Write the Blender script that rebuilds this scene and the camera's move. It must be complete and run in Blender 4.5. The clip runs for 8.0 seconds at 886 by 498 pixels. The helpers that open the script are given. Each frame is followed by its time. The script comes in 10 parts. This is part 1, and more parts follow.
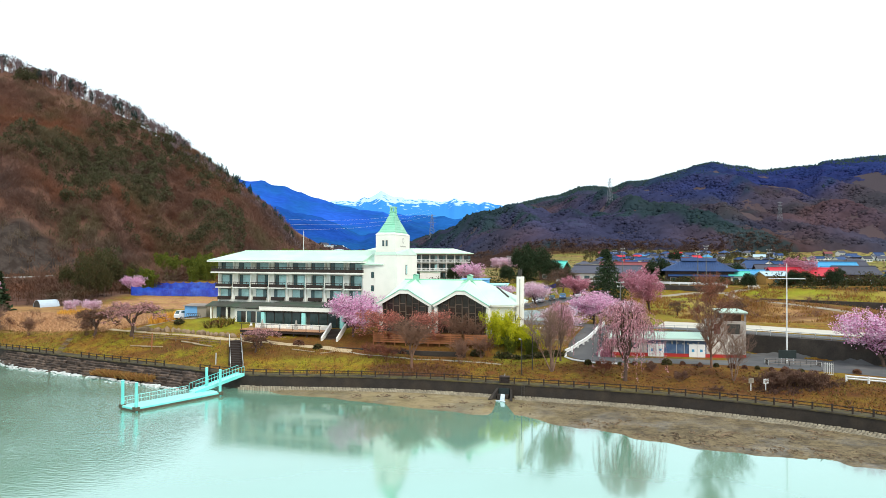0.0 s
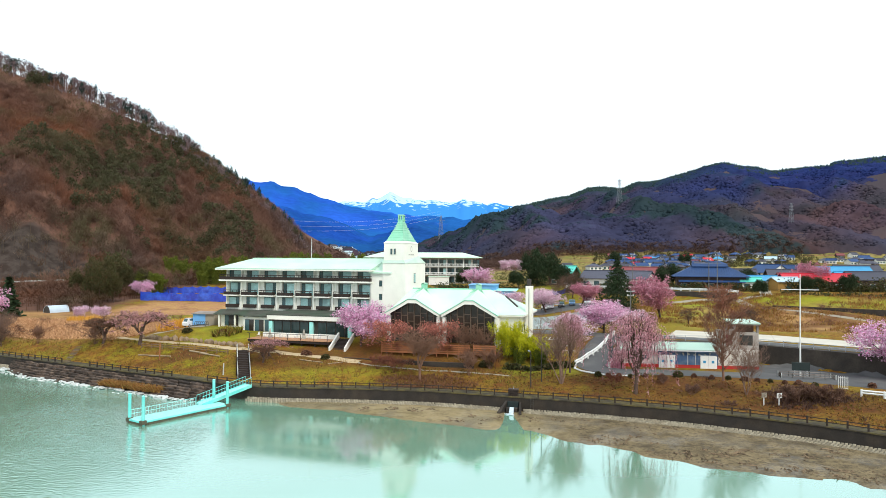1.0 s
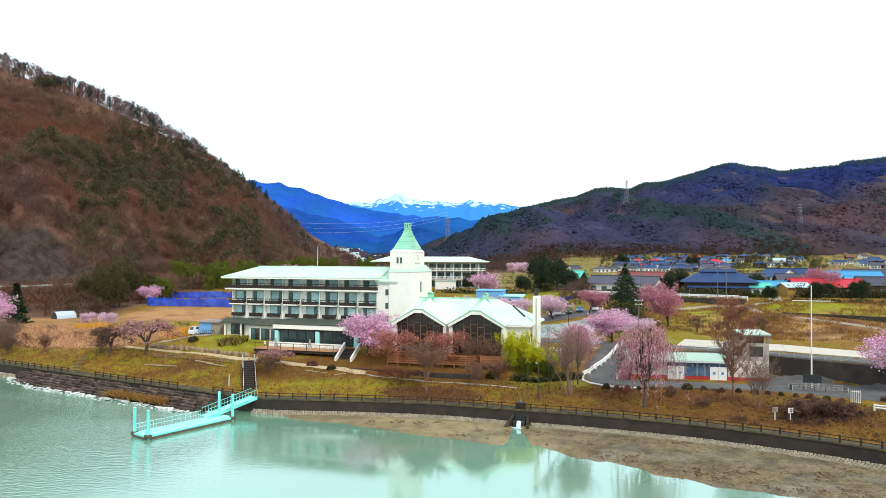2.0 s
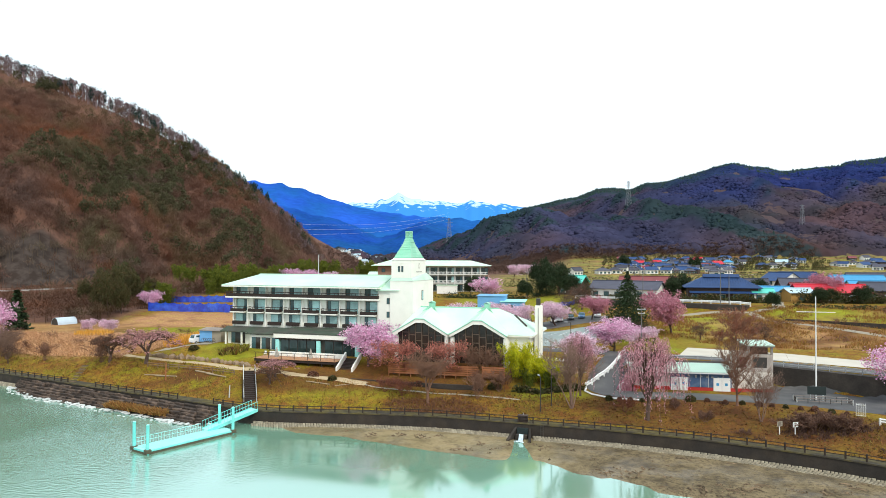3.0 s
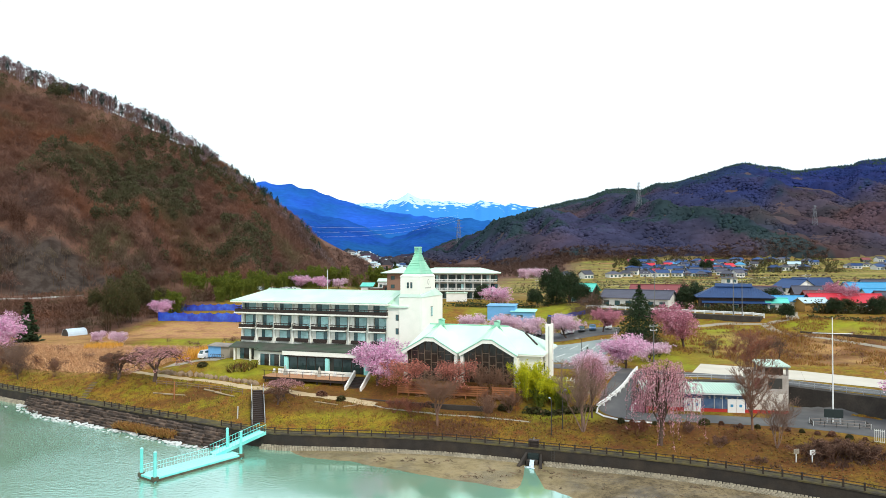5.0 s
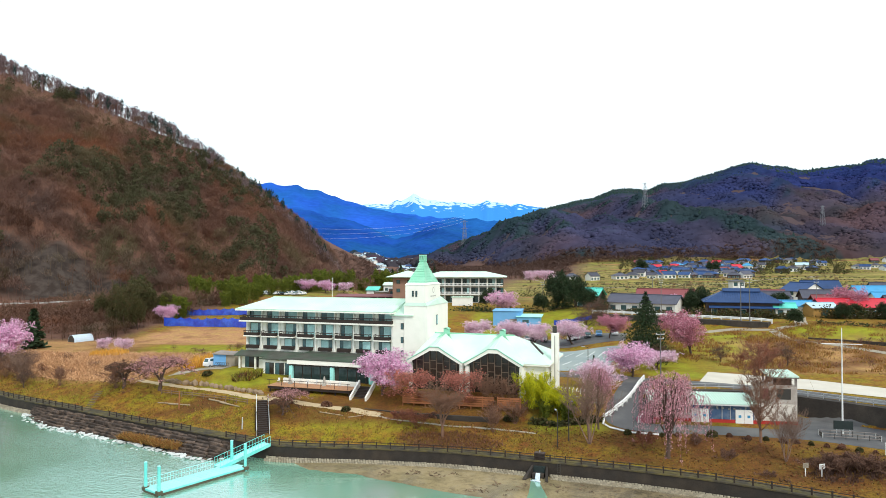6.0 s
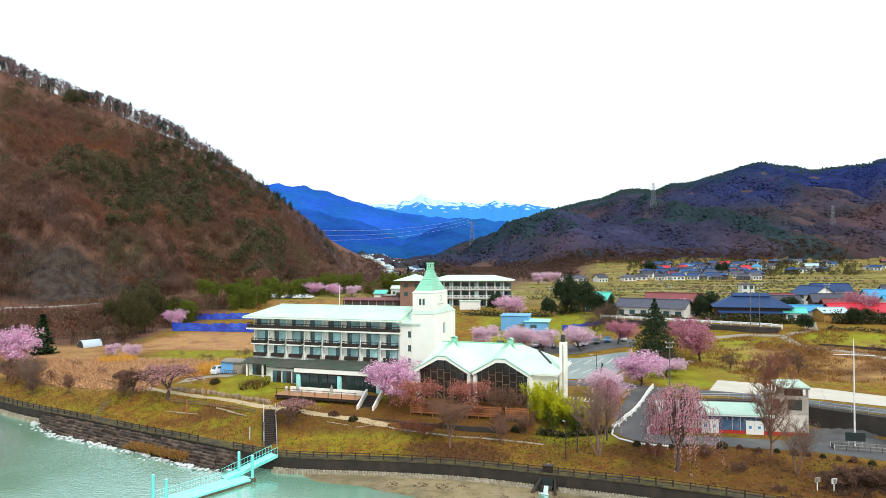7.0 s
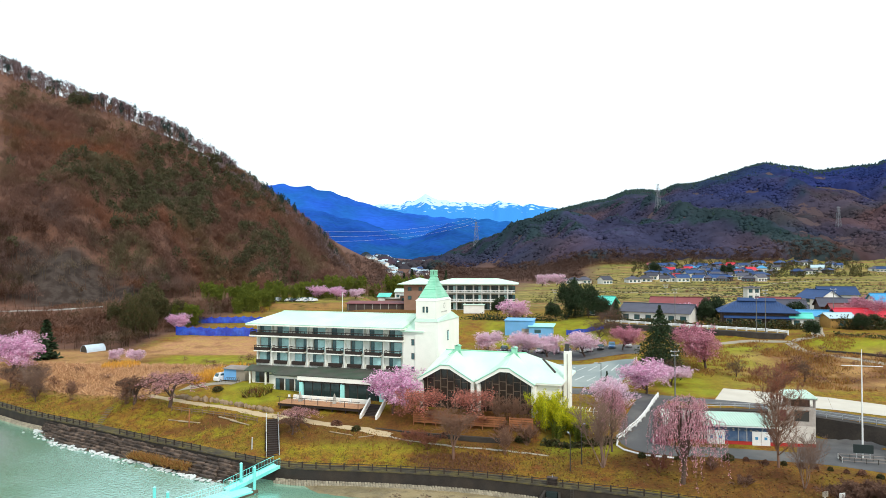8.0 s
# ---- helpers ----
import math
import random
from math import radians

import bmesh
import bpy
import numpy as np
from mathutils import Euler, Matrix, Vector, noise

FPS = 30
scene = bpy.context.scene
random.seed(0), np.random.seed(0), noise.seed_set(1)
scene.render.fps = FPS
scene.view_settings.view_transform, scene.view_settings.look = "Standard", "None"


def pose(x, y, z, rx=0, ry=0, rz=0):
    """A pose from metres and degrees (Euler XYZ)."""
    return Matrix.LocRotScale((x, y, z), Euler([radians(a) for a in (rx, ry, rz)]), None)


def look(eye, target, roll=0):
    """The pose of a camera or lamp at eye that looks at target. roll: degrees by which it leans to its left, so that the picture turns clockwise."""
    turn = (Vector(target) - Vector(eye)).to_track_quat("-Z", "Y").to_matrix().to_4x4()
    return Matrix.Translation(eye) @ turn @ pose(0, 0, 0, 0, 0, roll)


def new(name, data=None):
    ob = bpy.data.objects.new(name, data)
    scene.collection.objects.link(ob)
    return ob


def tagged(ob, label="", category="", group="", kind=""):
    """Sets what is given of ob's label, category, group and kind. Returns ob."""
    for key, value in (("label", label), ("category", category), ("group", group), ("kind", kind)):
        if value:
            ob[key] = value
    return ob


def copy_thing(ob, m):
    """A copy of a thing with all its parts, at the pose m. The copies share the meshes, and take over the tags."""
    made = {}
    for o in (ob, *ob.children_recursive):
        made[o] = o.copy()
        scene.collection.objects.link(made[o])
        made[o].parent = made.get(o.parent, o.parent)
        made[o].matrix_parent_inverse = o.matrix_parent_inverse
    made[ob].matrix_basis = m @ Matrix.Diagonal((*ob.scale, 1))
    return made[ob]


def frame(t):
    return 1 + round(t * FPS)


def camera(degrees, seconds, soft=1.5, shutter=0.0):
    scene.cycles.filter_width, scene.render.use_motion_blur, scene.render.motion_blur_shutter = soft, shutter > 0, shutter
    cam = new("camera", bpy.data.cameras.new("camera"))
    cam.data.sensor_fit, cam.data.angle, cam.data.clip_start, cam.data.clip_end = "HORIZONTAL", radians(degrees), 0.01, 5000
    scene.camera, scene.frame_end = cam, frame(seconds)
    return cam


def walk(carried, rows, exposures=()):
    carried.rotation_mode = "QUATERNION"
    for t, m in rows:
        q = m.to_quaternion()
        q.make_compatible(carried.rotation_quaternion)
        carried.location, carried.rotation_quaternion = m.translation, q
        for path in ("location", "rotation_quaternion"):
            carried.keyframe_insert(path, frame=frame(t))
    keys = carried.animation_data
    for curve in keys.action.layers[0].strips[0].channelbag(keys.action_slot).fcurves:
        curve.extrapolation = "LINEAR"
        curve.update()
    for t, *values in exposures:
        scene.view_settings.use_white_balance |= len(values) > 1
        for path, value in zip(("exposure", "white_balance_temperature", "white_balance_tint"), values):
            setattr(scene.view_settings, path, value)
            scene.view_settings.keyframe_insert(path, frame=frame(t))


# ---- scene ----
cam = camera(65.2, 8.0, soft=0.8)

PATH = [
    (0, (1.154, -3.744, 19.363), (1.14, -1.744, 19.393), 0.3),
    (0.5, (1.234, -3.336, 20.113), (1.207, -1.336, 20.143), 0.3),
    (1, (1.246, -2.927, 20.925), (1.206, -0.928, 20.956), 0.3),
    (1.5, (1.287, -2.52, 21.713), (1.234, -0.521, 21.745), 0.3),
    (3, (1.256, -1.48, 24.159), (1.192, 0.519, 24.191), 0.2),
    (3.5, (1.265, -1.198, 24.963), (1.198, 0.801, 24.994), 0.2),
    (4, (1.259, -0.914, 25.731), (1.185, 1.084, 25.762), 0.1),
    (4.5, (1.231, -0.652, 26.505), (1.148, 1.346, 26.536), 0.1),
    (6, (1.435, 0.244, 28.77), (1.326, 2.24, 28.802), -0.1),
    (6.5, (1.427, 0.468, 29.542), (1.308, 2.465, 29.574), -0.1),
    (7, (1.475, 0.709, 30.267), (1.344, 2.704, 30.299), -0.2),
    (7.5, (1.544, 1.108, 30.914), (1.406, 3.103, 30.947), -0.2),
    (8, (1.553, 1.421, 31.671), (1.41, 3.415, 31.703), -0.2),
]
walk(cam, [(t, look(eye, target, roll)) for t, eye, target, roll in PATH],
     exposures=[(0.0, -0.12), (8.0, -0.12)])

# ---- light: bright overcast sky, soft high sun from the right behind the camera ----
SUN_ELEV, SUN_AZ = 43.0, 148.0
world = bpy.data.worlds.new("sky")
scene.world = world
world.use_nodes = True
wn, wl = world.node_tree.nodes, world.node_tree.links
sky = wn.new("ShaderNodeTexSky")
sky.sky_type, sky.sun_disc = "NISHITA", False
sky.sun_elevation, sky.sun_rotation = radians(SUN_ELEV), radians(SUN_AZ)
sky.air_density, sky.dust_density = 1.0, 2.0
sky_bg = wn["Background"]
sky_bg.inputs["Strength"].default_value = 0.10
cloud_bg = wn.new("ShaderNodeBackground")
cloud_bg.inputs["Color"].default_value = (0.88, 1.0, 1.05, 1)
cloud_bg.inputs["Strength"].default_value = 1.62
both = wn.new("ShaderNodeMixShader")
both.inputs[0].default_value = 0.80
wl.new(sky.outputs[0], sky_bg.inputs["Color"])
wl.new(sky_bg.outputs[0], both.inputs[1])
wl.new(cloud_bg.outputs[0], both.inputs[2])
wl.new(both.outputs[0], wn["World Output"].inputs["Surface"])

sun = new("sun", bpy.data.lights.new("sun", "SUN"))
sun.data.energy, sun.data.angle, sun.data.color = 2.3, radians(10), (1.0, 0.92, 0.80)
SUN_DIR = Vector((math.cos(radians(SUN_ELEV)) * math.sin(radians(SUN_AZ)),
                  math.cos(radians(SUN_ELEV)) * math.cos(radians(SUN_AZ)), math.sin(radians(SUN_ELEV))))
sun.matrix_world = look(SUN_DIR * 300, (0, 0, 0))


# ---- materials ----
def surface(name, col, rough=0.8, var=0.25, scale=1.0, fine=12.0, bump=0.0, metal=0.0, spec=0.3,
            tint=None, tint_scale=0.15, tint_amount=0.5, per_island=0.0, per_object=0.0):
    """A painted or natural surface: broad stains and fine grain on a base colour."""
    m = bpy.data.materials.new(name)
    m.use_nodes = True
    n, l = m.node_tree.nodes, m.node_tree.links
    b = n["Principled BSDF"]
    b.inputs["Roughness"].default_value = rough
    b.inputs["Metallic"].default_value = metal
    b.inputs["Specular IOR Level"].default_value = spec
    geo = n.new("ShaderNodeNewGeometry")
    big = n.new("ShaderNodeTexNoise")
    big.inputs["Scale"].default_value, big.inputs["Detail"].default_value = scale, 4
    small = n.new("ShaderNodeTexNoise")
    small.inputs["Scale"].default_value, small.inputs["Detail"].default_value = fine, 3
    l.new(geo.outputs["Position"], big.inputs["Vector"])
    l.new(geo.outputs["Position"], small.inputs["Vector"])
    total = n.new("ShaderNodeMath")
    total.operation = "MULTIPLY_ADD"
    l.new(big.outputs["Fac"], total.inputs[0])
    total.inputs[1].default_value = 0.62
    half = n.new("ShaderNodeMath")
    half.operation = "MULTIPLY"
    half.inputs[1].default_value = 0.38
    l.new(small.outputs["Fac"], half.inputs[0])
    l.new(half.outputs[0], total.inputs[2])
    ramp = n.new("ShaderNodeMapRange")
    ramp.inputs["From Min"].default_value, ramp.inputs["From Max"].default_value = 0.28, 0.72
    ramp.inputs["To Min"].default_value, ramp.inputs["To Max"].default_value = 1 - var, 1 + var
    l.new(total.outputs[0], ramp.inputs["Value"])
    base = n.new("ShaderNodeRGB")
    base.outputs[0].default_value = (*col, 1)
    last = base.outputs[0]
    if tint:
        spot = n.new("ShaderNodeTexNoise")
        spot.inputs["Scale"].default_value, spot.inputs["Detail"].default_value = tint_scale, 5
        l.new(geo.outputs["Position"], spot.inputs["Vector"])
        sharp = n.new("ShaderNodeMapRange")
        sharp.inputs["From Min"].default_value, sharp.inputs["From Max"].default_value = 0.42, 0.62
        sharp.inputs["To Max"].default_value = tint_amount
        l.new(spot.outputs["Fac"], sharp.inputs["Value"])
        mix = n.new("ShaderNodeMix")
        mix.data_type = "RGBA"
        l.new(sharp.outputs[0], mix.inputs[0])
        l.new(last, mix.inputs[6])
        mix.inputs[7].default_value = (*tint, 1)
        last = mix.outputs[2]
    value = ramp.outputs[0]
    for amount, source in ((per_island, "i"), (per_object, "o")):
        if amount:
            if source == "i":
                rnd = geo.outputs["Random Per Island"]
            else:
                rnd = n.new("ShaderNodeObjectInfo").outputs["Random"]
            spread = n.new("ShaderNodeMapRange")
            spread.inputs["To Min"].default_value, spread.inputs["To Max"].default_value = 1 - amount, 1 + amount
            l.new(rnd, spread.inputs["Value"])
            times = n.new("ShaderNodeMath")
            times.operation = "MULTIPLY"
            l.new(value, times.inputs[0])
            l.new(spread.outputs[0], times.inputs[1])
            value = times.outputs[0]
    scaled = n.new("ShaderNodeVectorMath")
    scaled.operation = "SCALE"
    l.new(last, scaled.inputs[0])
    l.new(value, scaled.inputs["Scale"])
    l.new(scaled.outputs[0], b.inputs["Base Color"])
    if bump:
        bp = n.new("ShaderNodeBump")
        bp.inputs["Strength"].default_value, bp.inputs["Distance"].default_value = 0.6, bump
        l.new(total.outputs[0], bp.inputs["Height"])
        l.new(bp.outputs[0], b.inputs["Normal"])
    return m


def leafage(name, cols, rough=0.7, through_light=0.3, patches=None, patch_scale=0.02):
    """Small leaves, petals or twigs: each island takes its own shade out of a few."""
    m = bpy.data.materials.new(name)
    m.use_nodes = True
    n, l = m.node_tree.nodes, m.node_tree.links
    b = n["Principled BSDF"]
    b.inputs["Roughness"].default_value = rough
    b.inputs["Specular IOR Level"].default_value = 0.15
    geo = n.new("ShaderNodeNewGeometry")
    ramp = n.new("ShaderNodeValToRGB")
    for i, c in enumerate(cols):
        e = ramp.color_ramp.elements[i] if i < 2 else ramp.color_ramp.elements.new(i / (len(cols) - 1))
        e.color = (*c, 1)
    for i, e in enumerate(ramp.color_ramp.elements):
        e.position = i / (len(cols) - 1)
    for i, c in enumerate(cols):
        ramp.color_ramp.elements[i].color = (*c, 1)
    l.new(geo.outputs["Random Per Island"], ramp.inputs[0])
    shade = ramp.outputs[0]
    for k, (tone, lo, hi) in enumerate(patches or ()):
        where = n.new("ShaderNodeTexNoise")
        where.inputs["Scale"].default_value, where.inputs["Detail"].default_value = patch_scale * (1 + 0.6 * k), 4
        shift = n.new("ShaderNodeVectorMath")
        shift.operation = "ADD"
        shift.inputs[1].default_value = (130.0 * k, 70.0 * k, 0)
        l.new(geo.outputs["Position"], shift.inputs[0])
        l.new(shift.outputs[0], where.inputs["Vector"])
        edge = n.new("ShaderNodeMapRange")
        edge.inputs["From Min"].default_value, edge.inputs["From Max"].default_value = lo, hi
        edge.inputs["To Max"].default_value = 0.8
        l.new(where.outputs["Fac"], edge.inputs["Value"])
        mix = n.new("ShaderNodeMix")
        mix.data_type = "RGBA"
        l.new(edge.outputs[0], mix.inputs[0])
        l.new(shade, mix.inputs[6])
        mix.inputs[7].default_value = (*tone, 1)
        shade = mix.outputs[2]
    l.new(shade, b.inputs["Base Color"])
    if through_light:
        tr = n.new("ShaderNodeBsdfTranslucent")
        l.new(shade, tr.inputs["Color"])
        mx = n.new("ShaderNodeMixShader")
        mx.inputs[0].default_value = through_light
        l.new(b.outputs[0], mx.inputs[1])
        l.new(tr.outputs[0], mx.inputs[2])
        l.new(mx.outputs[0], n["Material Output"].inputs["Surface"])
    return m


def glassy(name, col, rough=0.08):
    """Window glass seen from outside in daylight: dark body with a clear gloss."""
    m = surface(name, col, rough=rough, var=0.3, scale=0.6, fine=3.0, spec=0.6)
    return m


WHITE = surface("white_stucco", (0.87, 0.86, 0.79), 0.75, 0.05, 0.25, 6, 0.004, tint=(0.74, 0.76, 0.68), tint_scale=0.35, tint_amount=0.35)
GREENROOF = surface("pale_green_metal_roof", (0.52, 0.74, 0.60), 0.45, 0.08, 0.3, 5, tint=(0.66, 0.78, 0.68), tint_scale=0.2, tint_amount=0.6)
SPIREGREEN = surface("mint_green_sheet_metal", (0.25, 0.60, 0.42), 0.45, 0.1, 0.5, 6, tint=(0.42, 0.68, 0.54), tint_scale=0.4)
DARKBROWN = surface("dark_brown_wood", (0.035, 0.024, 0.020), 0.7, 0.3, 1.5, 14)
MULLION = surface("weathered_mullion_wood", (0.15, 0.105, 0.075), 0.7, 0.25, 1.2, 10)
HALLGLASS = surface("brown_tinted_glazing", (0.035, 0.026, 0.020), 0.15, 0.4, 0.8, 4, spec=0.5)
GLASS = glassy("window_glass", (0.045, 0.10, 0.11))
CURTAIN = surface("blue_curtained_glass", (0.36, 0.58, 0.58), 0.25, 0.25, 0.8, 5, per_object=0.35, spec=0.5)
DARKFRAME = surface("dark_window_frame", (0.05, 0.045, 0.04), 0.5, 0.15)
GREYROOF = surface("grey_green_flat_roof", (0.085, 0.088, 0.075), 0.85, 0.3, 0.5, 6, spec=0.1, tint=(0.055, 0.10, 0.065), tint_scale=0.3, tint_amount=0.6)
DECK = surface("reddish_deck_boards", (0.42, 0.22, 0.12), 0.8, 0.25, 0.8, 9, per_object=0.15)
CONCRETE = surface("weathered_concrete", (0.42, 0.41, 0.37), 0.85, 0.15, 0.6, 9, 0.01, tint=(0.22, 0.21, 0.18), tint_scale=0.4)
QUAY = surface("dark_stone_quay_wall", (0.036, 0.030, 0.026), 0.85, 0.35, 0.8, 6, 0.05, tint=(0.065, 0.048, 0.034), tint_scale=0.5, per_object=0.35)
CAPSTONE = surface("quay_coping", (0.050, 0.042, 0.030), 0.9, 0.4, 1.2, 9, 0.03, tint=(0.105, 0.085, 0.030), tint_scale=0.7, tint_amount=0.9)
APRON = surface("pale_block_apron", (0.31, 0.275, 0.205), 0.9, 0.25, 0.8, 6, per_island=0.22, tint=(0.24, 0.20, 0.14), tint_scale=0.5)
ROCK = surface("dark_river_stone", (0.046, 0.033, 0.027), 0.85, 0.5, 1.4, 9, 0.06, per_object=0.5, tint=(0.17, 0.115, 0.085), tint_scale=0.9, tint_amount=0.6)
PALEROCK = surface("pale_washed_stone", (0.50, 0.52, 0.51), 0.8, 0.15, 0.9, 7, 0.03, per_object=0.2)
ASPHALT = surface("grey_asphalt", (0.090, 0.090, 0.095), 0.9, 0.15, 0.3, 8, tint=(0.17, 0.165, 0.155), tint_scale=0.15)
PARKING = surface("worn_car_park_asphalt", (0.24, 0.29, 0.29), 0.9, 0.12, 0.2, 6, tint=(0.33, 0.36, 0.34), tint_scale=0.1)
PALEPAVE = surface("pale_gravel_yard", (0.31, 0.27, 0.21), 0.95, 0.1, 0.3, 9)
YARDPALE = surface("pale_concrete_yard", (0.56, 0.52, 0.45), 0.9, 0.08, 0.3, 7, tint=(0.50, 0.45, 0.37), tint_scale=0.25, tint_amount=0.4)
PATHSAND = surface("sandy_path", (0.47, 0.36, 0.22), 0.95, 0.15, 0.6, 8, 0.01)
LINEWHITE = surface("road_marking_paint", (0.8, 0.82, 0.82), 0.8, 0.1, 1.0, 8)
RAILWHITE = surface("white_rail_paint", (0.78, 0.79, 0.78), 0.5, 0.08, 0.7, 6)
AQUA = surface("aqua_painted_steel", (0.16, 0.66, 0.62), 0.5, 0.15, 0.7, 6, tint=(0.30, 0.78, 0.72), tint_scale=0.5)
AQUADECK = surface("pale_aqua_deck_plate", (0.36, 0.80, 0.76), 0.55, 0.12, 0.5, 6)
RUST = surface("waterline_rubber_fender", (0.10, 0.09, 0.06), 0.9, 0.3)
BARK = surface("grey_brown_bark", (0.10, 0.065, 0.05), 0.9, 0.3, 1.0, 8)
PALEBARK = surface("pale_grey_bark", (0.23, 0.145, 0.11), 0.9, 0.25, 1.0, 8)
BROWNTWIG = surface("brown_twig_bark", (0.21, 0.115, 0.078), 0.9, 0.3, 0.8, 8)
REDBARK = surface("reddish_twigs", (0.20, 0.075, 0.05), 0.9, 0.3, 0.8, 8)
NETBLUE = surface("blue_netting", (0.008, 0.050, 0.52), 0.7, 0.35, 0.5, 3, tint=(0.030, 0.130, 0.66), tint_scale=0.25, tint_amount=0.7)
net_nodes, net_links = NETBLUE.node_tree.nodes, NETBLUE.node_tree.links
net_gap = net_nodes.new("ShaderNodeBsdfTransparent")
net_mix = net_nodes.new("ShaderNodeMixShader")
net_mix.inputs[0].default_value = 0.12
net_links.new(net_nodes["Principled BSDF"].outputs[0], net_mix.inputs[1])
net_links.new(net_gap.outputs[0], net_mix.inputs[2])
net_links.new(net_mix.outputs[0], net_nodes["Material Output"].inputs["Surface"])
BLUEWALL = surface("light_blue_corrugated_wall", (0.16, 0.40, 0.72), 0.6, 0.1, 0.6, 6)
DARKROOF = surface("dark_blue_tiles", (0.022, 0.058, 0.165), 0.6, 0.2, 0.4, 3, per_object=0.2)
GREYTILE = surface("grey_tiles", (0.065, 0.066, 0.092), 0.6, 0.2, 0.5, 3, per_object=0.25)
REDROOF = surface("red_sheet_roof", (0.52, 0.028, 0.05), 0.5, 0.12, 0.4, 3)
BROWNROOF = surface("dull_red_brown_roof", (0.20, 0.055, 0.06), 0.6, 0.15, 0.4, 3, per_object=0.2)
CYANROOF = surface("bright_blue_sheet_roof", (0.05, 0.28, 0.52), 0.45, 0.12, 0.5, 3)
PALEROOF = surface("pale_blue_grey_sheet_roof", (0.42, 0.56, 0.64), 0.5, 0.12, 0.5, 3)
TEALROOF = surface("teal_sheet_roof", (0.10, 0.55, 0.46), 0.5, 0.12, 0.5, 3)
PLASTER = surface("white_house_plaster", (0.72, 0.72, 0.70), 0.8, 0.08, 0.5, 5, per_object=0.1)
TIMBER = surface("dark_house_timber", (0.07, 0.05, 0.045), 0.8, 0.2, 0.7, 6)
OCHRE = surface("ochre_wall", (0.42, 0.24, 0.07), 0.8, 0.1)
REDBASE = surface("red_painted_plinth", (0.42, 0.035, 0.03), 0.7, 0.15, 0.6, 6)
BLUEPAINT = surface("blue_grey_painted_front", (0.055, 0.105, 0.21), 0.7, 0.3, 0.7, 4, tint=(0.16, 0.20, 0.26), tint_scale=0.8, tint_amount=0.6)
GREYWALL = surface("streaked_grey_concrete_wall", (0.29, 0.255, 0.235), 0.9, 0.2, 0.5, 5, tint=(0.18, 0.15, 0.13), tint_scale=0.6)
BLACKBOARD = surface("dark_board", (0.02, 0.03, 0.03), 0.6, 0.2)
WOODFENCE = surface("red_brown_fence_boards", (0.30, 0.115, 0.05), 0.8, 0.25, 0.8, 9, per_object=0.2)
PYLONGREY = surface("weathered_pylon_steel", (0.20, 0.21, 0.24), 0.7, 0.1)
STEEL = surface("galvanised_steel", (0.42, 0.44, 0.46), 0.45, 0.1, metal=0.4)
POLE = surface("concrete_pole", (0.15, 0.15, 0.15), 0.85, 0.1)
BRICKTAN = surface("tan_brick_cladding", (0.27, 0.16, 0.115), 0.85, 0.12, 0.6, 6)

PINK = leafage("pink_blossom", [(0.60, 0.18, 0.42), (0.88, 0.52, 0.75), (0.74, 0.31, 0.55), (0.95, 0.78, 0.90), (0.85, 0.47, 0.69), (0.96, 0.84, 0.93)])
PALEPINK = leafage("pale_pink_blossom", [(0.76, 0.42, 0.60), (0.93, 0.74, 0.85), (0.66, 0.34, 0.50), (0.96, 0.86, 0.92), (0.88, 0.62, 0.76)])
DEEPPINK = leafage("deep_pink_blossom", [(0.46, 0.13, 0.20), (0.66, 0.28, 0.38), (0.52, 0.18, 0.26), (0.76, 0.42, 0.52), (0.36, 0.12, 0.14)])
WEEPPINK = leafage("hanging_pink_blossom", [(0.68, 0.28, 0.36), (0.82, 0.44, 0.51), (0.54, 0.22, 0.27), (0.88, 0.60, 0.66)])
REDBUD = leafage("red_buds_and_twigs", [(0.60, 0.18, 0.12), (0.76, 0.31, 0.25), (0.62, 0.22, 0.18), (0.42, 0.15, 0.09)], through_light=0.4)
BUDPINK = leafage("dusky_pink_buds", [(0.52, 0.24, 0.25), (0.70, 0.42, 0.43), (0.40, 0.18, 0.17), (0.60, 0.32, 0.33)], through_light=0.3)
TWIGBROWN = leafage("brown_twigs", [(0.17, 0.080, 0.050), (0.12, 0.062, 0.042), (0.22, 0.10, 0.058)], through_light=0.0)
HAZETWIG = leafage("pale_brown_twig_tips", [(0.28, 0.145, 0.09), (0.21, 0.105, 0.066), (0.34, 0.18, 0.105)], through_light=0.3)
FOOTWOOD = leafage("russet_thicket_twigs", [(0.130, 0.064, 0.042), (0.105, 0.054, 0.038), (0.160, 0.080, 0.050)], through_light=0.25,
                   patches=(((0.19, 0.084, 0.048), 0.50, 0.64), ((0.080, 0.066, 0.036), 0.48, 0.62)), patch_scale=0.03)
LIME = leafage("yellow_green_leaves", [(0.50, 0.52, 0.02), (0.86, 0.76, 0.03), (0.24, 0.32, 0.02), (0.70, 0.66, 0.04)], through_light=0.5)
EVERGREEN = leafage("dark_evergreen_needles", [(0.020, 0.040, 0.018), (0.036, 0.062, 0.026), (0.028, 0.046, 0.024), (0.050, 0.062, 0.028)], through_light=0.1)
BAMBOO = leafage("bamboo_leaves", [(0.060, 0.09, 0.015), (0.115, 0.155, 0.020), (0.25, 0.26, 0.034), (0.036, 0.058, 0.014)])
SHRUB = leafage("dark_shrub_leaves", [(0.04, 0.055, 0.02), (0.07, 0.07, 0.025), (0.11, 0.07, 0.035)], through_light=0.15)
REED = leafage("dry_reeds", [(0.64, 0.33, 0.06), (0.78, 0.44, 0.08), (0.46, 0.23, 0.05)])
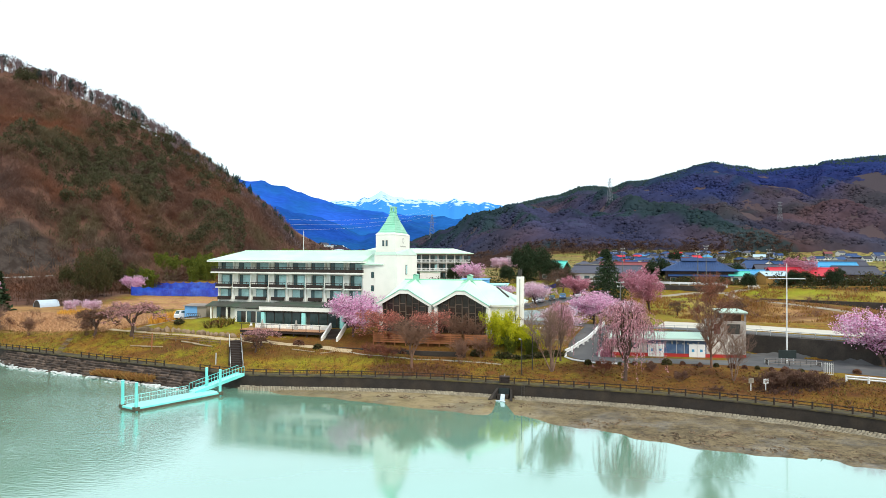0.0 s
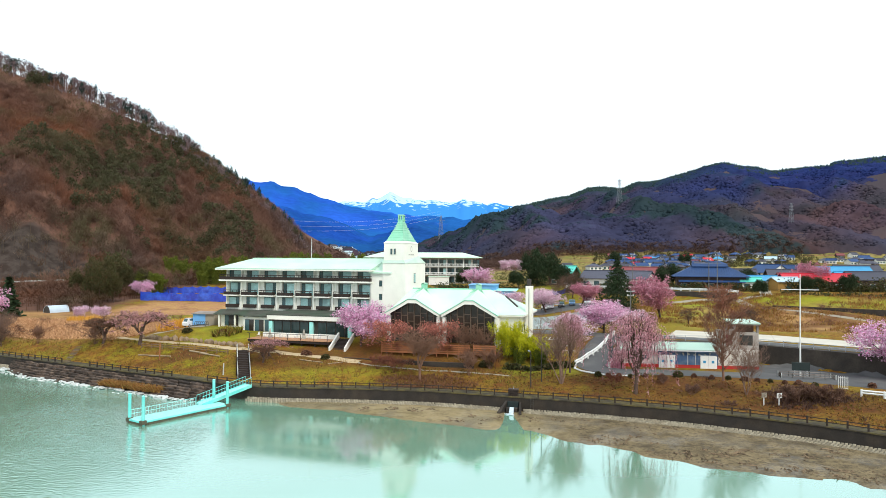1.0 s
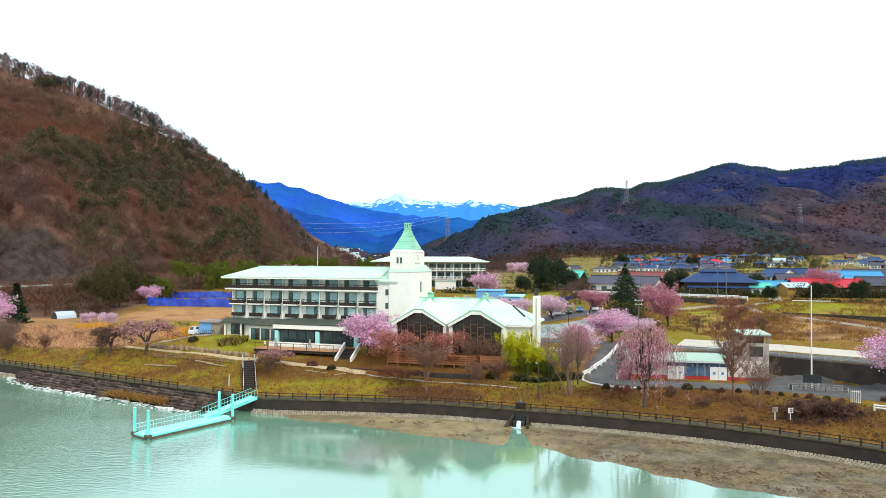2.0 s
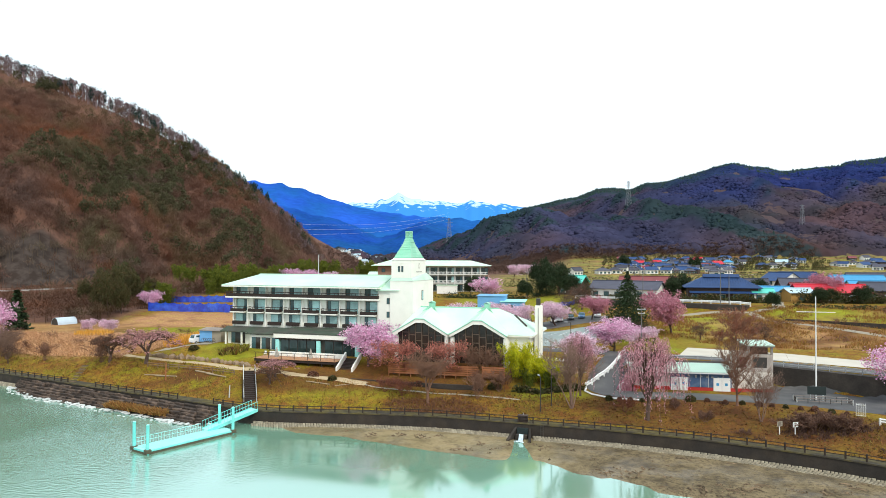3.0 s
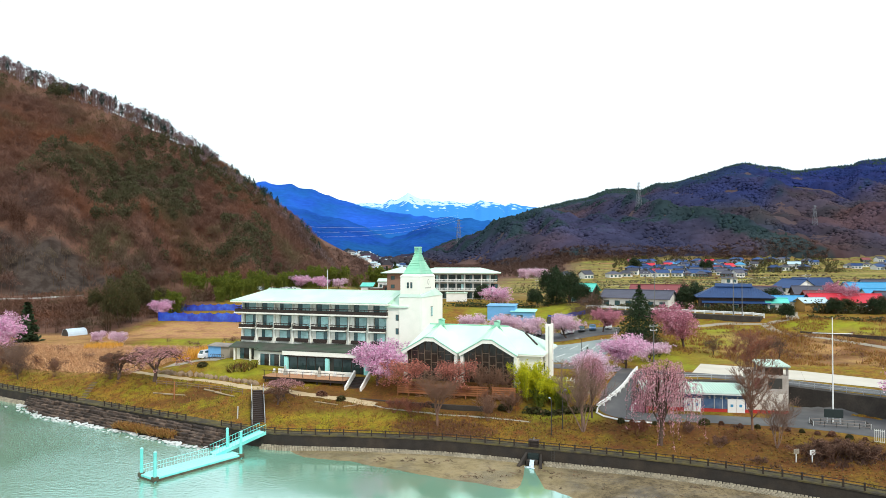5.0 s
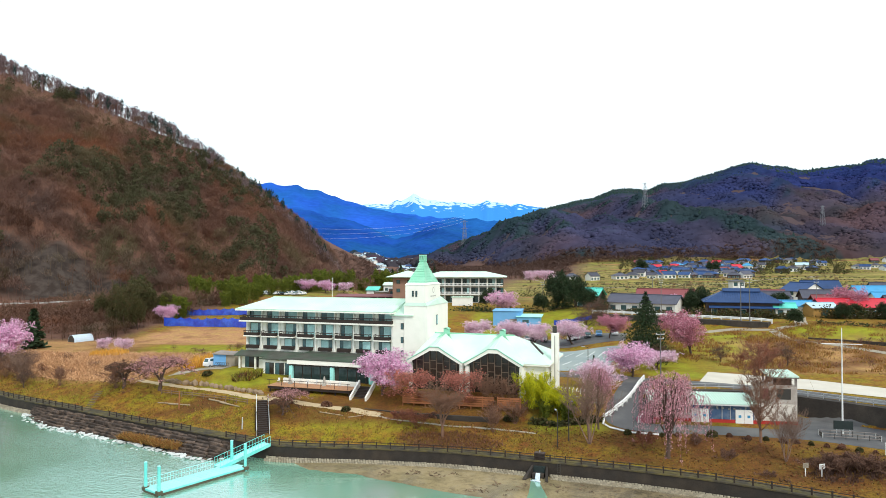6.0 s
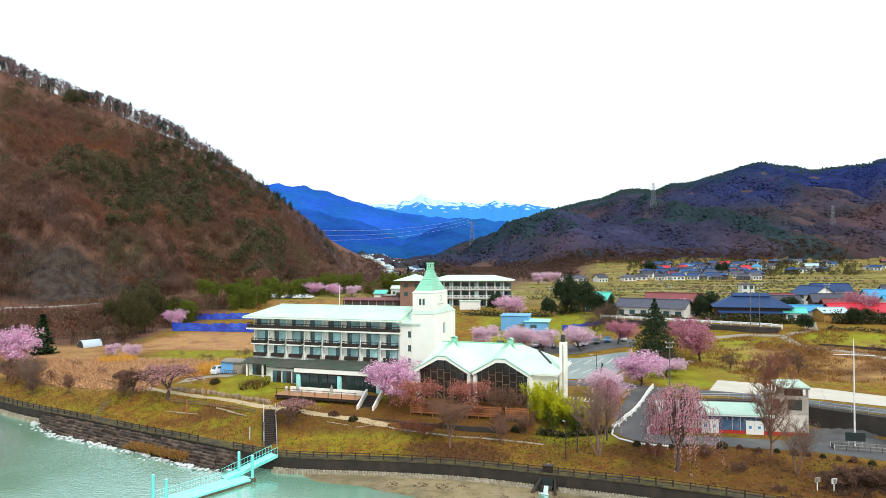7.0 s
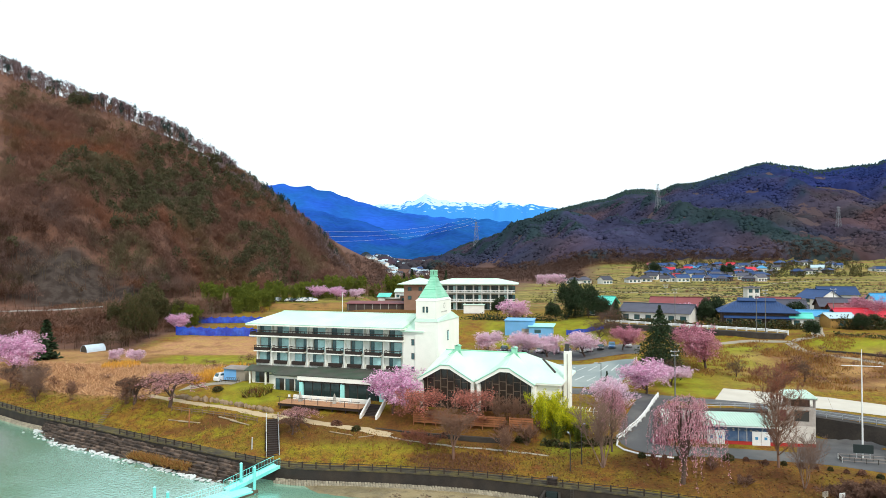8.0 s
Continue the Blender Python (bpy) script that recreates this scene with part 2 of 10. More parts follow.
STRAW = leafage("dry_grass", [(0.62, 0.36, 0.185), (0.78, 0.51, 0.29), (0.31, 0.155, 0.08), (0.54, 0.295, 0.15)])
FALLEN = leafage("fallen_leaves", [(0.13, 0.050, 0.024), (0.20, 0.082, 0.032), (0.08, 0.034, 0.020), (0.22, 0.165, 0.045), (0.05, 0.025, 0.017)], 0.9, 0.0)
TUFT = leafage("bank_grass", [(0.17, 0.175, 0.02), (0.31, 0.25, 0.05), (0.05, 0.042, 0.015), (0.26, 0.125, 0.035), (0.10, 0.115, 0.015), (0.42, 0.34, 0.09), (0.11, 0.06, 0.02), (0.06, 0.05, 0.015)], patches=(((0.22, 0.10, 0.03), 0.50, 0.62),), patch_scale=0.12)
BAREWOOD = leafage("bare_forest_twigs", [(0.235, 0.122, 0.088), (0.252, 0.132, 0.094), (0.225, 0.122, 0.094), (0.265, 0.142, 0.104)], 0.95, 0.45,
                   patches=(((0.31, 0.128, 0.066), 0.46, 0.66), ((0.160, 0.112, 0.100), 0.44, 0.66), ((0.155, 0.138, 0.072), 0.48, 0.66)), patch_scale=0.010)
PALETRUNK = leafage("ridge_trunks", [(0.24, 0.17, 0.175), (0.34, 0.25, 0.26), (0.17, 0.12, 0.13), (0.46, 0.37, 0.38)], 0.9, 0.0)
FORESTGREEN = leafage("forest_conifers", [(0.074, 0.074, 0.038), (0.088, 0.086, 0.044), (0.098, 0.082, 0.052)], 0.9, 0.35)
FIELDWEED = leafage("field_weeds", [(0.30, 0.125, 0.04), (0.36, 0.19, 0.055), (0.20, 0.08, 0.03), (0.42, 0.23, 0.075), (0.20, 0.165, 0.035)])
THICKET = leafage("dark_thicket_twigs", [(0.105, 0.056, 0.042), (0.085, 0.050, 0.040), (0.130, 0.070, 0.050)], through_light=0.1)
TWIGRED = leafage("reddish_twig_tips", [(0.34, 0.12, 0.07), (0.26, 0.09, 0.055), (0.40, 0.16, 0.10)], through_light=0.3)



# ---- mesh helpers ----
def link_bm(name, bm, material):
    me = bpy.data.meshes.new(name)
    bm.to_mesh(me)
    bm.free()
    me.materials.append(material)
    return new(name, me)


def part(name, bm, material, parent, label=""):
    ob = link_bm(name, bm, material)
    ob.parent = parent
    return tagged(ob, label)


def thing(name, x, y, z, turn, label, category, group="", kind=""):
    ob = new(name)
    ob.matrix_basis = pose(x, y, z, 0, 0, turn)
    return tagged(ob, label, category, group, kind)


def box(bm, x0, x1, y0, y1, z0, z1, bevel=0.0):
    vs = [bm.verts.new(p) for p in ((x0, y0, z0), (x1, y0, z0), (x1, y1, z0), (x0, y1, z0),
                                    (x0, y0, z1), (x1, y0, z1), (x1, y1, z1), (x0, y1, z1))]
    fs = [bm.faces.new([vs[i] for i in q]) for q in
          ((3, 2, 1, 0), (4, 5, 6, 7), (0, 1, 5, 4), (1, 2, 6, 5), (2, 3, 7, 6), (3, 0, 4, 7))]
    if bevel:
        es = list({e for f in fs for e in f.edges})
        bmesh.ops.bevel(bm, geom=es, offset=bevel, segments=1, affect="EDGES")
    return bm


def cuboid(x0, x1, y0, y1, z0, z1, bevel=0.0):
    return box(bmesh.new(), x0, x1, y0, y1, z0, z1, bevel)


def poly(bm, pts):
    return bm.faces.new([bm.verts.new(p) for p in pts])


def slab(bm, pts, thick):
    """A sloping sheet of that thickness under the corners given."""
    top = [bm.verts.new(p) for p in pts]
    low = [bm.verts.new((p[0], p[1], p[2] - thick)) for p in pts]
    bm.faces.new(top)
    bm.faces.new(low[::-1])
    for i in range(len(pts)):
        j = (i + 1) % len(pts)
        bm.faces.new((top[i], low[i], low[j], top[j]))
    return bm


def rod(bm, a, b, r, sides=6, r2=None):
    a, b = Vector(a), Vector(b)
    d = (b - a).normalized()
    side = d.cross(Vector((0, 0, 1)) if abs(d.z) < 0.9 else Vector((1, 0, 0))).normalized()
    up = d.cross(side)
    r2 = r if r2 is None else r2
    rings = []
    for p, q in ((a, r), (b, r2)):
        rings.append([bm.verts.new(p + (side * math.cos(k * 2 * math.pi / sides) + up * math.sin(k * 2 * math.pi / sides)) * q)
                      for k in range(sides)])
    for k in range(sides):
        bm.faces.new((rings[0][k], rings[0][(k + 1) % sides], rings[1][(k + 1) % sides], rings[1][k]))
    bm.faces.new(rings[0][::-1])
    bm.faces.new(rings[1])
    return bm


def array_mesh(name, verts, faces, material):
    """One mesh from numpy arrays of corners and of triangles or quads."""
    me = bpy.data.meshes.new(name)
    k = faces.shape[1]
    me.vertices.add(len(verts))
    me.vertices.foreach_set("co", np.ascontiguousarray(verts, dtype=np.float32).ravel())
    me.loops.add(faces.size)
    me.loops.foreach_set("vertex_index", np.ascontiguousarray(faces, dtype=np.int32).ravel())
    me.polygons.add(len(faces))
    me.polygons.foreach_set("loop_start", np.arange(0, faces.size, k, dtype=np.int32))
    me.update(calc_edges=True)
    me.validate()
    me.materials.append(material)
    return me


# ---- the lie of the land ----
BANK_X = (-200, -160, -110, -86, -70, -63.5, -45.4, -38.4, -30, -18.7, -3.2, 14.5, 28.9, 36.7, 44.3, 48.5, 65, 90, 120, 200)
BANK_Y = (205, 178, 146, 131, 123.2, 119.4, 111.0, 106.4, 102.4, 101.5, 99.3, 93.4, 88.2, 84, 78.1, 73.6, 55, 25, 0, -40)


WALL_X = (-200, -160, -110, -89, -73, -58, -46, -37.2, -29.6, -25, -15, -5, 0, 10, 20, 30, 40, 45, 48.5, 65, 90, 120, 200)
WALL_Y = (203, 176, 143.5, 130.2, 122.0, 113.8, 107.8, 103.3, 99.4, 98.7, 98.3, 97.2, 96.2, 93.0, 90.0, 86.0, 80.3, 76.8, 73.8, 56, 26, 0, -40)


def bank_line(x):
    """The line from which the upper bank and the terraces are set out."""
    return sum(np.interp(np.asarray(x, float) + s, BANK_X, BANK_Y) for s in (-4, -2, 0, 2, 4)) / 5


def shore(x):
    """The line of the quay wall, eased at its bends."""
    return sum(np.interp(np.asarray(x, float) + s, WALL_X, WALL_Y) for s in (-3, -1.5, 0, 1.5, 3)) / 5


def ease(a, b, t):
    t = np.clip((np.asarray(t, float) - a) / (b - a), 0, 1)
    return t * t * (3 - 2 * t)


def waves(x, y, size, seed):
    """Smooth natural unevenness, about -1 to 1."""
    rng = np.random.RandomState(seed)
    total = 0
    for k in range(7):
        a, p = rng.uniform(0, 6.28, 2)
        f = (0.6 + 0.35 * k) / size
        total = total + np.sin((x * math.cos(a) + y * math.sin(a)) * f * 6.28 + p + 0.8 * np.sin((y * math.cos(a) - x * math.sin(a)) * f * 3.1 + p)) / (1 + 0.45 * k)
    return total / 2.6


RIDGE_X = (-1200, -700, -500, -347, -300, -248, -201, -170, -139, -112, -97, -62)
RIDGE_Z = (376, 294, 224, 158, 142.5, 119.5, 89, 66, 41, 9, -4, -12)


def mountain(x, y):
    """The wooded spur that comes down to the valley floor."""
    top = np.interp(x, RIDGE_X, RIDGE_Z)
    foot = np.interp(x, (-600, -400, -250, -183, -104, -80), (200, 245, 285, 322, 345, 380))
    crest = 545.0
    u = np.clip((y - foot) / (crest - foot), -0.2, 1)
    back = np.clip((y - crest) / 500, 0, 1)
    rough = waves(x + 0.25 * y, y * 0.22, 75, 5) * 17 + waves(x + 0.2 * y, y * 0.5, 32, 6) * 5
    rise = np.where(u > 0, top * np.abs(u) ** 0.92, -40 * np.abs(u))
    return 7.5 + rise * (1 - 0.8 * back) + rough * np.clip(u * 3, 0, 1) * (1 - np.clip(u, 0, 1)) * 2.2


HILL_X = (-400, -160, -73, 37, 84, 152, 222, 259, 300, 340, 380, 414, 455, 495, 528, 568, 609, 650, 690, 724, 750, 798, 852, 872, 911, 974, 1210, 1600, 2600)
HILL_Z = (-30, 2, 40, 75, 94, 108, 124, 131, 149, 153, 147, 162, 164, 177, 185, 199, 211, 202, 199, 190, 193, 199, 204, 214, 216, 224, 240, 270, 300)


def far_plain(x, y):
    """Valley floor past the hotel: flat up the valley, in rising field terraces to the right."""
    up = np.interp(y, (300, 480, 560, 640, 720, 800, 900), (11.3, 12.2, 13.2, 16.5, 22.5, 29.0, 33.0))
    up = up + (np.round(up / 1.5) * 1.5 - up) * 0.7
    w = ease(30, 130, x)
    # the town's fan of rising ground at the mouth of the side valley
    turn = x / np.maximum(y, 1)
    fan = 9 * ease(640, 1250, y) * ease(1560, 1350, y) * ease(-0.26, -0.20, turn) * ease(-0.05, -0.10, turn)
    return (11.3 + 1.5 * np.clip((y - 300) / 500, 0, 1)) * (1 - w) + up * w + fan


def spurs(x, y):
    return waves(x + 0.35 * y, y * 0.3, 230, 11) * 54 + waves(x + 0.3 * y, y * 0.55, 95, 12) * 22


def hills(x, y):
    """The lower hills across the valley, with side spurs."""
    s = (y - 780.0) / (1600 - 780)
    top = np.interp(x * 1600 / np.maximum(y, 780), HILL_X, HILL_Z)
    u = np.clip(s, -0.2, 1)
    spur = spurs(x, y)
    body = np.where(u > 0, np.abs(u) ** 0.92, u) * top + spur * np.clip(4 * u, 0, 1) * np.clip(1 - u, 0, 1)
    return far_plain(x, y) + body * np.clip(1.0 - (y - 1600) / 900, 0.1, 1)


MUD_X = (-200, -40, -29, -22.4, -15.5, -7.3, 1.6, 5.1, 6.3, 6.9, 7.5, 7.9, 8.9, 9.2, 9.6, 12.4, 14.5, 19.3, 21.5, 23.8, 26.5, 28.1, 33.2, 36.5, 42.3, 60, 90)
MUD_Y = (230, 116, 102, 95.0, 93.2, 88.9, 84.8, 83.0, 83.3, 85.0, 88.4, 92.5, 92.5, 88.0, 83.4, 80.6, 77.4, 75.6, 72.5, 70.0, 69.3, 67.6, 65.5, 65.0, 61.6, 43, 10)


def ground(x, y):
    """Height of the ground at any place (the water stands at 0)."""
    x, y = np.broadcast_arrays(np.asarray(x, float), np.asarray(y, float))
    d = y - shore(x)
    tz = np.interp(x, (-160, -90, -66, -34, -19, -11, 0, 12, 20, 70), (3.0, 3.5, 5.0, 5.2, 4.6, 4.1, 3.7, 3.6, 3.8, 3.8))
    s = np.interp(x, (-160, -86, -66, -45, -34, -19, -11, 0, 12, 20, 35, 50, 70), (10, 8, 9, 10, 12, 9, 6.5, 6, 9, 13, 13, 19, 22))
    r = np.interp(x, (-60, 15, 20, 27, 29.5), (9, 9, 18, 18, 0.9))
    start = np.where(x > 22, np.interp(x, (22, 27, 29.5, 35, 48, 60, 75, 120), (15, 19, 30, 33, 43, 45, 47, 60)), 2.5 + s + 1.5)
    left = 4.6 + 2.2 * ease(200, 232, y) + 1.2 * ease(262, 300, y)
    mid = 6.5 + 0.5 * ease(126, 138, y) + 3.8 * ease(203, 238, y)
    lane = 1.1 + 8.0 * np.exp(-((x - 83) / 5.0) ** 2)
    rise = y + 0.72 * (x - 78) - 185.7
    right = 6.9 + 2.4 * ease(146, 168, y) + 1.5 * ease(-13, -2, rise) + 1.4 * ease(-lane, lane, rise)
    wl, wr = ease(-66, -50, x), ease(20, 36, x)
    plain = (left * (1 - wl) + mid * wl) * (1 - wr) + right * wr
    far = far_plain(x, y)
    f = ease(245, 330, y)
    plain = plain * (1 - f) + far * f
    plain = plain + 2.6 * ease(-112, -103, x) * ease(-54, -62, x) * ease(294, 302, y) * ease(372, 352, y)
    over = y - bank_line(x)
    z = 2.0 + (tz - 2.0) * ease(0, 1, (d - 1.9) / np.maximum(2.5 + s + d - over - 1.9, 2.0))
    z = z + (plain - tz) * ease(0, 1, (over - start) / r)
    z = z + waves(x, y, 9, 3) * 0.10 * ease(3, 7, d) * (1 - wr * ease(9, 14, d)) + waves(x, y, 3.1, 4) * 0.05 * ease(3, 7, d) * (1 - wr * ease(9, 14, d))
    # river bed and mud flats
    edge = np.interp(x, MUD_X, MUD_Y)
    lip = (y - edge) + (waves(x, y, 5, 8) * 0.7 + waves(x, y, 1.9, 9) * 0.45) * (0.35 + 1.1 * ease(9, 20, x))
    mud = np.clip(lip * 0.06, -1.5, 0.20) + 0.015 + waves(x, y, 1.6, 10) * 0.035 * ease(-0.5, 1.5, lip)
    bed = np.where(d < 0, mud, z)
    z = np.where(d < 0, np.minimum(bed, 0.26), z)
    # the far shore behind the camera
    bankback = ease(-60, -110, y - np.minimum(0, 0.3 * x))
    z = np.where(y < -40, -1.5 + 9 * bankback, z)
    m = np.where((x < -40) & (y > 180), mountain(x, y), -50)
    h = np.where(y > 700, hills(x, y), -50)
    return np.maximum(np.maximum(z, m), h)


def gz(x, y):
    return float(ground(x, y))


def ground_material():
    """Meadow, dead grass, leaf litter, mud and forest floor, each where it lies."""
    m = bpy.data.materials.new("ground_cover")
    m.use_nodes = True
    n, l = m.node_tree.nodes, m.node_tree.links
    b = n["Principled BSDF"]
    b.inputs["Roughness"].default_value = 0.95
    b.inputs["Specular IOR Level"].default_value = 0.1
    geo = n.new("ShaderNodeNewGeometry")

    def noisy(scale, detail=5, rough=0.6):
        t = n.new("ShaderNodeTexNoise")
        t.inputs["Scale"].default_value, t.inputs["Detail"].default_value, t.inputs["Roughness"].default_value = scale, detail, rough
        l.new(geo.outputs["Position"], t.inputs["Vector"])
        return t.outputs["Fac"]

    def band(value, a, c, lo=0.0, hi=1.0):
        r = n.new("ShaderNodeMapRange")
        for k, v in zip(("From Min", "From Max", "To Min", "To Max"), (a, c, lo, hi)):
            r.inputs[k].default_value = v
        l.new(value, r.inputs["Value"])
        return r.outputs[0]

    def blend(f, a, c):
        x = n.new("ShaderNodeMix")
        x.data_type = "RGBA"
        l.new(f, x.inputs[0])
        for i, v in ((6, a), (7, c)):
            if isinstance(v, tuple):
                x.inputs[i].default_value = (*v, 1)
            else:
                l.new(v, x.inputs[i])
        return x.outputs[2]

    def layer(name):
        a = n.new("ShaderNodeAttribute")
        a.attribute_name = name
        return a.outputs["Fac"]

    grass = blend(band(noisy(0.16), 0.40, 0.60), (0.262, 0.218, 0.014), (0.330, 0.185, 0.024))
    grass = blend(band(noisy(0.45), 0.43, 0.66, 0, 0.95), grass, (0.235, 0.082, 0.022))
    grass = blend(band(noisy(1.3), 0.48, 0.68, 0, 0.6), grass, (0.085, 0.055, 0.016))
    grass = blend(band(noisy(4.0, 6, 0.7), 0.46, 0.62, 0, 0.75), grass, (0.040, 0.030, 0.010))
    dry = blend(band(noisy(0.22), 0.4, 0.6), (0.42, 0.215, 0.112), (0.46, 0.275, 0.105))
    dry = blend(band(noisy(2.2), 0.45, 0.68, 0, 0.6), dry, (0.11, 0.05, 0.03))
    dry = blend(band(noisy(0.13), 0.50, 0.62, 0, 0.65), dry, (0.20, 0.092, 0.046))
    litter = blend(band(noisy(0.05), 0.4, 0.6), (0.150, 0.082, 0.062), (0.170, 0.088, 0.062))
    litter = blend(band(noisy(0.5), 0.45, 0.65, 0, 0.6), litter, (0.07, 0.042, 0.034))
    mud = blend(band(noisy(0.35), 0.4, 0.6), (0.265, 0.210, 0.112), (0.195, 0.158, 0.085))
    mud = blend(band(noisy(0.11), 0.50, 0.62, 0, 0.5), mud, (0.130, 0.105, 0.075))
    mud = blend(band(noisy(0.07), 0.50, 0.58, 0, 0.8), mud, (0.32, 0.250, 0.140))
    mud = blend(band(noisy(0.6, 8, 0.75), 0.50, 0.58, 0, 0.40), mud, (0.11, 0.080, 0.046))
    mud = blend(band(noisy(1.1, 6), 0.54, 0.66, 0, 0.35), mud, (0.080, 0.056, 0.034))
    lie = n.new("ShaderNodeVectorMath")
    lie.operation = "MULTIPLY"
    lie.inputs[1].default_value = (0.012, 0.075, 0.0)
    l.new(geo.outputs["Position"], lie.inputs[0])
    rows = n.new("ShaderNodeTexNoise")
    rows.inputs["Scale"].default_value, rows.inputs["Detail"].default_value = 1.0, 4
    l.new(lie.outputs[0], rows.inputs["Vector"])
    paddy = blend(band(rows.outputs["Fac"], 0.40, 0.50), (0.340, 0.260, 0.085), (0.225, 0.215, 0.040))
    paddy = blend(band(rows.outputs["Fac"], 0.54, 0.58), paddy, (0.300, 0.165, 0.065))
    for at in (0.36, 0.42, 0.47, 0.52, 0.57, 0.63):
        line = n.new("ShaderNodeMath")
        line.operation = "MULTIPLY"
        l.new(band(rows.outputs["Fac"], at - 0.007, at - 0.002), line.inputs[0])
        l.new(band(rows.outputs["Fac"], at + 0.007, at + 0.002), line.inputs[1])
        paddy = blend(line.outputs[0], paddy, (0.036, 0.034, 0.016))
    paddy = blend(band(noisy(0.12), 0.48, 0.62, 0, 0.65), paddy, (0.095, 0.072, 0.034))
    russet = blend(band(noisy(0.35), 0.38, 0.58), (0.110, 0.038, 0.017), (0.140, 0.064, 0.018))
    russet = blend(band(noisy(2.4, 6, 0.7), 0.45, 0.62, 0, 0.8), russet, (0.060, 0.028, 0.013))
    c = blend(layer("dry"), grass, dry)
    c = blend(layer("russet"), c, russet)
    c = blend(layer("paddy"), c, paddy)
    lawn = blend(band(noisy(0.5), 0.42, 0.62), (0.275, 0.285, 0.020), (0.190, 0.205, 0.016))
    lawn = blend(band(noisy(3.0), 0.5, 0.7, 0, 0.5), lawn, (0.19, 0.145, 0.03))
    c = blend(layer("lawn"), c, lawn)
    upland = blend(band(noisy(0.0035), 0.42, 0.58), (0.052, 0.040, 0.048), (0.070, 0.046, 0.050))
    c = blend(layer("wood"), c, litter)
    rock = blend(band(noisy(0.25, 6), 0.42, 0.60), (0.038, 0.028, 0.024), (0.070, 0.055, 0.048))
    c = blend(layer("rock"), c, rock)
    c = blend(layer("upland"), c, upland)
    gravel = blend(band(noisy(0.5, 6), 0.42, 0.60), (0.205, 0.158, 0.090), (0.105, 0.082, 0.050))
    gravel = blend(band(noisy(0.13), 0.46, 0.60, 0, 0.7), gravel, (0.270, 0.208, 0.120))
    gravel = blend(band(noisy(2.6, 7, 0.75), 0.47, 0.60, 0, 0.8), gravel, (0.060, 0.046, 0.034))
    c = blend(layer("mud"), c, mud)
    c = blend(layer("gravel"), c, gravel)
    l.new(c, b.inputs["Base Color"])
    wet = n.new("ShaderNodeMath")
    wet.operation = "MULTIPLY"
    l.new(layer("mud"), wet.inputs[0])
    l.new(band(noisy(0.16), 0.44, 0.60), wet.inputs[1])
    l.new(band(wet.outputs[0], 0, 1, 0.95, 0.30), b.inputs["Roughness"])
    l.new(band(wet.outputs[0], 0, 1, 0.10, 0.45), b.inputs["Specular IOR Level"])
    bp = n.new("ShaderNodeBump")
    bp.inputs["Strength"].default_value, bp.inputs["Distance"].default_value = 0.7, 0.12
    l.new(noisy(3.5), bp.inputs["Height"])
    l.new(bp.outputs[0], b.inputs["Normal"])
    return m


def steps_out(start, first, growth, end):
    out, s = [], first
    while start < end:
        start += s
        s *= growth
        out.append(start)
    return out


def rock_cut(x, y):
    """A bare rock face above the road under the mountain."""
    return ease(1.0, 0.6, np.hypot((x + 203) / 42, (y - 330) / 25) + 0.25 * waves(x, y, 17, 97))


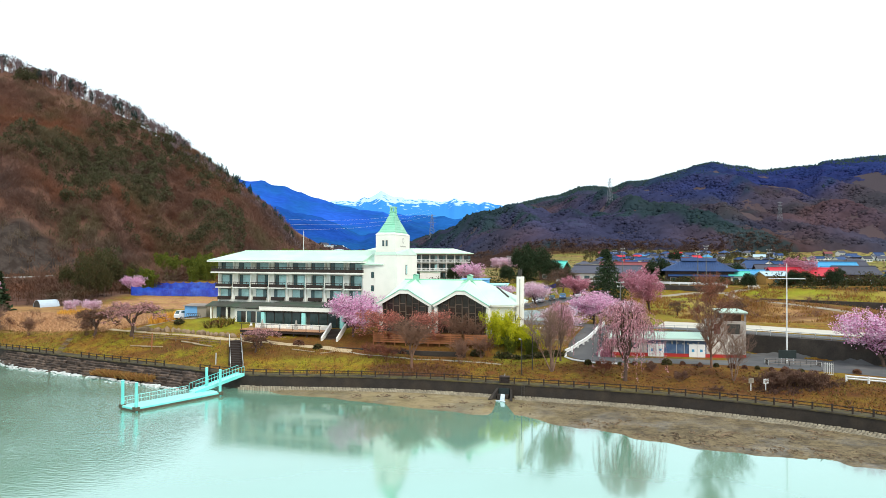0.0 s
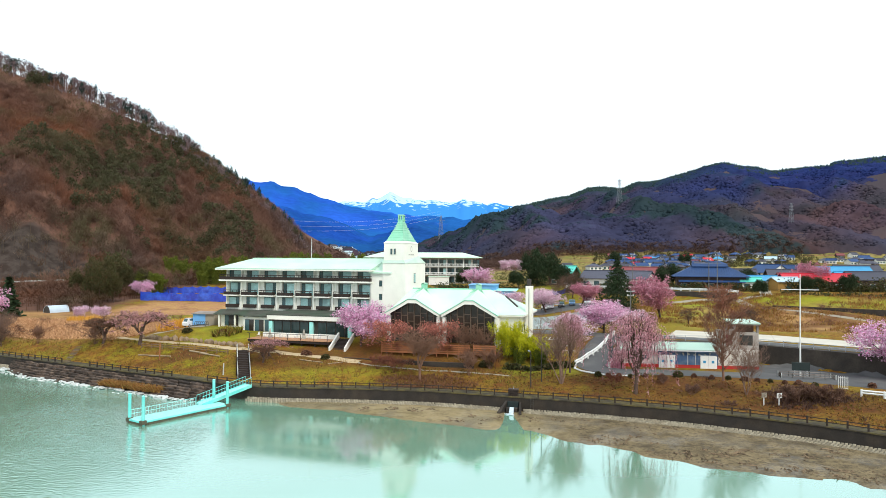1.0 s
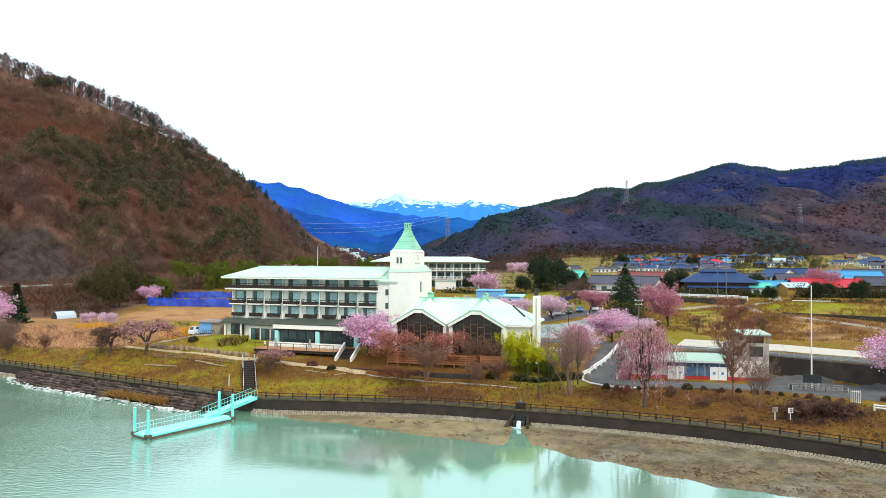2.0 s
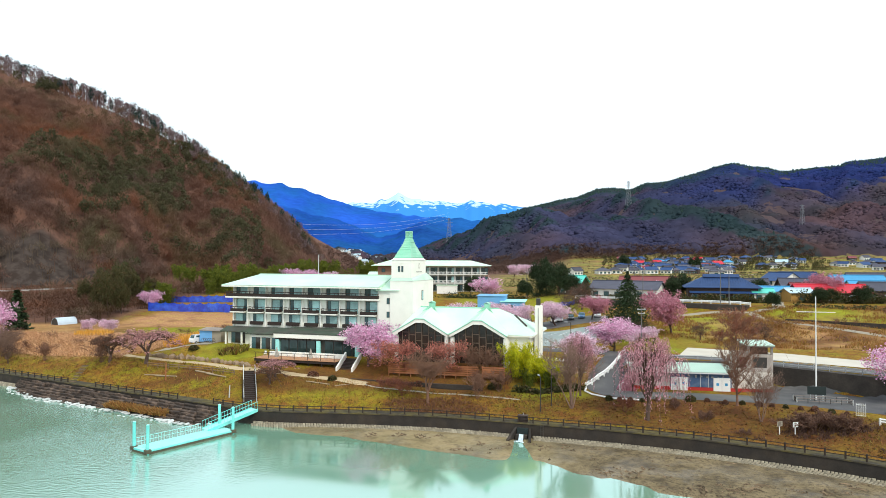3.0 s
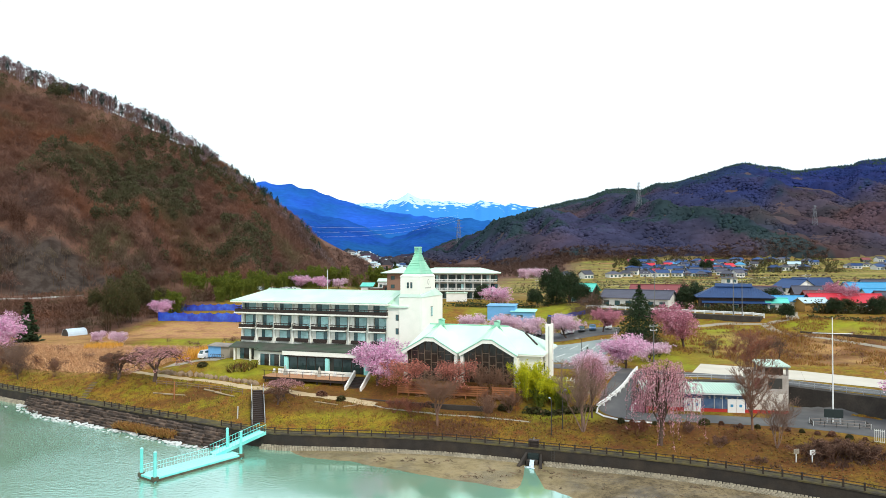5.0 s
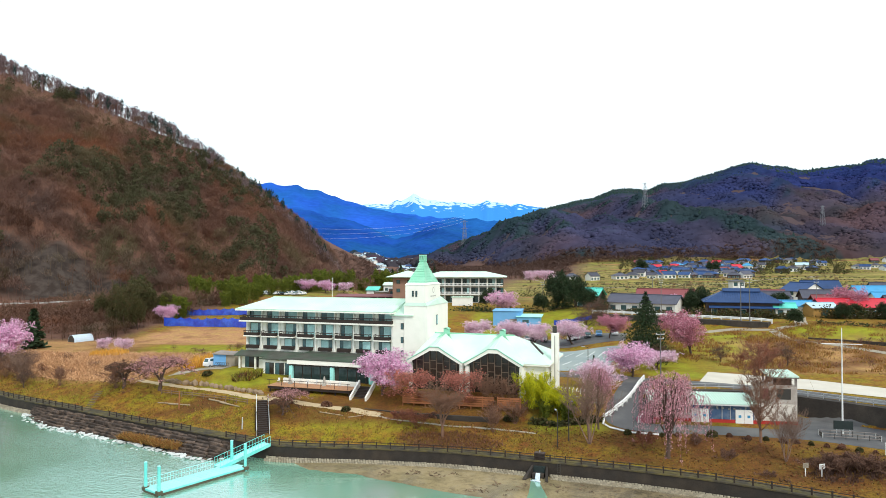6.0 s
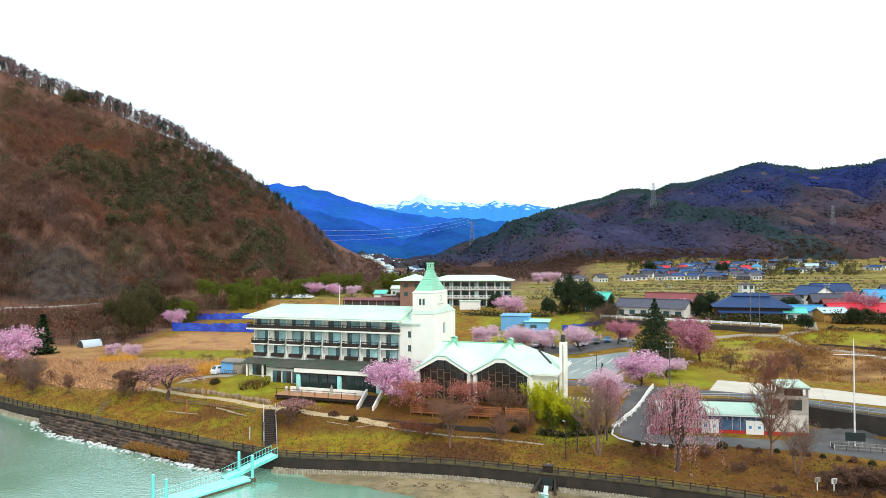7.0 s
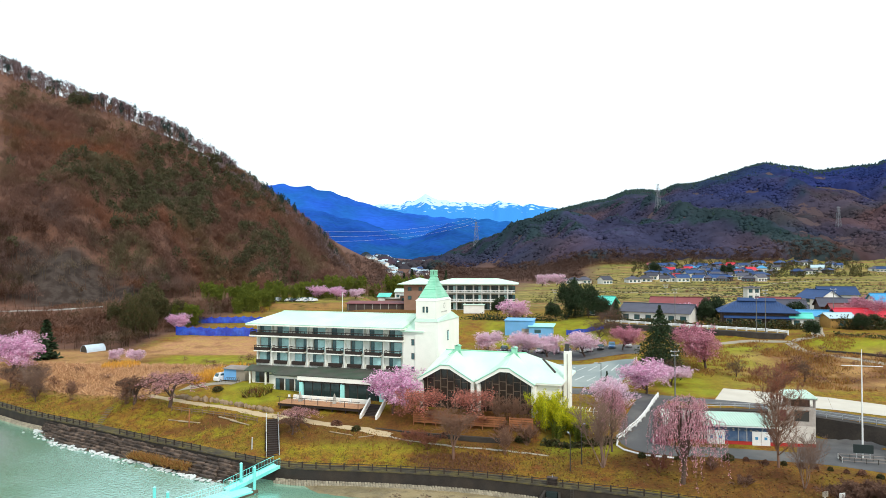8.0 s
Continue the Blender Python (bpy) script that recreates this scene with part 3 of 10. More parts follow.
def build_ground():
    xs = list(np.arange(-105, 3.5, 1.15)) + list(np.arange(4.0, 14, 0.4)) + list(np.arange(14.2, 80.01, 1.1)) + list(np.arange(82, 160, 2.5)) + steps_out(160, 5, 1.14, 4900)
    xs = [-v for v in steps_out(200, 7, 1.16, 4900)][::-1] + list(np.arange(-200, -105.5, 3.0)) + xs
    ds = [-v for v in steps_out(45, 2, 1.3, 700)][::-1] + list(np.arange(-45, -0.4, 0.6)) + [-0.02, 0.0, 0.6, 1.4, 2.3] + \
        list(np.arange(3, 50, 0.9)) + list(np.arange(50, 130, 2.0)) + list(np.arange(130, 480, 5.0)) + steps_out(480, 8, 1.13, 4700)
    xs, ds = np.array(xs), np.array(ds)
    X, D = np.meshgrid(xs, ds)
    k = 1 - ease(40, 175, D)
    S = shore(X)
    Y = D + S * k + 95 * (1 - k)
    Z = ground(X, Y)
    # the step at the quay wall is upright
    Z = np.where(D == 0.0, 2.0, Z)
    Z = np.where(D == -0.02, np.minimum(Z, 0.25), Z)
    h, w = X.shape
    i = np.arange(h * w).reshape(h, w)
    faces = np.stack([i[:-1, :-1], i[:-1, 1:], i[1:, 1:], i[1:, :-1]], -1).reshape(-1, 4)
    me = array_mesh("ground", np.stack([X, Y, Z], -1).reshape(-1, 3), faces, ground_material())
    x, y, z = X.ravel(), Y.ravel(), Z.ravel()
    d = (Y - S).ravel()
    layers = {
        "mud": (d < 0.01) & (y > -60),
        "gravel": (d < 0.01) * (y > -60) * ease(7, 19, x + 2.5 * waves(x, y, 9, 89)),
        "dry": np.maximum.reduce([ease(-88, -98, x) * ease(9, 15, d) * ease(206, 200, y) * 0.8, ease(-70, -82, x) * ease(9, 15, d) * ease(182, 174, y), ease(-108, -100, x) * ease(-56, -62, x) * ease(194, 197, y) * ease(219, 215, y),
                          ease(44, 58, x) * ease(134, 142, y) * ease(176, 166, y) * 0.8,
                                     ease(-56, -64, x) * ease(-104, -96, x) * ease(205, 214, y) * ease(230, 222, y) * 0.9]),
        "russet": np.clip(np.maximum.reduce([0.9 * ease(1.0, 0.4, np.hypot((x + 48) / 7.5, (y - 117.5) / 3.4) + 0.3 * waves(x, y, 5, 90)),
                                     0.8 * ease(-68, -62, x) * ease(-20, -28, x) * ease(252, 262, y) * ease(294, 288, y),
                                     0.75 * ease(-38, -34, x) * ease(10, 4, x) * ease(7.5, 9, d) * ease(121, 117, y),
                                     0.85 * ease(-13, -8, x) * ease(6, 2, x) * ease(1.5, 3, d) * ease(9, 6, d),
                                     0.95 * ease(10, 20, x) * ease(2.4, 4, d) * (1 - ease(20, 27, d)) * (1 - 0.9 * ease(44, 50, x) * ease(12, 6, d)) * (0.8 + 0.35 * waves(x, y, 8, 88)),
                                     0.8 * ease(2, 5, d) * ease(-16, -4, x) * (1 - ease(16, 24, d)) * (0.6 + 0.4 * waves(x, y, 11, 91)),
                                     0.9 * ease(58, 68, x) * ease(136, 144, y) * ease(176, 168, y + 0.8 * (x - 82)) * (0.45 + 0.9 * waves(x, y * 1.8, 13, 92)),
                                     0.6 * ease(-60, -70, x) * ease(3, 9, d) * ease(205, 190, y) * (0.2 + 1.0 * waves(x, y, 17, 93)),
                                     0.7 * ease(2, 5, d) * ease(-26, -40, x) * ease(-62, -50, x) * (1 - ease(11, 15, d)) * (0.3 + 0.9 * waves(x, y, 9, 94))]), 0, 1),
        "lawn": np.clip(np.maximum.reduce([
            ease(-53, -49, x) * ease(-34, -38, x) * ease(124, 128, y) * ease(141, 137, y),
            ease(31, 36, x) * ease(47, 42, x) * ease(128, 131, y) * ease(170, 162, y),
            0.6 * ease(40, 46, x) * ease(66, 58, x) * ease(137, 140, y) * ease(160, 150, y),
            0.85 * ease(-94, -84, x) * ease(-50, -56, x) * ease(176, 180, y) * ease(197, 193, y),
            ease(80, 82, x) * ease(140, 128, x) * ease(172.5, 174, y + 0.8 * (x - 82)) * ease(187, 184.5, y + 0.8 * (x - 82)),
            0.75 * ease(44, 48, x) * ease(67, 58, x) * ease(150, 157, y) * ease(193, 189, y),
            ease(46, 52, x) * ease(84, 76, x) * ease(172, 175, y - 0.25 * (x - 60)) * ease(190, 184, y + 0.55 * (x - 60)),
            ease(-4, 2, x) * ease(40, 32, x) * ease(196, 202, y) * ease(246, 236, y),
            0.8 * ease(8, 11, x) * ease(22, 18, x) * ease(102, 104.5, y) * ease(111.5, 109, y),
            0.5 * ease(-28, -24, x) * ease(-6, -12, x) * ease(5.5, 6.5, d) * ease(10, 8.5, d)]) * (0.75 + 0.4 * waves(x, y, 7, 95)), 0, 1),
        "upland": (y > 760) * ease(3, 8, hills(x, y) - far_plain(x, y)),
        "paddy": ease(262, 320, y) * (x > -95),
        "rock": rock_cut(x, y),
        "wood": np.maximum(np.maximum(ease(390, 440, y) * ease(25, -5, x - 0.12 * (y - 400)) * (y < 1800), ease(545, 600, y) * ease(0.17, 0.12, x / np.maximum(y, 1)) * (y < 1800) * (1 - 0.9 * ease(620, 680, y) * ease(-0.17, -0.14, x / np.maximum(y, 1)) * ease(-0.01, -0.04, x / np.maximum(y, 1)))), np.maximum(ease(-102, -112, x) * ease(198, 208, y), np.maximum((mountain(x, y) > ground(x, y) - 0.3) * (x < -40) * (y > 180) * ease(8.5, 12, z),
                           (y > 760) * ease(4, 10, hills(x, y) - far_plain(x, y))))),
    }
    for name, values in layers.items():
        a = me.attributes.new(name, "FLOAT", "POINT")
        a.data.foreach_set("value", np.asarray(values, np.float32))
    for p in me.polygons:
        p.use_smooth = True
    ob = new("ground", me)
    return tagged(ob, "grassy river valley floor with wooded slopes and mud flats", "ground", kind="structure")


build_ground()


def water_material():
    m = bpy.data.materials.new("turbid_teal_water")
    m.use_nodes = True
    n, l = m.node_tree.nodes, m.node_tree.links
    b = n["Principled BSDF"]
    b.inputs["Roughness"].default_value = 0.09
    b.inputs["IOR"].default_value = 2.0
    b.inputs["Specular IOR Level"].default_value = 1.0
    b.inputs["Specular Tint"].default_value = (0.62, 0.96, 1.0, 1)
    b.inputs["Coat Weight"].default_value, b.inputs["Coat IOR"].default_value = 1.0, 1.75
    b.inputs["Coat Roughness"].default_value = 0.055
    b.inputs["Coat Tint"].default_value = (0.84, 0.97, 1.0, 1)
    geo = n.new("ShaderNodeNewGeometry")
    silt = n.new("ShaderNodeTexNoise")
    silt.inputs["Scale"].default_value, silt.inputs["Detail"].default_value = 0.035, 3
    l.new(geo.outputs["Position"], silt.inputs["Vector"])
    ramp = n.new("ShaderNodeValToRGB")
    ramp.color_ramp.elements[0].position, ramp.color_ramp.elements[1].position = 0.35, 0.65
    ramp.color_ramp.elements[0].color = (0.262, 0.405, 0.262, 1)
    ramp.color_ramp.elements[1].color = (0.292, 0.462, 0.335, 1)
    l.new(silt.outputs["Fac"], ramp.inputs[0])
    l.new(ramp.outputs[0], b.inputs["Base Color"])
    calm = n.new("ShaderNodeTexNoise")
    calm.inputs["Scale"].default_value, calm.inputs["Detail"].default_value = 0.03, 2
    l.new(geo.outputs["Position"], calm.inputs["Vector"])
    gust = n.new("ShaderNodeMapRange")
    gust.inputs["From Min"].default_value, gust.inputs["From Max"].default_value = 0.40, 0.60
    gust.inputs["To Min"].default_value, gust.inputs["To Max"].default_value = 0.16, 0.60
    l.new(calm.outputs["Fac"], gust.inputs["Value"])
    # the reach before the hotel lies in the lee and is almost a mirror
    where = n.new("ShaderNodeSeparateXYZ")
    l.new(geo.outputs["Position"], where.inputs[0])
    lee = n.new("ShaderNodeMapRange")
    lee.inputs["From Min"].default_value, lee.inputs["From Max"].default_value = -42.0, -14.0
    lee.inputs["To Min"].default_value, lee.inputs["To Max"].default_value = 1.0, 0.07
    l.new(where.outputs["X"], lee.inputs["Value"])
    wind = n.new("ShaderNodeMath")
    wind.operation = "MULTIPLY"
    l.new(gust.outputs[0], wind.inputs[0])
    l.new(lee.outputs[0], wind.inputs[1])
    stretch = n.new("ShaderNodeVectorMath")
    stretch.operation = "MULTIPLY"
    stretch.inputs[1].default_value = (0.9, 1.4, 1.0)
    l.new(geo.outputs["Position"], stretch.inputs[0])
    ripple = n.new("ShaderNodeTexNoise")
    ripple.inputs["Scale"].default_value, ripple.inputs["Detail"].default_value = 1.9, 5
    l.new(stretch.outputs[0], ripple.inputs["Vector"])
    bp = n.new("ShaderNodeBump")
    bp.inputs["Distance"].default_value = 0.10
    l.new(wind.outputs[0], bp.inputs["Strength"])
    l.new(ripple.outputs["Fac"], bp.inputs["Height"])
    l.new(bp.outputs[0], b.inputs["Normal"])
    l.new(bp.outputs[0], b.inputs["Coat Normal"])
    return m


def build_water():
    xs = np.linspace(-900, 900, 25)
    ys = np.linspace(-330, 330, 13)
    X, Y = np.meshgrid(xs, ys)
    i = np.arange(X.size).reshape(X.shape)
    f = np.stack([i[:-1, :-1], i[:-1, 1:], i[1:, 1:], i[1:, :-1]], -1).reshape(-1, 4)
    me = array_mesh("water", np.stack([X, Y, np.zeros_like(X)], -1).reshape(-1, 3), f, water_material())
    tagged(new("water", me), "calm turbid teal river water", "water", kind="structure")


build_water()


# ---- far mountains ----
def range_of_mountains(name, y, knots, depth, rough, material, label, seed):
    xs = np.linspace(knots[0][0], knots[-1][0], 150)
    vs = np.linspace(0, 1, 26)
    X, V = np.meshgrid(xs, vs)
    top = np.interp(X, [k[0] for k in knots], [k[1] for k in knots])
    top = top + waves(X, V * 0, 160, seed) * rough * 0.35 + waves(X, V * 0, 55, seed + 1) * rough * 0.15
    Y = y - depth * (1 - V)
    Z = 8 + top * V ** 0.8 + waves(X, Y * 0.3, 420, seed + 2) * rough * 2 * V * (1 - V)
    X = X * Y / y
    i = np.arange(X.size).reshape(X.shape)
    f = np.stack([i[:-1, :-1], i[:-1, 1:], i[1:, 1:], i[1:, :-1]], -1).reshape(-1, 4)
    me = array_mesh(name, np.stack([X, Y, Z], -1).reshape(-1, 3), f, material)
    for p in me.polygons:
        p.use_smooth = True
    return tagged(new(name, me), label, "mountains", kind="structure")


# forest on the far ridges: the blue is distance haze put into the colour
BLUEFAR = surface("haze_blue_forest", (0.018, 0.085, 0.42), 1.0, 0.35, 0.004, 0.03, spec=0.0, tint=(0.012, 0.11, 0.24), tint_scale=0.003)
BLUEMID = surface("haze_dark_blue_forest", (0.013, 0.062, 0.31), 1.0, 0.4, 0.006, 0.05, spec=0.0, tint=(0.012, 0.085, 0.17), tint_scale=0.004)


def snow_material():
    m = bpy.data.materials.new("snow_and_haze_blue_rock")
    m.use_nodes = True
    n, l = m.node_tree.nodes, m.node_tree.links
    b = n["Principled BSDF"]
    b.inputs["Roughness"].default_value = 1.0
    b.inputs["Specular IOR Level"].default_value = 0.0
    geo = n.new("ShaderNodeNewGeometry")
    sep = n.new("ShaderNodeSeparateXYZ")
    l.new(geo.outputs["Position"], sep.inputs[0])
    t = n.new("ShaderNodeTexNoise")
    t.inputs["Scale"].default_value, t.inputs["Detail"].default_value = 0.022, 9
    l.new(geo.outputs["Position"], t.inputs["Vector"])
    h = n.new("ShaderNodeMath")
    h.operation = "MULTIPLY_ADD"
    l.new(t.outputs["Fac"], h.inputs[0])
    h.inputs[1].default_value = 300
    l.new(sep.outputs["Z"], h.inputs[2])
    r = n.new("ShaderNodeMapRange")
    r.inputs["From Min"].default_value, r.inputs["From Max"].default_value = 535, 556
    l.new(h.outputs[0], r.inputs["Value"])
    x = n.new("ShaderNodeMix")
    x.data_type = "RGBA"
    # rock, then snow: both blued in the base colour for distance haze
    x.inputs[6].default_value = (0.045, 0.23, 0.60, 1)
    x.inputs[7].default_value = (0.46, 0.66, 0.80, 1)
    l.new(r.outputs[0], x.inputs[0])
    l.new(x.outputs[2], b.inputs["Base Color"])
    return m


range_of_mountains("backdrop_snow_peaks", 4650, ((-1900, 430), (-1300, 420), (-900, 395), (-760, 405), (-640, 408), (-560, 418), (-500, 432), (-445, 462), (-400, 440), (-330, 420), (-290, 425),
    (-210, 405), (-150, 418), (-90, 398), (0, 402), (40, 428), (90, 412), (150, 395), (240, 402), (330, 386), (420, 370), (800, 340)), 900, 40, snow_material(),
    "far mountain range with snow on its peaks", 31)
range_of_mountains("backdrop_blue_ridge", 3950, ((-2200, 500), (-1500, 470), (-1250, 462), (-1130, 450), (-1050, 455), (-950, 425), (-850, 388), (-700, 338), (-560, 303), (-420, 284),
    (-300, 270), (-150, 258), (0, 248), (120, 240), (260, 232), (420, 215), (700, 195)), 900, 30, BLUEFAR, "far forested mountain ridge coloured blue for haze", 41)
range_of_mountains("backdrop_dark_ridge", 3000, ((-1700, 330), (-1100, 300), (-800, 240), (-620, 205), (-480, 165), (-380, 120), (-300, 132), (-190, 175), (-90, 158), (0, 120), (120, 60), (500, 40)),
    700, 26, BLUEMID, "wooded foothills at the valley's end coloured dark blue for haze", 51)


# ---- riverside hotel ----
HX, HY, HZ, HTURN = -47.3, 140.6, 7.0, -15.7


def hotel_point(x, y):
    a = radians(HTURN)
    return HX + x * math.cos(a) - y * math.sin(a), HY + x * math.sin(a) + y * math.cos(a)


def window_unit(parent, x0, x1, y, z0, z1, glass, split=0.3, dark=None):
    """A wide window: dark frame, a dark sliding leaf and a curtained one."""
    w = part("window", cuboid(x0, x1, y - 0.04, y + 0.10, z0, z1), DARKFRAME, parent)
    m = x0 + (x1 - x0) * split
    part("pane", cuboid(x0 + 0.07, m - 0.03, y - 0.075, y - 0.045, z0 + 0.06, z1 - 0.06), glass if split > 0.5 and dark is not None else GLASS, w)
    part("pane", cuboid(m + 0.03, x1 - 0.07, y - 0.075, y - 0.045, z0 + 0.06, z1 - 0.06), dark if dark is not None and split > 0.5 else glass, w)
    return w


def railing_box(parent, x0, x1, y0, y1, z0, z1, name="balcony_rail"):
    """Dark timber balcony front: solid lower boards, a gap and a top rail, with short posts."""
    bm = bmesh.new()
    h = z1 - z0
    box(bm, x0, x1, y0, y0 + 0.08, z0, z0 + h * 0.62)
    box(bm, x0 - 0.03, x1 + 0.03, y0 - 0.03, y0 + 0.10, z1 - 0.13, z1)
    n = max(2, int((x1 - x0) / 0.9))
    for i in range(n + 1):
        x = x0 + (x1 - x0 - 0.08) * i / n
        box(bm, x, x + 0.08, y0 + 0.01, y0 + 0.07, z0 + h * 0.62, z1 - 0.13)
    for x in (x0, x1 - 0.08):
        box(bm, x, x + 0.08, y0 + 0.08, y1, z0, z0 + h * 0.62)
        box(bm, x, x + 0.08, y0 + 0.10, y1, z1 - 0.13, z1)
    return part(name, bm, DARKBROWN, parent)


DARKGLASS = glassy("dark_lounge_glass", (0.018, 0.035, 0.035))


def build_hotel():
    h = thing("hotel", HX, HY, HZ, HTURN, "white four-storey riverside hotel with green roofs and spired tower", "hotel")
    L, dep = 33.2, 13.0
    f2, f3, f4, eave = 3.5, 6.55, 9.45, 11.75
    back = 0.95
    # body: side walls, rear and the recessed front of each storey
    bm = bmesh.new()
    box(bm, 0.62, L, back, dep, 0, eave)
    box(bm, 0.60, 0.86, 0.02, back, 0, eave - 2.3)
    part("wall", bm, WHITE, h)
    bays = 8
    bw = L / bays
    for i in range(bays + 1):
        x = min(max(i * bw, 0.73), L - 0.16)
        part("pilaster", cuboid(x - 0.14, x + 0.14, 0.0, back - 0.003, 0.0, f4 - 0.15), WHITE, h)
        part("fin", cuboid(x - 0.09, x + 0.09, 0.05, back - 0.003, f4 + 0.15, eave - 0.05), WHITE, h)
    # top balcony runs on past the gable end
    part("balcony_slab", cuboid(-0.45, L + 0.25, -1.15, back, f4 - 0.15, f4 + 0.15, 0.02), WHITE, h)
    railing_box(h, -0.30, L + 0.15, -1.05, back, f4 + 0.15, f4 + 1.2)
    for i in range(bays):
        x0 = i * bw
        part("floor_edge", cuboid(x0 + (0.88 if i == 0 else 0.14), x0 + bw - 0.14, 0.25, back - 0.004, f3 - 0.12, f3 + 0.1), WHITE, h)
        part("floor_edge", cuboid(x0 + (0.88 if i == 0 else 0.14), x0 + bw - 0.14, 0.25, back - 0.004, f2 - 0.12, f2 + 0.75), WHITE, h)
    for i in range(bays):
        x0 = i * bw
        part("wall_panel", cuboid(x0 + (0.63 if i == 0 else 0.1), x0 + 0.85, back - 0.3, back - 0.02, f4 + 0.15, eave - 0.05), WHITE, h)
        window_unit(h, x0 + 0.9, x0 + bw - 0.35, back - 0.12, f4 + 0.15, eave - 0.25, CURTAIN, 0.34 + 0.08 * math.sin(i * 2.1))
        # third floor: balcony with slab and dark rail
        part("balcony_slab", cuboid(x0 + 0.42, x0 + bw - 0.42, -0.85, 0.3, f3 - 0.30, f3 - 0.06, 0.03), WHITE, h)
        railing_box(h, x0 + 0.50, x0 + bw - 0.50, -0.78, 0.25, f3 - 0.06, f3 + 0.98)
        part("wall_panel", cuboid(x0 + (0.88 if i == 0 else 0.14), x0 + 1.05, 0.3, back - 0.02, f3 + 0.1, f4 - 0.15), WHITE, h)
        window_unit(h, x0 + 1.15, x0 + bw - 0.5, back - 0.2, f3 + 0.1, f4 - 0.45, CURTAIN, 0.7 if i in (0, 2) else 0.32, GLASS)
        # second floor: window over a dark planter box
        part("planter_box", cuboid(x0 + 0.72, x0 + bw - 0.62, -0.42, 0.28, f2 + 0.38, f2 + 1.05, 0.03), DARKBROWN, h)
        window_unit(h, x0 + 1.0, x0 + bw - 0.65, back - 0.45, f2 + 0.85, f3 - 0.5, CURTAIN, 0.68 if i in (0, 2, 4) else 0.30, GLASS)
        part("wall_panel", cuboid(x0 + (0.88 if i == 0 else 0.14), x0 + 0.98, back - 0.5, back - 0.02, f2 + 0.75, f3 - 0.12), WHITE, h)
        part("wall_panel", cuboid(x0 + bw - 0.63, x0 + bw - 0.14, back - 0.5, back - 0.02, f2 + 0.75, f3 - 0.12), WHITE, h)
    # hipped roof with a fascia and soffit
    ex0, ex1, ey0, ey1 = -1.0, L + 0.6, -1.7, dep + 1.2
    zr = eave + 2.25
    ry = (ey0 + ey1) / 2
    bm = bmesh.new()
    a, b, c, d = (ex0, ey0, eave + 0.22), (ex1, ey0, eave + 0.22), (ex1, ey1, eave + 0.22), (ex0, ey1, eave + 0.22)
    r0, r1 = (ex0 + 4.0, ry, zr), (ex1, ry, zr)
    for pts in ((a, b, r1, r0), (c, d, r0, r1), (d, a, r0), (b, c, r1)):
        poly(bm, pts)
    part("roof", bm, GREENROOF, h)
    part("fascia", cuboid(ex0 + 0.02, ex1, ey0 + 0.02, ey1, eave - 0.16, eave + 0.15), WHITE, h)
    part("eave_trim", cuboid(ex0 - 0.01, ex1 + 0.02, ey0 - 0.01, ey1 + 0.02, eave + 0.152, eave + 0.217), SPIREGREEN, h)
    bm = bmesh.new()
    for k in range(50):
        x = ex0 + 4.3 + k * 0.60
        rod(bm, (x, ey0 + 0.1, eave + 0.26), (x, ry, zr + 0.03), 0.03, 4)
    part("roof_seam", bm, GREENROOF, h)
    part("ridge_cap", rod(bmesh.new(), (ex0 + 4.0, ry, zr + 0.03), (ex1, ry, zr + 0.03), 0.12, 6), GREENROOF, h)
    part("lightning_rod", rod(bmesh.new(), (17, ry, zr), (17, ry, zr + 4.2), 0.05, 6), RAILWHITE, h)
    # ground floor under a lean-to roof
    part("porch_wall", cuboid(0.3, 15.5, -1.2, back - 0.01, 0, 2.55), WHITE, h)
    for k, (x0, x1) in enumerate(((1.2, 4.4), (5.6, 7.2), (8.8, 11.6), (12.2, 15.0))):
        window_unit(h, x0, x1, -1.25, 0.15, 2.35, HALLGLASS)
    for k in range(5):
        x = 0.35 + k * 3.7
        part("porch_post", cuboid(x, x + 0.3, -2.3, -2.0, -0.6, 2.6), WHITE, h)
    bm = slab(bmesh.new(), ((-0.6, -2.6, 2.65), (17.5, -2.6, 2.65), (17.5, -0.03, 3.45), (-0.6, -0.03, 3.45)), 0.16)
    part("porch_roof", bm, GREYROOF, h)
    # restaurant wing in front
    wx0, wx1, wy0 = 15.4, 33.0, -8.6
    part("wing_wall", cuboid(wx0 + 0.25, wx1 - 0.2, -7.9, -2.7, -0.6, 2.3), DARKFRAME, h)
    part("wing_wall", cuboid(8.2, wx0 + 0.3, -5.4, -2.75, -0.8, 2.45), WHITE, h)
    for k in range(3):
        window_unit(h, 8.7 + k * 2.2, 10.6 + k * 2.2, -5.44, -0.2, 2.0, HALLGLASS, 0.5)
    part("wing_beam", cuboid(wx0, wx1, wy0, wy0 + 0.5, 2.45, 3.25, 0.02), WHITE, h)
    part("wing_beam", cuboid(wx0, wx0 + 0.4, wy0 + 0.5, -2.8, 2.45, 3.25, 0.02), WHITE, h)
    for k in range(23):
        x = wx0 + 0.35 + k * 0.75
        part("eave_board", cuboid(x, x + 0.42, wy0 + 0.08, wy0 + 0.5, 2.16, 2.44), DARKBROWN, h)
    bm = slab(bmesh.new(), ((wx0 - 0.1, wy0 - 0.05, 3.42), (wx1 + 0.1, wy0 - 0.05, 3.42), (wx1 + 0.1, -0.05, 3.75), (wx0 - 0.1, -0.05, 3.75)), 0.16)
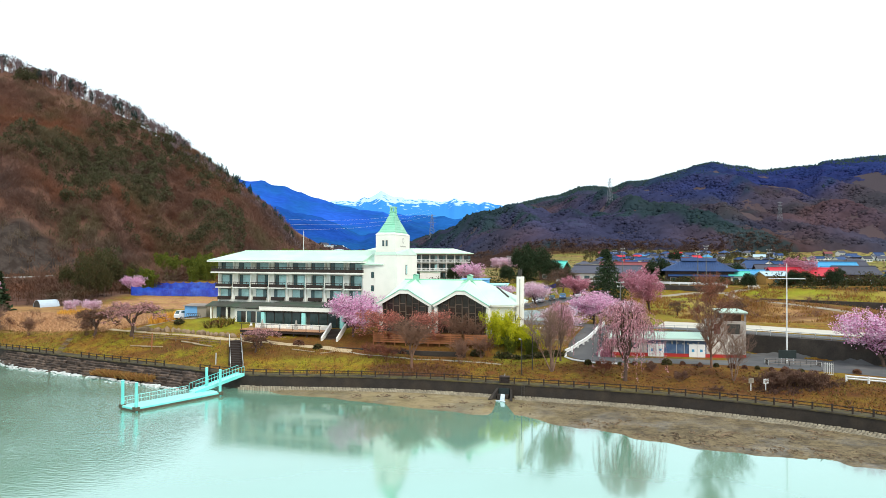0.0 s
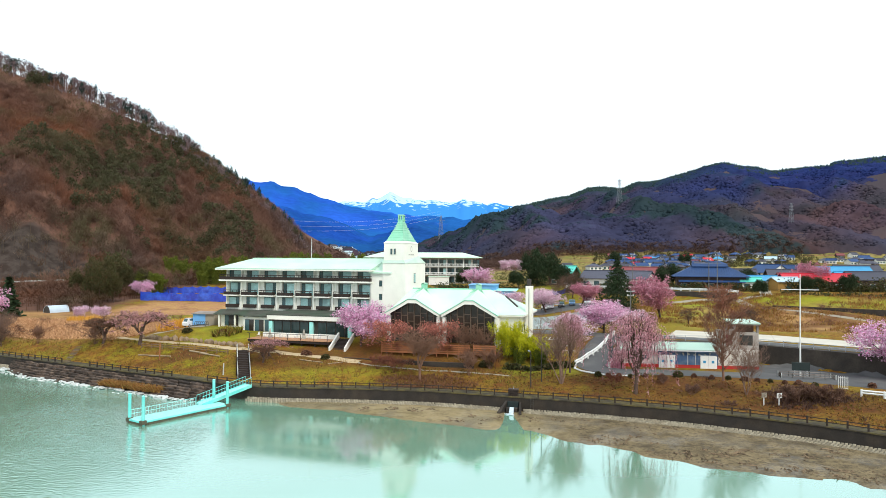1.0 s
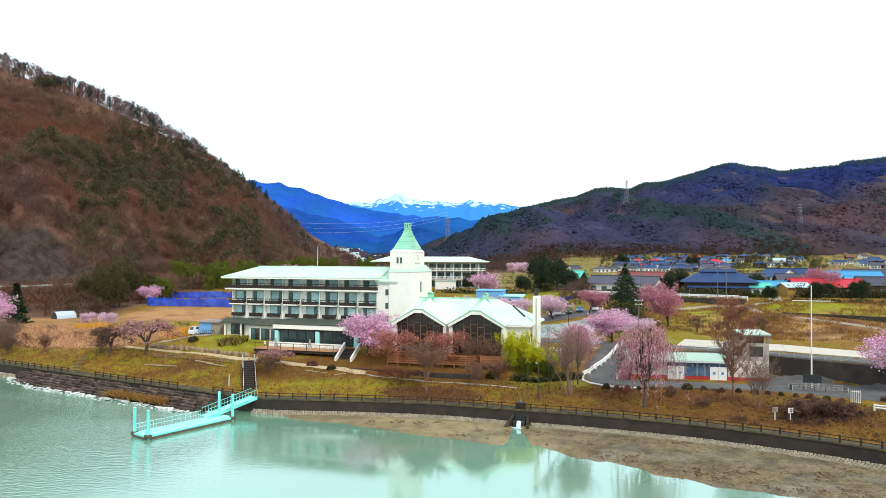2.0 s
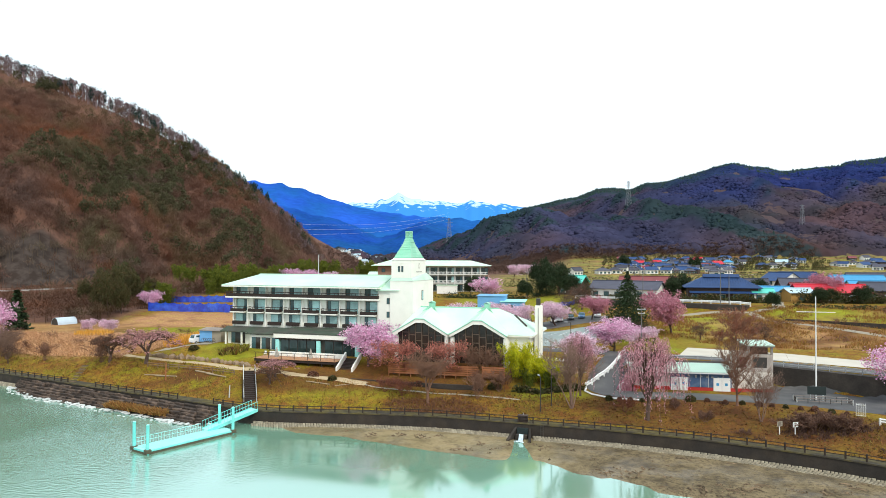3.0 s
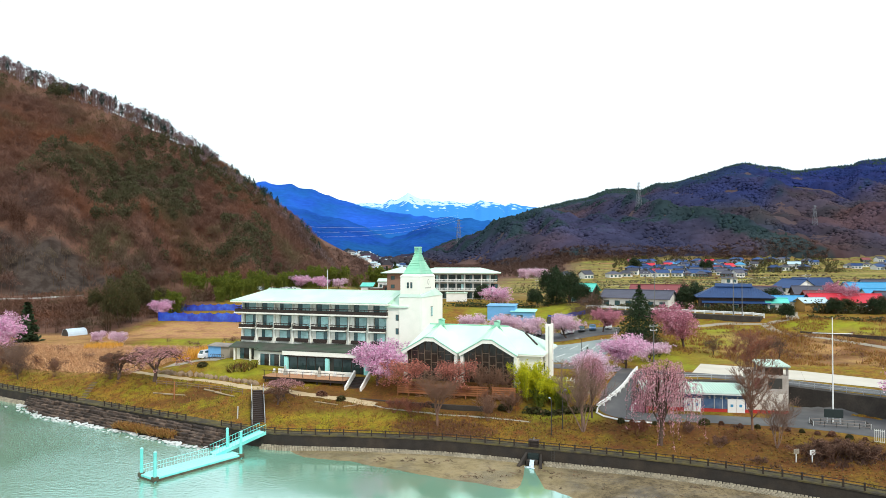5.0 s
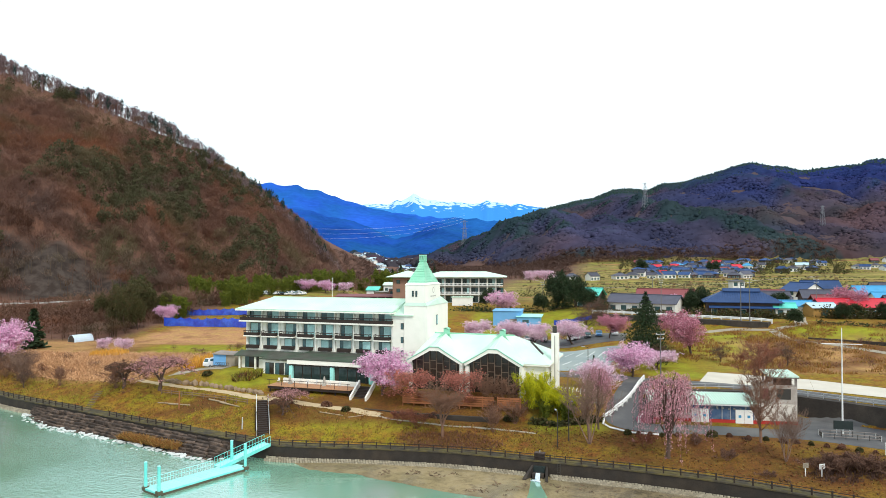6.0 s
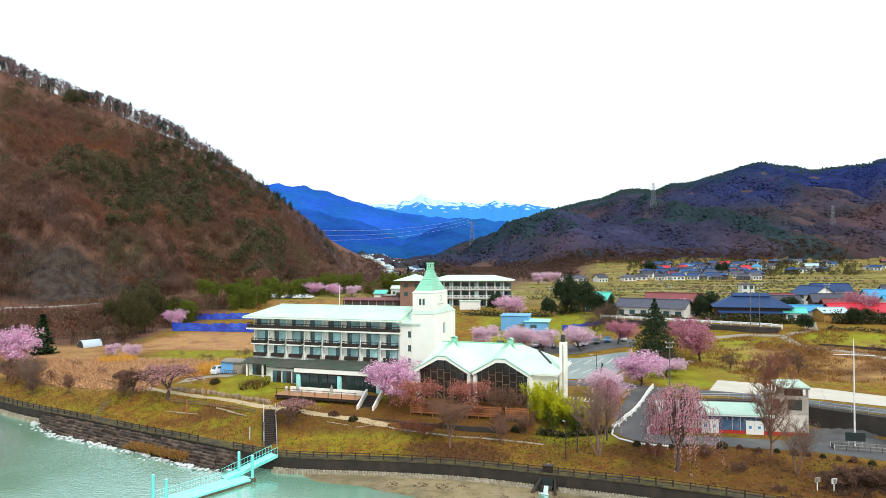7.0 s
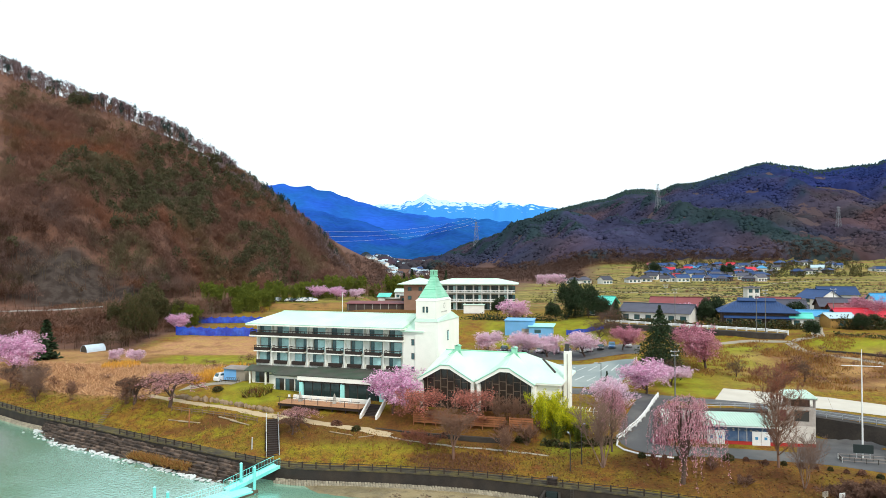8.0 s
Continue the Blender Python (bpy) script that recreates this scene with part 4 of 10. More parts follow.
    slab(bm, ((7.6, -6.0, 2.78), (wx0 - 0.12, -6.0, 2.78), (wx0 - 0.12, -2.65, 3.55), (9.8, -2.65, 3.55)), 0.14)
    part("wing_roof", bm, GREYROOF, h)
    for x in (wx0 + 0.35, wx0 + 8.9, wx1 - 0.9):
        part("column", cuboid(x, x + 0.75, wy0 + 0.12, wy0 + 0.7, -0.7, 2.15, 0.03), AQUADECK, h)
    k = 0
    x = wx0 + 1.2
    while x < wx1 - 1.2:
        if abs(x - (wx0 + 9.0)) > 1.0:
            w = part("window", cuboid(x, x + 1.75, -7.98, -7.905, -0.5, 2.15), DARKFRAME, h)
            part("pane", cuboid(x + 0.06, x + 1.69, -8.02, -7.985, -0.42, 2.08), DARKGLASS, w)
        x += 1.85
        k += 1
    # terrace with a low white wall, deck and stair
    part("low_wall", cuboid(wx0 + 0.6, wx1 - 1.5, -10.9, -10.6, -1.0, 0.25, 0.02), WHITE, h)
    part("stair_flank", slab(bmesh.new(), ((31.6, -11.5, 0.8), (31.9, -11.5, 0.8), (31.9, -15.2, -1.4), (31.6, -15.2, -1.4)), 1.0), WHITE, h)
    part("stair_flank", slab(bmesh.new(), ((34.5, -11.5, 0.8), (34.8, -11.5, 0.8), (34.8, -15.2, -1.4), (34.5, -15.2, -1.4)), 1.0), WHITE, h)
    for k in range(11):
        part("stair_tread", cuboid(31.92, 34.48, -11.5 - 0.34 * (k + 1), -11.5 - 0.34 * k, -2.4, -0.25 - 0.19 * k), DARKBROWN, h)
    # stair block beside the tower
    part("stair_block", cuboid(L + 0.02, 38.2, -0.25, dep - 1, 0, 11.2), WHITE, h)
    bm = slab(bmesh.new(), ((L - 0.3, -0.75, 11.45), (37.6, -0.75, 11.45), (37.6, 4.0, 13.2), (L - 0.3, 4.0, 13.2)), 0.25)
    part("block_roof", bm, GREENROOF, h)
    for z in (3.6, 6.1, 8.7):
        w = part("window", cuboid(34.95, 35.55, -0.30, -0.255, z, z + 1.15), DARKFRAME, h)
        part("pane", cuboid(35.02, 35.48, -0.33, -0.305, z + 0.07, z + 1.08), GLASS, w)
    # tower in two tiers
    tx0, tx1, ty0, ty1 = 35.7, 39.95, -0.45, 8.2
    part("tower_base", cuboid(tx0, tx1 + 0.35, ty0, ty1 + 3.6, 0, 13.2), WHITE, h)
    bm = bmesh.new()
    a = [(tx0 - 0.1, ty0 - 0.1, 13.2), (tx1 + 0.45, ty0 - 0.1, 13.2), (tx1 + 0.45, ty1 + 3.7, 13.2), (tx0 - 0.1, ty1 + 3.7, 13.2)]
    b = [(tx0 + 0.15, ty0 + 0.1, 13.75), (tx1, ty0 + 0.1, 13.75), (tx1, ty1 + 0.3, 14.6), (tx0 + 0.15, ty1 + 0.3, 14.6)]
    for i in range(4):
        poly(bm, (a[i], a[(i + 1) % 4], b[(i + 1) % 4], b[i]))
    part("tower_ledge", bm, GREENROOF, h)
    part("tower_shaft", cuboid(tx0 + 0.2, tx1 - 0.05, ty0 + 0.15, ty1, 13.0, 17.15), WHITE, h)
    for x in (37.25, 37.95):
        w = part("tower_window", cuboid(x, x + 0.38, ty0 + 0.08, ty0 + 0.145, 14.9, 16.0), DARKFRAME, h)
        part("pane", cuboid(x + 0.05, x + 0.33, ty0 + 0.05, ty0 + 0.075, 14.96, 15.94), GLASS, w)
    w = part("tower_window", cuboid(tx1 + 0.355, tx1 + 0.42, 4.6, 5.5, 9.3, 11.2), DARKFRAME, h)
    part("pane", cuboid(tx1 + 0.425, tx1 + 0.45, 4.7, 5.4, 9.4, 11.1), CURTAIN, w)
    bm = bmesh.new()
    mx, my, ax, ay = (tx0 + tx1) / 2 + 0.08, (ty0 + ty1) / 2, (tx1 - tx0) / 2, (ty1 - ty0) / 2
    lo, hi = [[(mx + sx * ax * k, my + sy * ay * k, z) for sx, sy in ((-1, -1), (1, -1), (1, 1), (-1, 1))] for z, k in ((17.12, 0.99), (17.52, 0.84))]
    for i in range(4):
        poly(bm, (lo[i], lo[(i + 1) % 4], hi[(i + 1) % 4], hi[i]))
    part("spire_flare", bm, WHITE, h)
    # worn sign on the tower's side: an emblem and a line of writing that cannot be read
    bm = bmesh.new()
    for k in range(10):
        a0, a1 = k * 0.628, (k + 1) * 0.628
        poly(bm, [(tx1 - 0.03, 4.2 + r * math.cos(a), 16.0 + r * math.sin(a)) for r, a in ((0.42, a0), (0.55, a0), (0.55, a1), (0.42, a1))])
    for k in range(6):
        poly(bm, ((tx1 - 0.03, 2.6 + k * 0.55, 14.75), (tx1 - 0.03, 2.95 + k * 0.55, 14.75), (tx1 - 0.03, 2.95 + k * 0.55, 15.0), (tx1 - 0.03, 2.6 + k * 0.55, 15.0)))
    part("sign", bm, CONCRETE, h, "faded grey emblem and bars on the tower wall")
    # flared pyramid spire, with standing courses
    cx, cy = (tx0 + tx1) / 2 + 0.1, (ty0 + ty1) / 2
    hx, hy = (tx1 - tx0) / 2, (ty1 - ty0) / 2
    rings = []
    for z, k in ((17.5, 0.85), (17.58, 0.82), (18.6, 0.645), (20.2, 0.37), (21.75, 0.17)):
        rings.append([(cx + sx * hx * k, cy + sy * hy * k * (1 if k > 0.5 else 0.9), z) for sx, sy in ((-1, -1), (1, -1), (1, 1), (-1, 1))])
    bm = bmesh.new()
    for r, q in zip(rings, rings[1:]):
        for i in range(4):
            poly(bm, (r[i], r[(i + 1) % 4], q[(i + 1) % 4], q[i]))
    poly(bm, rings[-1])
    poly(bm, rings[0][::-1])
    part("spire", bm, SPIREGREEN, h, "mint green flared pyramid spire")
    bm = bmesh.new()
    for k in range(9):
        t = k / 8
        z = 17.7 + 3.9 * t
        r = (0.83 * (1 - t) + 0.2 * t) * (1 - 0.2 * t * (1 - t))
        for s in (-1, 1):
            rod(bm, (cx - hx * r, cy + s * hy * r * 0.97, z), (cx + hx * r, cy + s * hy * r * 0.97, z), 0.045, 4)
            rod(bm, (cx + s * hx * r * 0.98, cy - hy * r, z), (cx + s * hx * r * 0.98, cy + hy * r, z), 0.045, 4)
    part("spire_course", bm, SPIREGREEN, h)
    bm = bmesh.new()
    for sx in (-1, 0, 1):
        for sy in (-1, 0, 1):
            if sx or sy:
                x, y = cx + sx * 0.40, cy + sy * 0.60
                box(bm, x - 0.09, x + 0.09, y - 0.09, y + 0.09, 21.7, 22.75)
    box(bm, cx - 0.56, cx + 0.56, cy - 0.76, cy + 0.76, 21.6, 21.8)
    box(bm, cx - 0.53, cx + 0.53, cy - 0.73, cy + 0.73, 22.55, 22.8)
    part("spire_crown", bm, SPIREGREEN, h, "small open green crown on the spire")
    return h


build_hotel()


def build_hall():
    """Banquet hall: a broad hipped roof with two gabled glass fronts."""
    h = thing("banquet_hall", HX, HY, HZ, HTURN, "low white hall with pale green roof and gabled glass fronts", "building")
    x0, x1, y0, y1 = 41.3, 64.0, -8.4, 4.5
    ez, rz = 4.6, 8.6
    part("wall", cuboid(x0, x1, y0, y1, -1.2, ez), WHITE, h)
    ry = -3.2
    bm = bmesh.new()
    a, b, c, d = (x0 - 1.0, y0 - 0.8, ez), (x1 + 0.8, y0 - 0.8, ez), (x1 + 0.8, y1 + 0.8, ez), (x0 - 1.0, y1 + 0.8, ez)
    r0, r1 = (x0 + 1.6, ry, rz), (57.6, ry, rz)
    for pts in ((a, b, r1, r0), (c, d, r0, r1), (d, a, r0), (b, c, r1)):
        poly(bm, pts)
    part("roof", bm, GREENROOF, h)
    part("fascia", cuboid(x0 - 0.95, x1 + 0.75, y0 - 0.75, y1 + 0.75, ez - 0.28, ez - 0.005), WHITE, h)
    part("ridge_cap", rod(bmesh.new(), r0, r1, 0.14, 6), SPIREGREEN, h)
    va, vb, vc = Vector(r1), Vector(b) - Vector(r1), Vector(c) - Vector(r1)
    p, q = va + vb * 0.045 + vc * 0.294, va + vb * 0.539 + vc * 0.191
    w = Vector((0.10, 0.22, 0.02))
    part("roof_slit", slab(bmesh.new(), [tuple(v + Vector((0, 0, 0.16))) for v in (p - w, q - w, q + w, p + w)], 0.14), DARKBROWN, h, "dark slit vent on the roof slope")
    for gx in (45.3, 55.6):
        half, gy, pz = 5.0, -10.6, 7.0
        for s in (-1, 1):
            bm = slab(bmesh.new(), ((gx, -4.2, rz + 0.05), (gx, gy, pz + 0.02), (gx + s * 0.9, gy, pz - 0.05), (gx + s * half, gy + 0.2, ez - 0.1), (gx + s * half * 1.0, -7.0, ez + 0.4)), 0.10)
            part("gable_roof", bm, GREENROOF, h)
        # bargeboard: thick white band that follows the gable, with a dark drip edge
        bm, dk = bmesh.new(), bmesh.new()
        line = [(-5.05, ez - 0.1), (-3.4, ez + 0.85), (-1.9, ez + 1.72), (-0.8, pz), (0.8, pz), (1.9, ez + 1.72), (3.4, ez + 0.85), (5.05, ez - 0.1)]
        inner = [(-4.85, ez - 0.55), (-3.3, ez + 0.3), (-1.9, ez + 1.08), (-0.8, ez + 1.70), (0.8, ez + 1.70), (1.9, ez + 1.08), (3.3, ez + 0.3), (4.85, ez - 0.55)]
        for i in range(len(line) - 1):
            p = [(gx + q[0], gy - 0.02, q[1]) for q in (inner[i], inner[i + 1], line[i + 1], line[i])]
            poly(bm, p)
            poly(bm, [(v[0], v[1] + 0.3, v[2]) for v in p[::-1]])
            poly(bm, (p[1], p[0], (p[0][0], p[0][1] + 0.3, p[0][2]), (p[1][0], p[1][1] + 0.3, p[1][2])))
            rod(dk, (p[3][0], gy - 0.06, p[3][2]), (p[2][0], gy - 0.06, p[2][2]), 0.09, 5)
        part("bargeboard", bm, WHITE, h)
        part("drip_edge", dk, SPIREGREEN, h)
        # glazed front with mullions
        bm = bmesh.new()
        pts = [(gx + p[0] * 0.93, -9.32, p[1] + 0.3) for p in inner] + [(gx + 4.34, -9.32, -0.6), (gx - 4.34, -9.32, -0.6)]
        poly(bm, pts[::-1])
        poly(bm, [(p[0], p[1] + 0.10, p[2]) for p in pts])
        front = part("glass_front", bm, HALLGLASS, h, "dark glazed gable front with timber bars")
        for k in range(-3, 4):
            top = np.interp(k * 1.2, [p[0] for p in inner], [p[1] for p in inner]) + 0.15
            part("mullion", cuboid(gx + k * 1.2 - 0.07, gx + k * 1.2 + 0.07, -9.46, -9.325, -0.6, top), MULLION, front)
            for z in (0.9 + 0.5 * (k % 2), 2.5 + 0.5 * (k % 2), 4.0 + 0.45 * (k % 2)):
                if z < top - 0.2 and k < 3:
                    part("mullion", cuboid(gx + k * 1.2 + 0.07, gx + k * 1.2 + 1.13, -9.43, -9.325, z, z + 0.12), MULLION, front)
        part("front_wall", cuboid(gx - 4.9, gx - 4.35, -10.1, -8.4, -1.2, ez - 0.6), WHITE, h)
        part("front_wall", cuboid(gx + 4.35, gx + 4.9, -10.1, -8.4, -1.2, ez - 0.6), WHITE, h)
        # ventilator turret on the ridge
        t = part("roof_turret", cuboid(gx - 0.45, gx + 0.45, -4.2, -3.2, rz - 0.5, rz + 0.85, 0.03), SPIREGREEN, h, "small green ventilator turret")
        bm = bmesh.new()
        for s in (-1, 1):
            slab(bm, ((gx, -4.35, rz + 1.10), (gx + s * 0.52, -4.35, rz + 0.86), (gx + s * 0.52, -3.05, rz + 0.86), (gx, -3.05, rz + 1.10)), 0.06)
        part("turret_roof", bm, SPIREGREEN, t)
        for s in (-1, 1):
            bm = bmesh.new()
            poly(bm, ((gx + s * 0.45, -4.21, rz + 0.2), (gx + s * 0.45, -4.21, rz - 0.3), (gx + s * 1.5, -5.4, rz - 0.75)))
            part("turret_flashing", bm, SPIREGREEN, t)
    for yy in (-6.9, -4.6):
        w = part("window", cuboid(x1 + 0.002, x1 + 0.06, yy, yy + 0.7, 1.6, 2.6), DARKFRAME, h)
        part("pane", cuboid(x1 + 0.062, x1 + 0.085, yy + 0.06, yy + 0.64, 1.66, 2.54), GLASS, w)
    part("door", cuboid(x1 - 2.4, x1 - 1.2, y0 - 0.06, y0 - 0.002, -0.4, 1.9), DARKFRAME, h)
    return h


build_hall()


def build_chimney():
    x, y = hotel_point(64.8, -4.6)
    c = thing("chimney", x, y, 6.4, HTURN, "tall white square chimney with a dark top beside the hall", "chimney")
    part("shaft", cuboid(-0.42, 0.72, -0.75, 0.75, 0, 10.0, 0.05), WHITE, c)
    part("flue_rib", cuboid(0.10, 0.26, -0.80, -0.752, 0, 9.6), CONCRETE, c)
    part("cap", cuboid(-0.26, 0.40, -0.35, 0.35, 10.0, 11.2, 0.04), DARKFRAME, c, "dark metal flue")


build_chimney()


def build_deck():
    x, y = hotel_point(14.9, -14.5)
    d = thing("timber_deck", x, y, HZ - 0.55, HTURN, "raised reddish timber deck on dark posts before the hotel", "deck")
    part("frame", cuboid(0.1, 16.3, 0.15, 3.5, -0.55, -0.08), DARKBROWN, d)
    for k in range(19):
        part("board", cuboid(0.0 + 0.02 * (k % 2), 16.4, k * 0.19, k * 0.19 + 0.175, -0.075, 0.0), DECK, d)
    for k in range(7):
        xx = 0.4 + k * 2.6
        part("post", cuboid(xx, xx + 0.2, 0.3, 0.5, -1.9, -0.55), DARKBROWN, d)
        part("rail_post", cuboid(xx, xx + 0.08, 0.06, 0.14, 0.0, 1.0), DARKBROWN, d)
    part("hand_rail", cuboid(0.0, 16.35, 0.05, 0.15, 1.0, 1.07), DARKBROWN, d)
    for i, (xx, yy) in enumerate(((3.4, 2.3), (10.2, 2.5))):
        px, py = hotel_point(14.9 + xx, -14.5 + yy)
        bm = bmesh.new()
        box(bm, -0.3, 0.3, -0.3, 0.3, 0, 0.45, 0.03)
        rod(bm, (0, 0, 0.45), (0, 0, 1.3), 0.28, 8, 0.2)
        rod(bm, (0, 0, 1.3), (0, 0, 1.75), 0.2, 8, 0.06)
        s = link_bm("garden_statue", bm, CONCRETE)
        s.matrix_basis = pose(px, py, HZ - 0.55)
        tagged(s, "small pale stone garden statue on the deck", "statue", "statues on the deck")


build_deck()


def deck_chairs():
    """Light metal chairs along the low wall of the deck."""
    x, y = hotel_point(15.6, -11.7)
    c = thing("deck_chair", x, y, HZ - 0.55, HTURN + 8, "light metal terrace chair on the timber deck", "chair")
    part("seat", cuboid(-0.22, 0.22, -0.22, 0.22, 0.42, 0.46, 0.01), RAILWHITE, c)
    part("backrest", cuboid(-0.22, 0.22, 0.20, 0.24, 0.50, 0.90, 0.01), RAILWHITE, c)
    for sx in (-0.2, 0.2):
        for sy in (-0.2, 0.2):
            part("leg", rod(bmesh.new(), (sx, sy, 0), (sx, sy, 0.42 if sy < 0 else 0.88), 0.022, 5), STEEL, c)
    for k in range(1, 9):
        px, py = hotel_point(15.6 + 1.55 * k, -11.7 - 0.5 * (k % 3 == 1))
        copy_thing(c, pose(px, py, HZ - 0.55, 0, 0, HTURN + (8, -20, 35, 170)[k % 4]))
    for ob in [c] + [o for o in bpy.data.objects if o.name.startswith("deck_chair.")]:
        tagged(ob, "", "", "chairs on the deck")


deck_chairs()


# ---- riverside: quay, promenade, pier, stones ----
def along(x0, x1, step, off):
    """Points along the quay line, set back by off metres, at even spacing."""
    xs = np.arange(x0, x1, 0.25)
    ys = shore(xs)
    t = np.gradient(np.stack([xs, ys], -1), axis=0)
    t /= np.linalg.norm(t, axis=1)[:, None]
    p = np.stack([xs - t[:, 1] * off, ys + t[:, 0] * off], -1)
    s = np.concatenate([[0], np.cumsum(np.linalg.norm(np.diff(p, axis=0), axis=1))])
    u = np.arange(0, s[-1], step)
    return [(float(np.interp(v, s, p[:, 0])), float(np.interp(v, s, p[:, 1]))) for v in u]


def strip(a, b, za, zb):
    """A band of quads between two lines."""
    v = [(*p, za) for p in a] + [(*p, zb) for p in b]
    n = len(a)
    f = [(i, i + 1, n + i + 1, n + i) for i in range(n - 1)]
    return v, f


def build_quay():
    rows = [(0.42, 2.09), (-0.12, 2.09), (-0.15, 1.94), (-0.05, 1.92), (-0.30, -0.6)]
    lines = [along(-190, 110, 1.5, o) for o, _ in rows]
    n = min(len(q) for q in lines)
    for name, ks, mat, label in (("quay_coping", (0, 1, 2, 3), CAPSTONE, "weathered concrete coping of the quay"),
                                 ("quay_wall", (3, 4), QUAY, "dark stained stone quay wall")):
        v, f = [], []
        for k in ks:
            v += [(*lines[k][i], rows[k][1]) for i in range(n)]
        for r in range(len(ks) - 1):
            f += [(r * n + i, r * n + i + 1, (r + 1) * n + i + 1, (r + 1) * n + i) for i in range(n - 1)]
        me = bpy.data.meshes.new(name)
        me.from_pydata(v, [], f)
        me.materials.append(mat)
        tagged(new(name, me), label, "quay wall", kind="structure")


build_quay()


def ribbon(name, pts, width, mat, lift, label, category, step=1.0, level=None, uneven=0.0):
    """A road or path laid over the ground along a line."""
    pts = np.array(pts, float)
    s = np.concatenate([[0], np.cumsum(np.linalg.norm(np.diff(pts, axis=0), axis=1))])
    u = np.arange(0, s[-1] + step * 0.5, step)
    q = np.stack([np.interp(u, s, pts[:, k]) for k in (0, 1)], -1)
    for _ in range(6):
        q[1:-1] = (q[:-2] + 2 * q[1:-1] + q[2:]) / 4
    t = np.gradient(q, axis=0)
    t /= np.linalg.norm(t, axis=1)[:, None]
    nrm = np.stack([-t[:, 1], t[:, 0]], -1)
    m = 7
    v = []
    for k in range(m):
        o = (k / (m - 1) - 0.5) * width
        p = q + nrm * (o * (1 + uneven * waves(q[:, 0] + 40 * (k > 3), q[:, 1], 4.0, 71)))[:, None] if uneven else q + nrm * o
        z = ground(p[:, 0], p[:, 1]) if level is None else np.full(len(p), level)
        v.append(np.column_stack([p, z + lift - (0.04 if k in (0, m - 1) else 0)]))
    n = len(q)
    v = np.concatenate(v)
    i = np.arange(n * m).reshape(m, n)
    f = np.stack([i[:-1, :-1], i[:-1, 1:], i[1:, 1:], i[1:, :-1]], -1).reshape(-1, 4)
    ob = new(name, array_mesh(name, v, f, mat))
    return tagged(ob, label, category, kind="structure")


def patch(name, corners, mat, lift, label, category, n=16):
    """A paved area laid over the ground inside four corners."""
    c = np.array(corners, float)
    U, V = np.meshgrid(np.linspace(0, 1, n), np.linspace(0, 1, n))
    P = (c[0] * ((1 - U) * (1 - V))[..., None] + c[1] * (U * (1 - V))[..., None] + c[2] * (U * V)[..., None] + c[3] * ((1 - U) * V)[..., None])
    Z = ground(P[..., 0], P[..., 1]) + lift
    i = np.arange(n * n).reshape(n, n)
    f = np.stack([i[:-1, :-1], i[:-1, 1:], i[1:, 1:], i[1:, :-1]], -1).reshape(-1, 4)
    ob = new(name, array_mesh(name, np.concatenate([P, Z[..., None]], -1).reshape(-1, 3), f, mat))
    return tagged(ob, label, category, kind="structure")


ribbon("promenade", along(-150, 95, 2.0, 1.5), 1.7, CAPSTONE, 0.05, "narrow worn promenade behind the quay", "path")
ribbon("sand_path", [(-72, 138), (-65.6, 134.3), (-56, 128.4), (-46.6, 123.8), (-34, 116.8), (-19.3, 111.8), (-14.5, 109.6)], 1.9, PATHSAND, 0.07,
       "pale sandy garden path along the bank top", "path", 0.5, None, 0.3)
ribbon("trodden_path", [(-15, 109.4), (-11.5, 107.6), (0.5, 105.0), (9.5, 103.0)], 0.45, PALEPAVE, 0.07, "narrow trodden track along the bank top", "path", 0.5, None, 0.5)
ribbon("road_lower", [(30.5, 129), (27.5, 121), (23.4, 111.5), (23.2, 107.0), (27, 104.8), (35, 104.2), (48, 101.5), (60, 94.0), (75, 82)], 5.4, ASPHALT, 0.07, "grey asphalt yard road and ramp", "road")
ribbon("road_upper", [(8, 134), (16, 134.5), (24, 132.5), (32, 128.0), (43, 123.6), (54, 116.8), (62, 110.6), (80, 94), (95, 81)], 4.6, ASPHALT, 0.09, "grey asphalt road above the retaining wall", "road")
ribbon("field_lane", [(46, 186.5), (58, 188), (68, 187.2), (75, 183.4), (80, 183.2), (84.5, 185)], 2.0, PALEPAVE, 0.08, "pale farm lane between the fields", "road")
ribbon("terrace_lane", [(76, 182), (76.4, 173), (80, 166.5), (88.4, 159.0), (100, 149.5), (118, 135)], 2.2, PALEPAVE, 0.08, "pale farm track down the terraces", "road")
ribbon("plain_road", [(55, 446), (75, 432), (95, 415), (123, 392), (165, 380), (230, 378)], 3.2, PALEPAVE, 0.10, "pale road across the far fields", "road")
ribbon("hamlet_road", [(120, 470), (165, 486), (200, 520), (235, 565), (300, 600)], 3.2, PALEPAVE, 0.10, "pale road up to the far hamlet", "road")
ribbon("village_lane", [(84, 184), (88, 194), (93, 205)], 3.0, PALEPAVE, 0.08, "pale lane up to the village", "road")
patch("pavement_overflow", ((6, 176), (36, 169), (40, 186), (2, 194)), ASPHALT, 0.06, "worn asphalt upper car park under the cherry trees", "car park")
patch("pavement_parking", ((11, 138), (25, 137), (34, 163), (10, 168.5)), PARKING, 0.06, "worn asphalt car park with white stall lines", "car park")
patch("pavement_yard", ((40.5, 127.0), (57, 119.6), (61, 130), (45.5, 138)), YARDPALE, 0.05, "pale concrete yard", "yard")
patch("pavement_strip", ((57.03, 119.6), (73, 108.0), (77, 115), (61.03, 130)), YARDPALE, 0.05, "pale concrete strip beside the road", "yard")
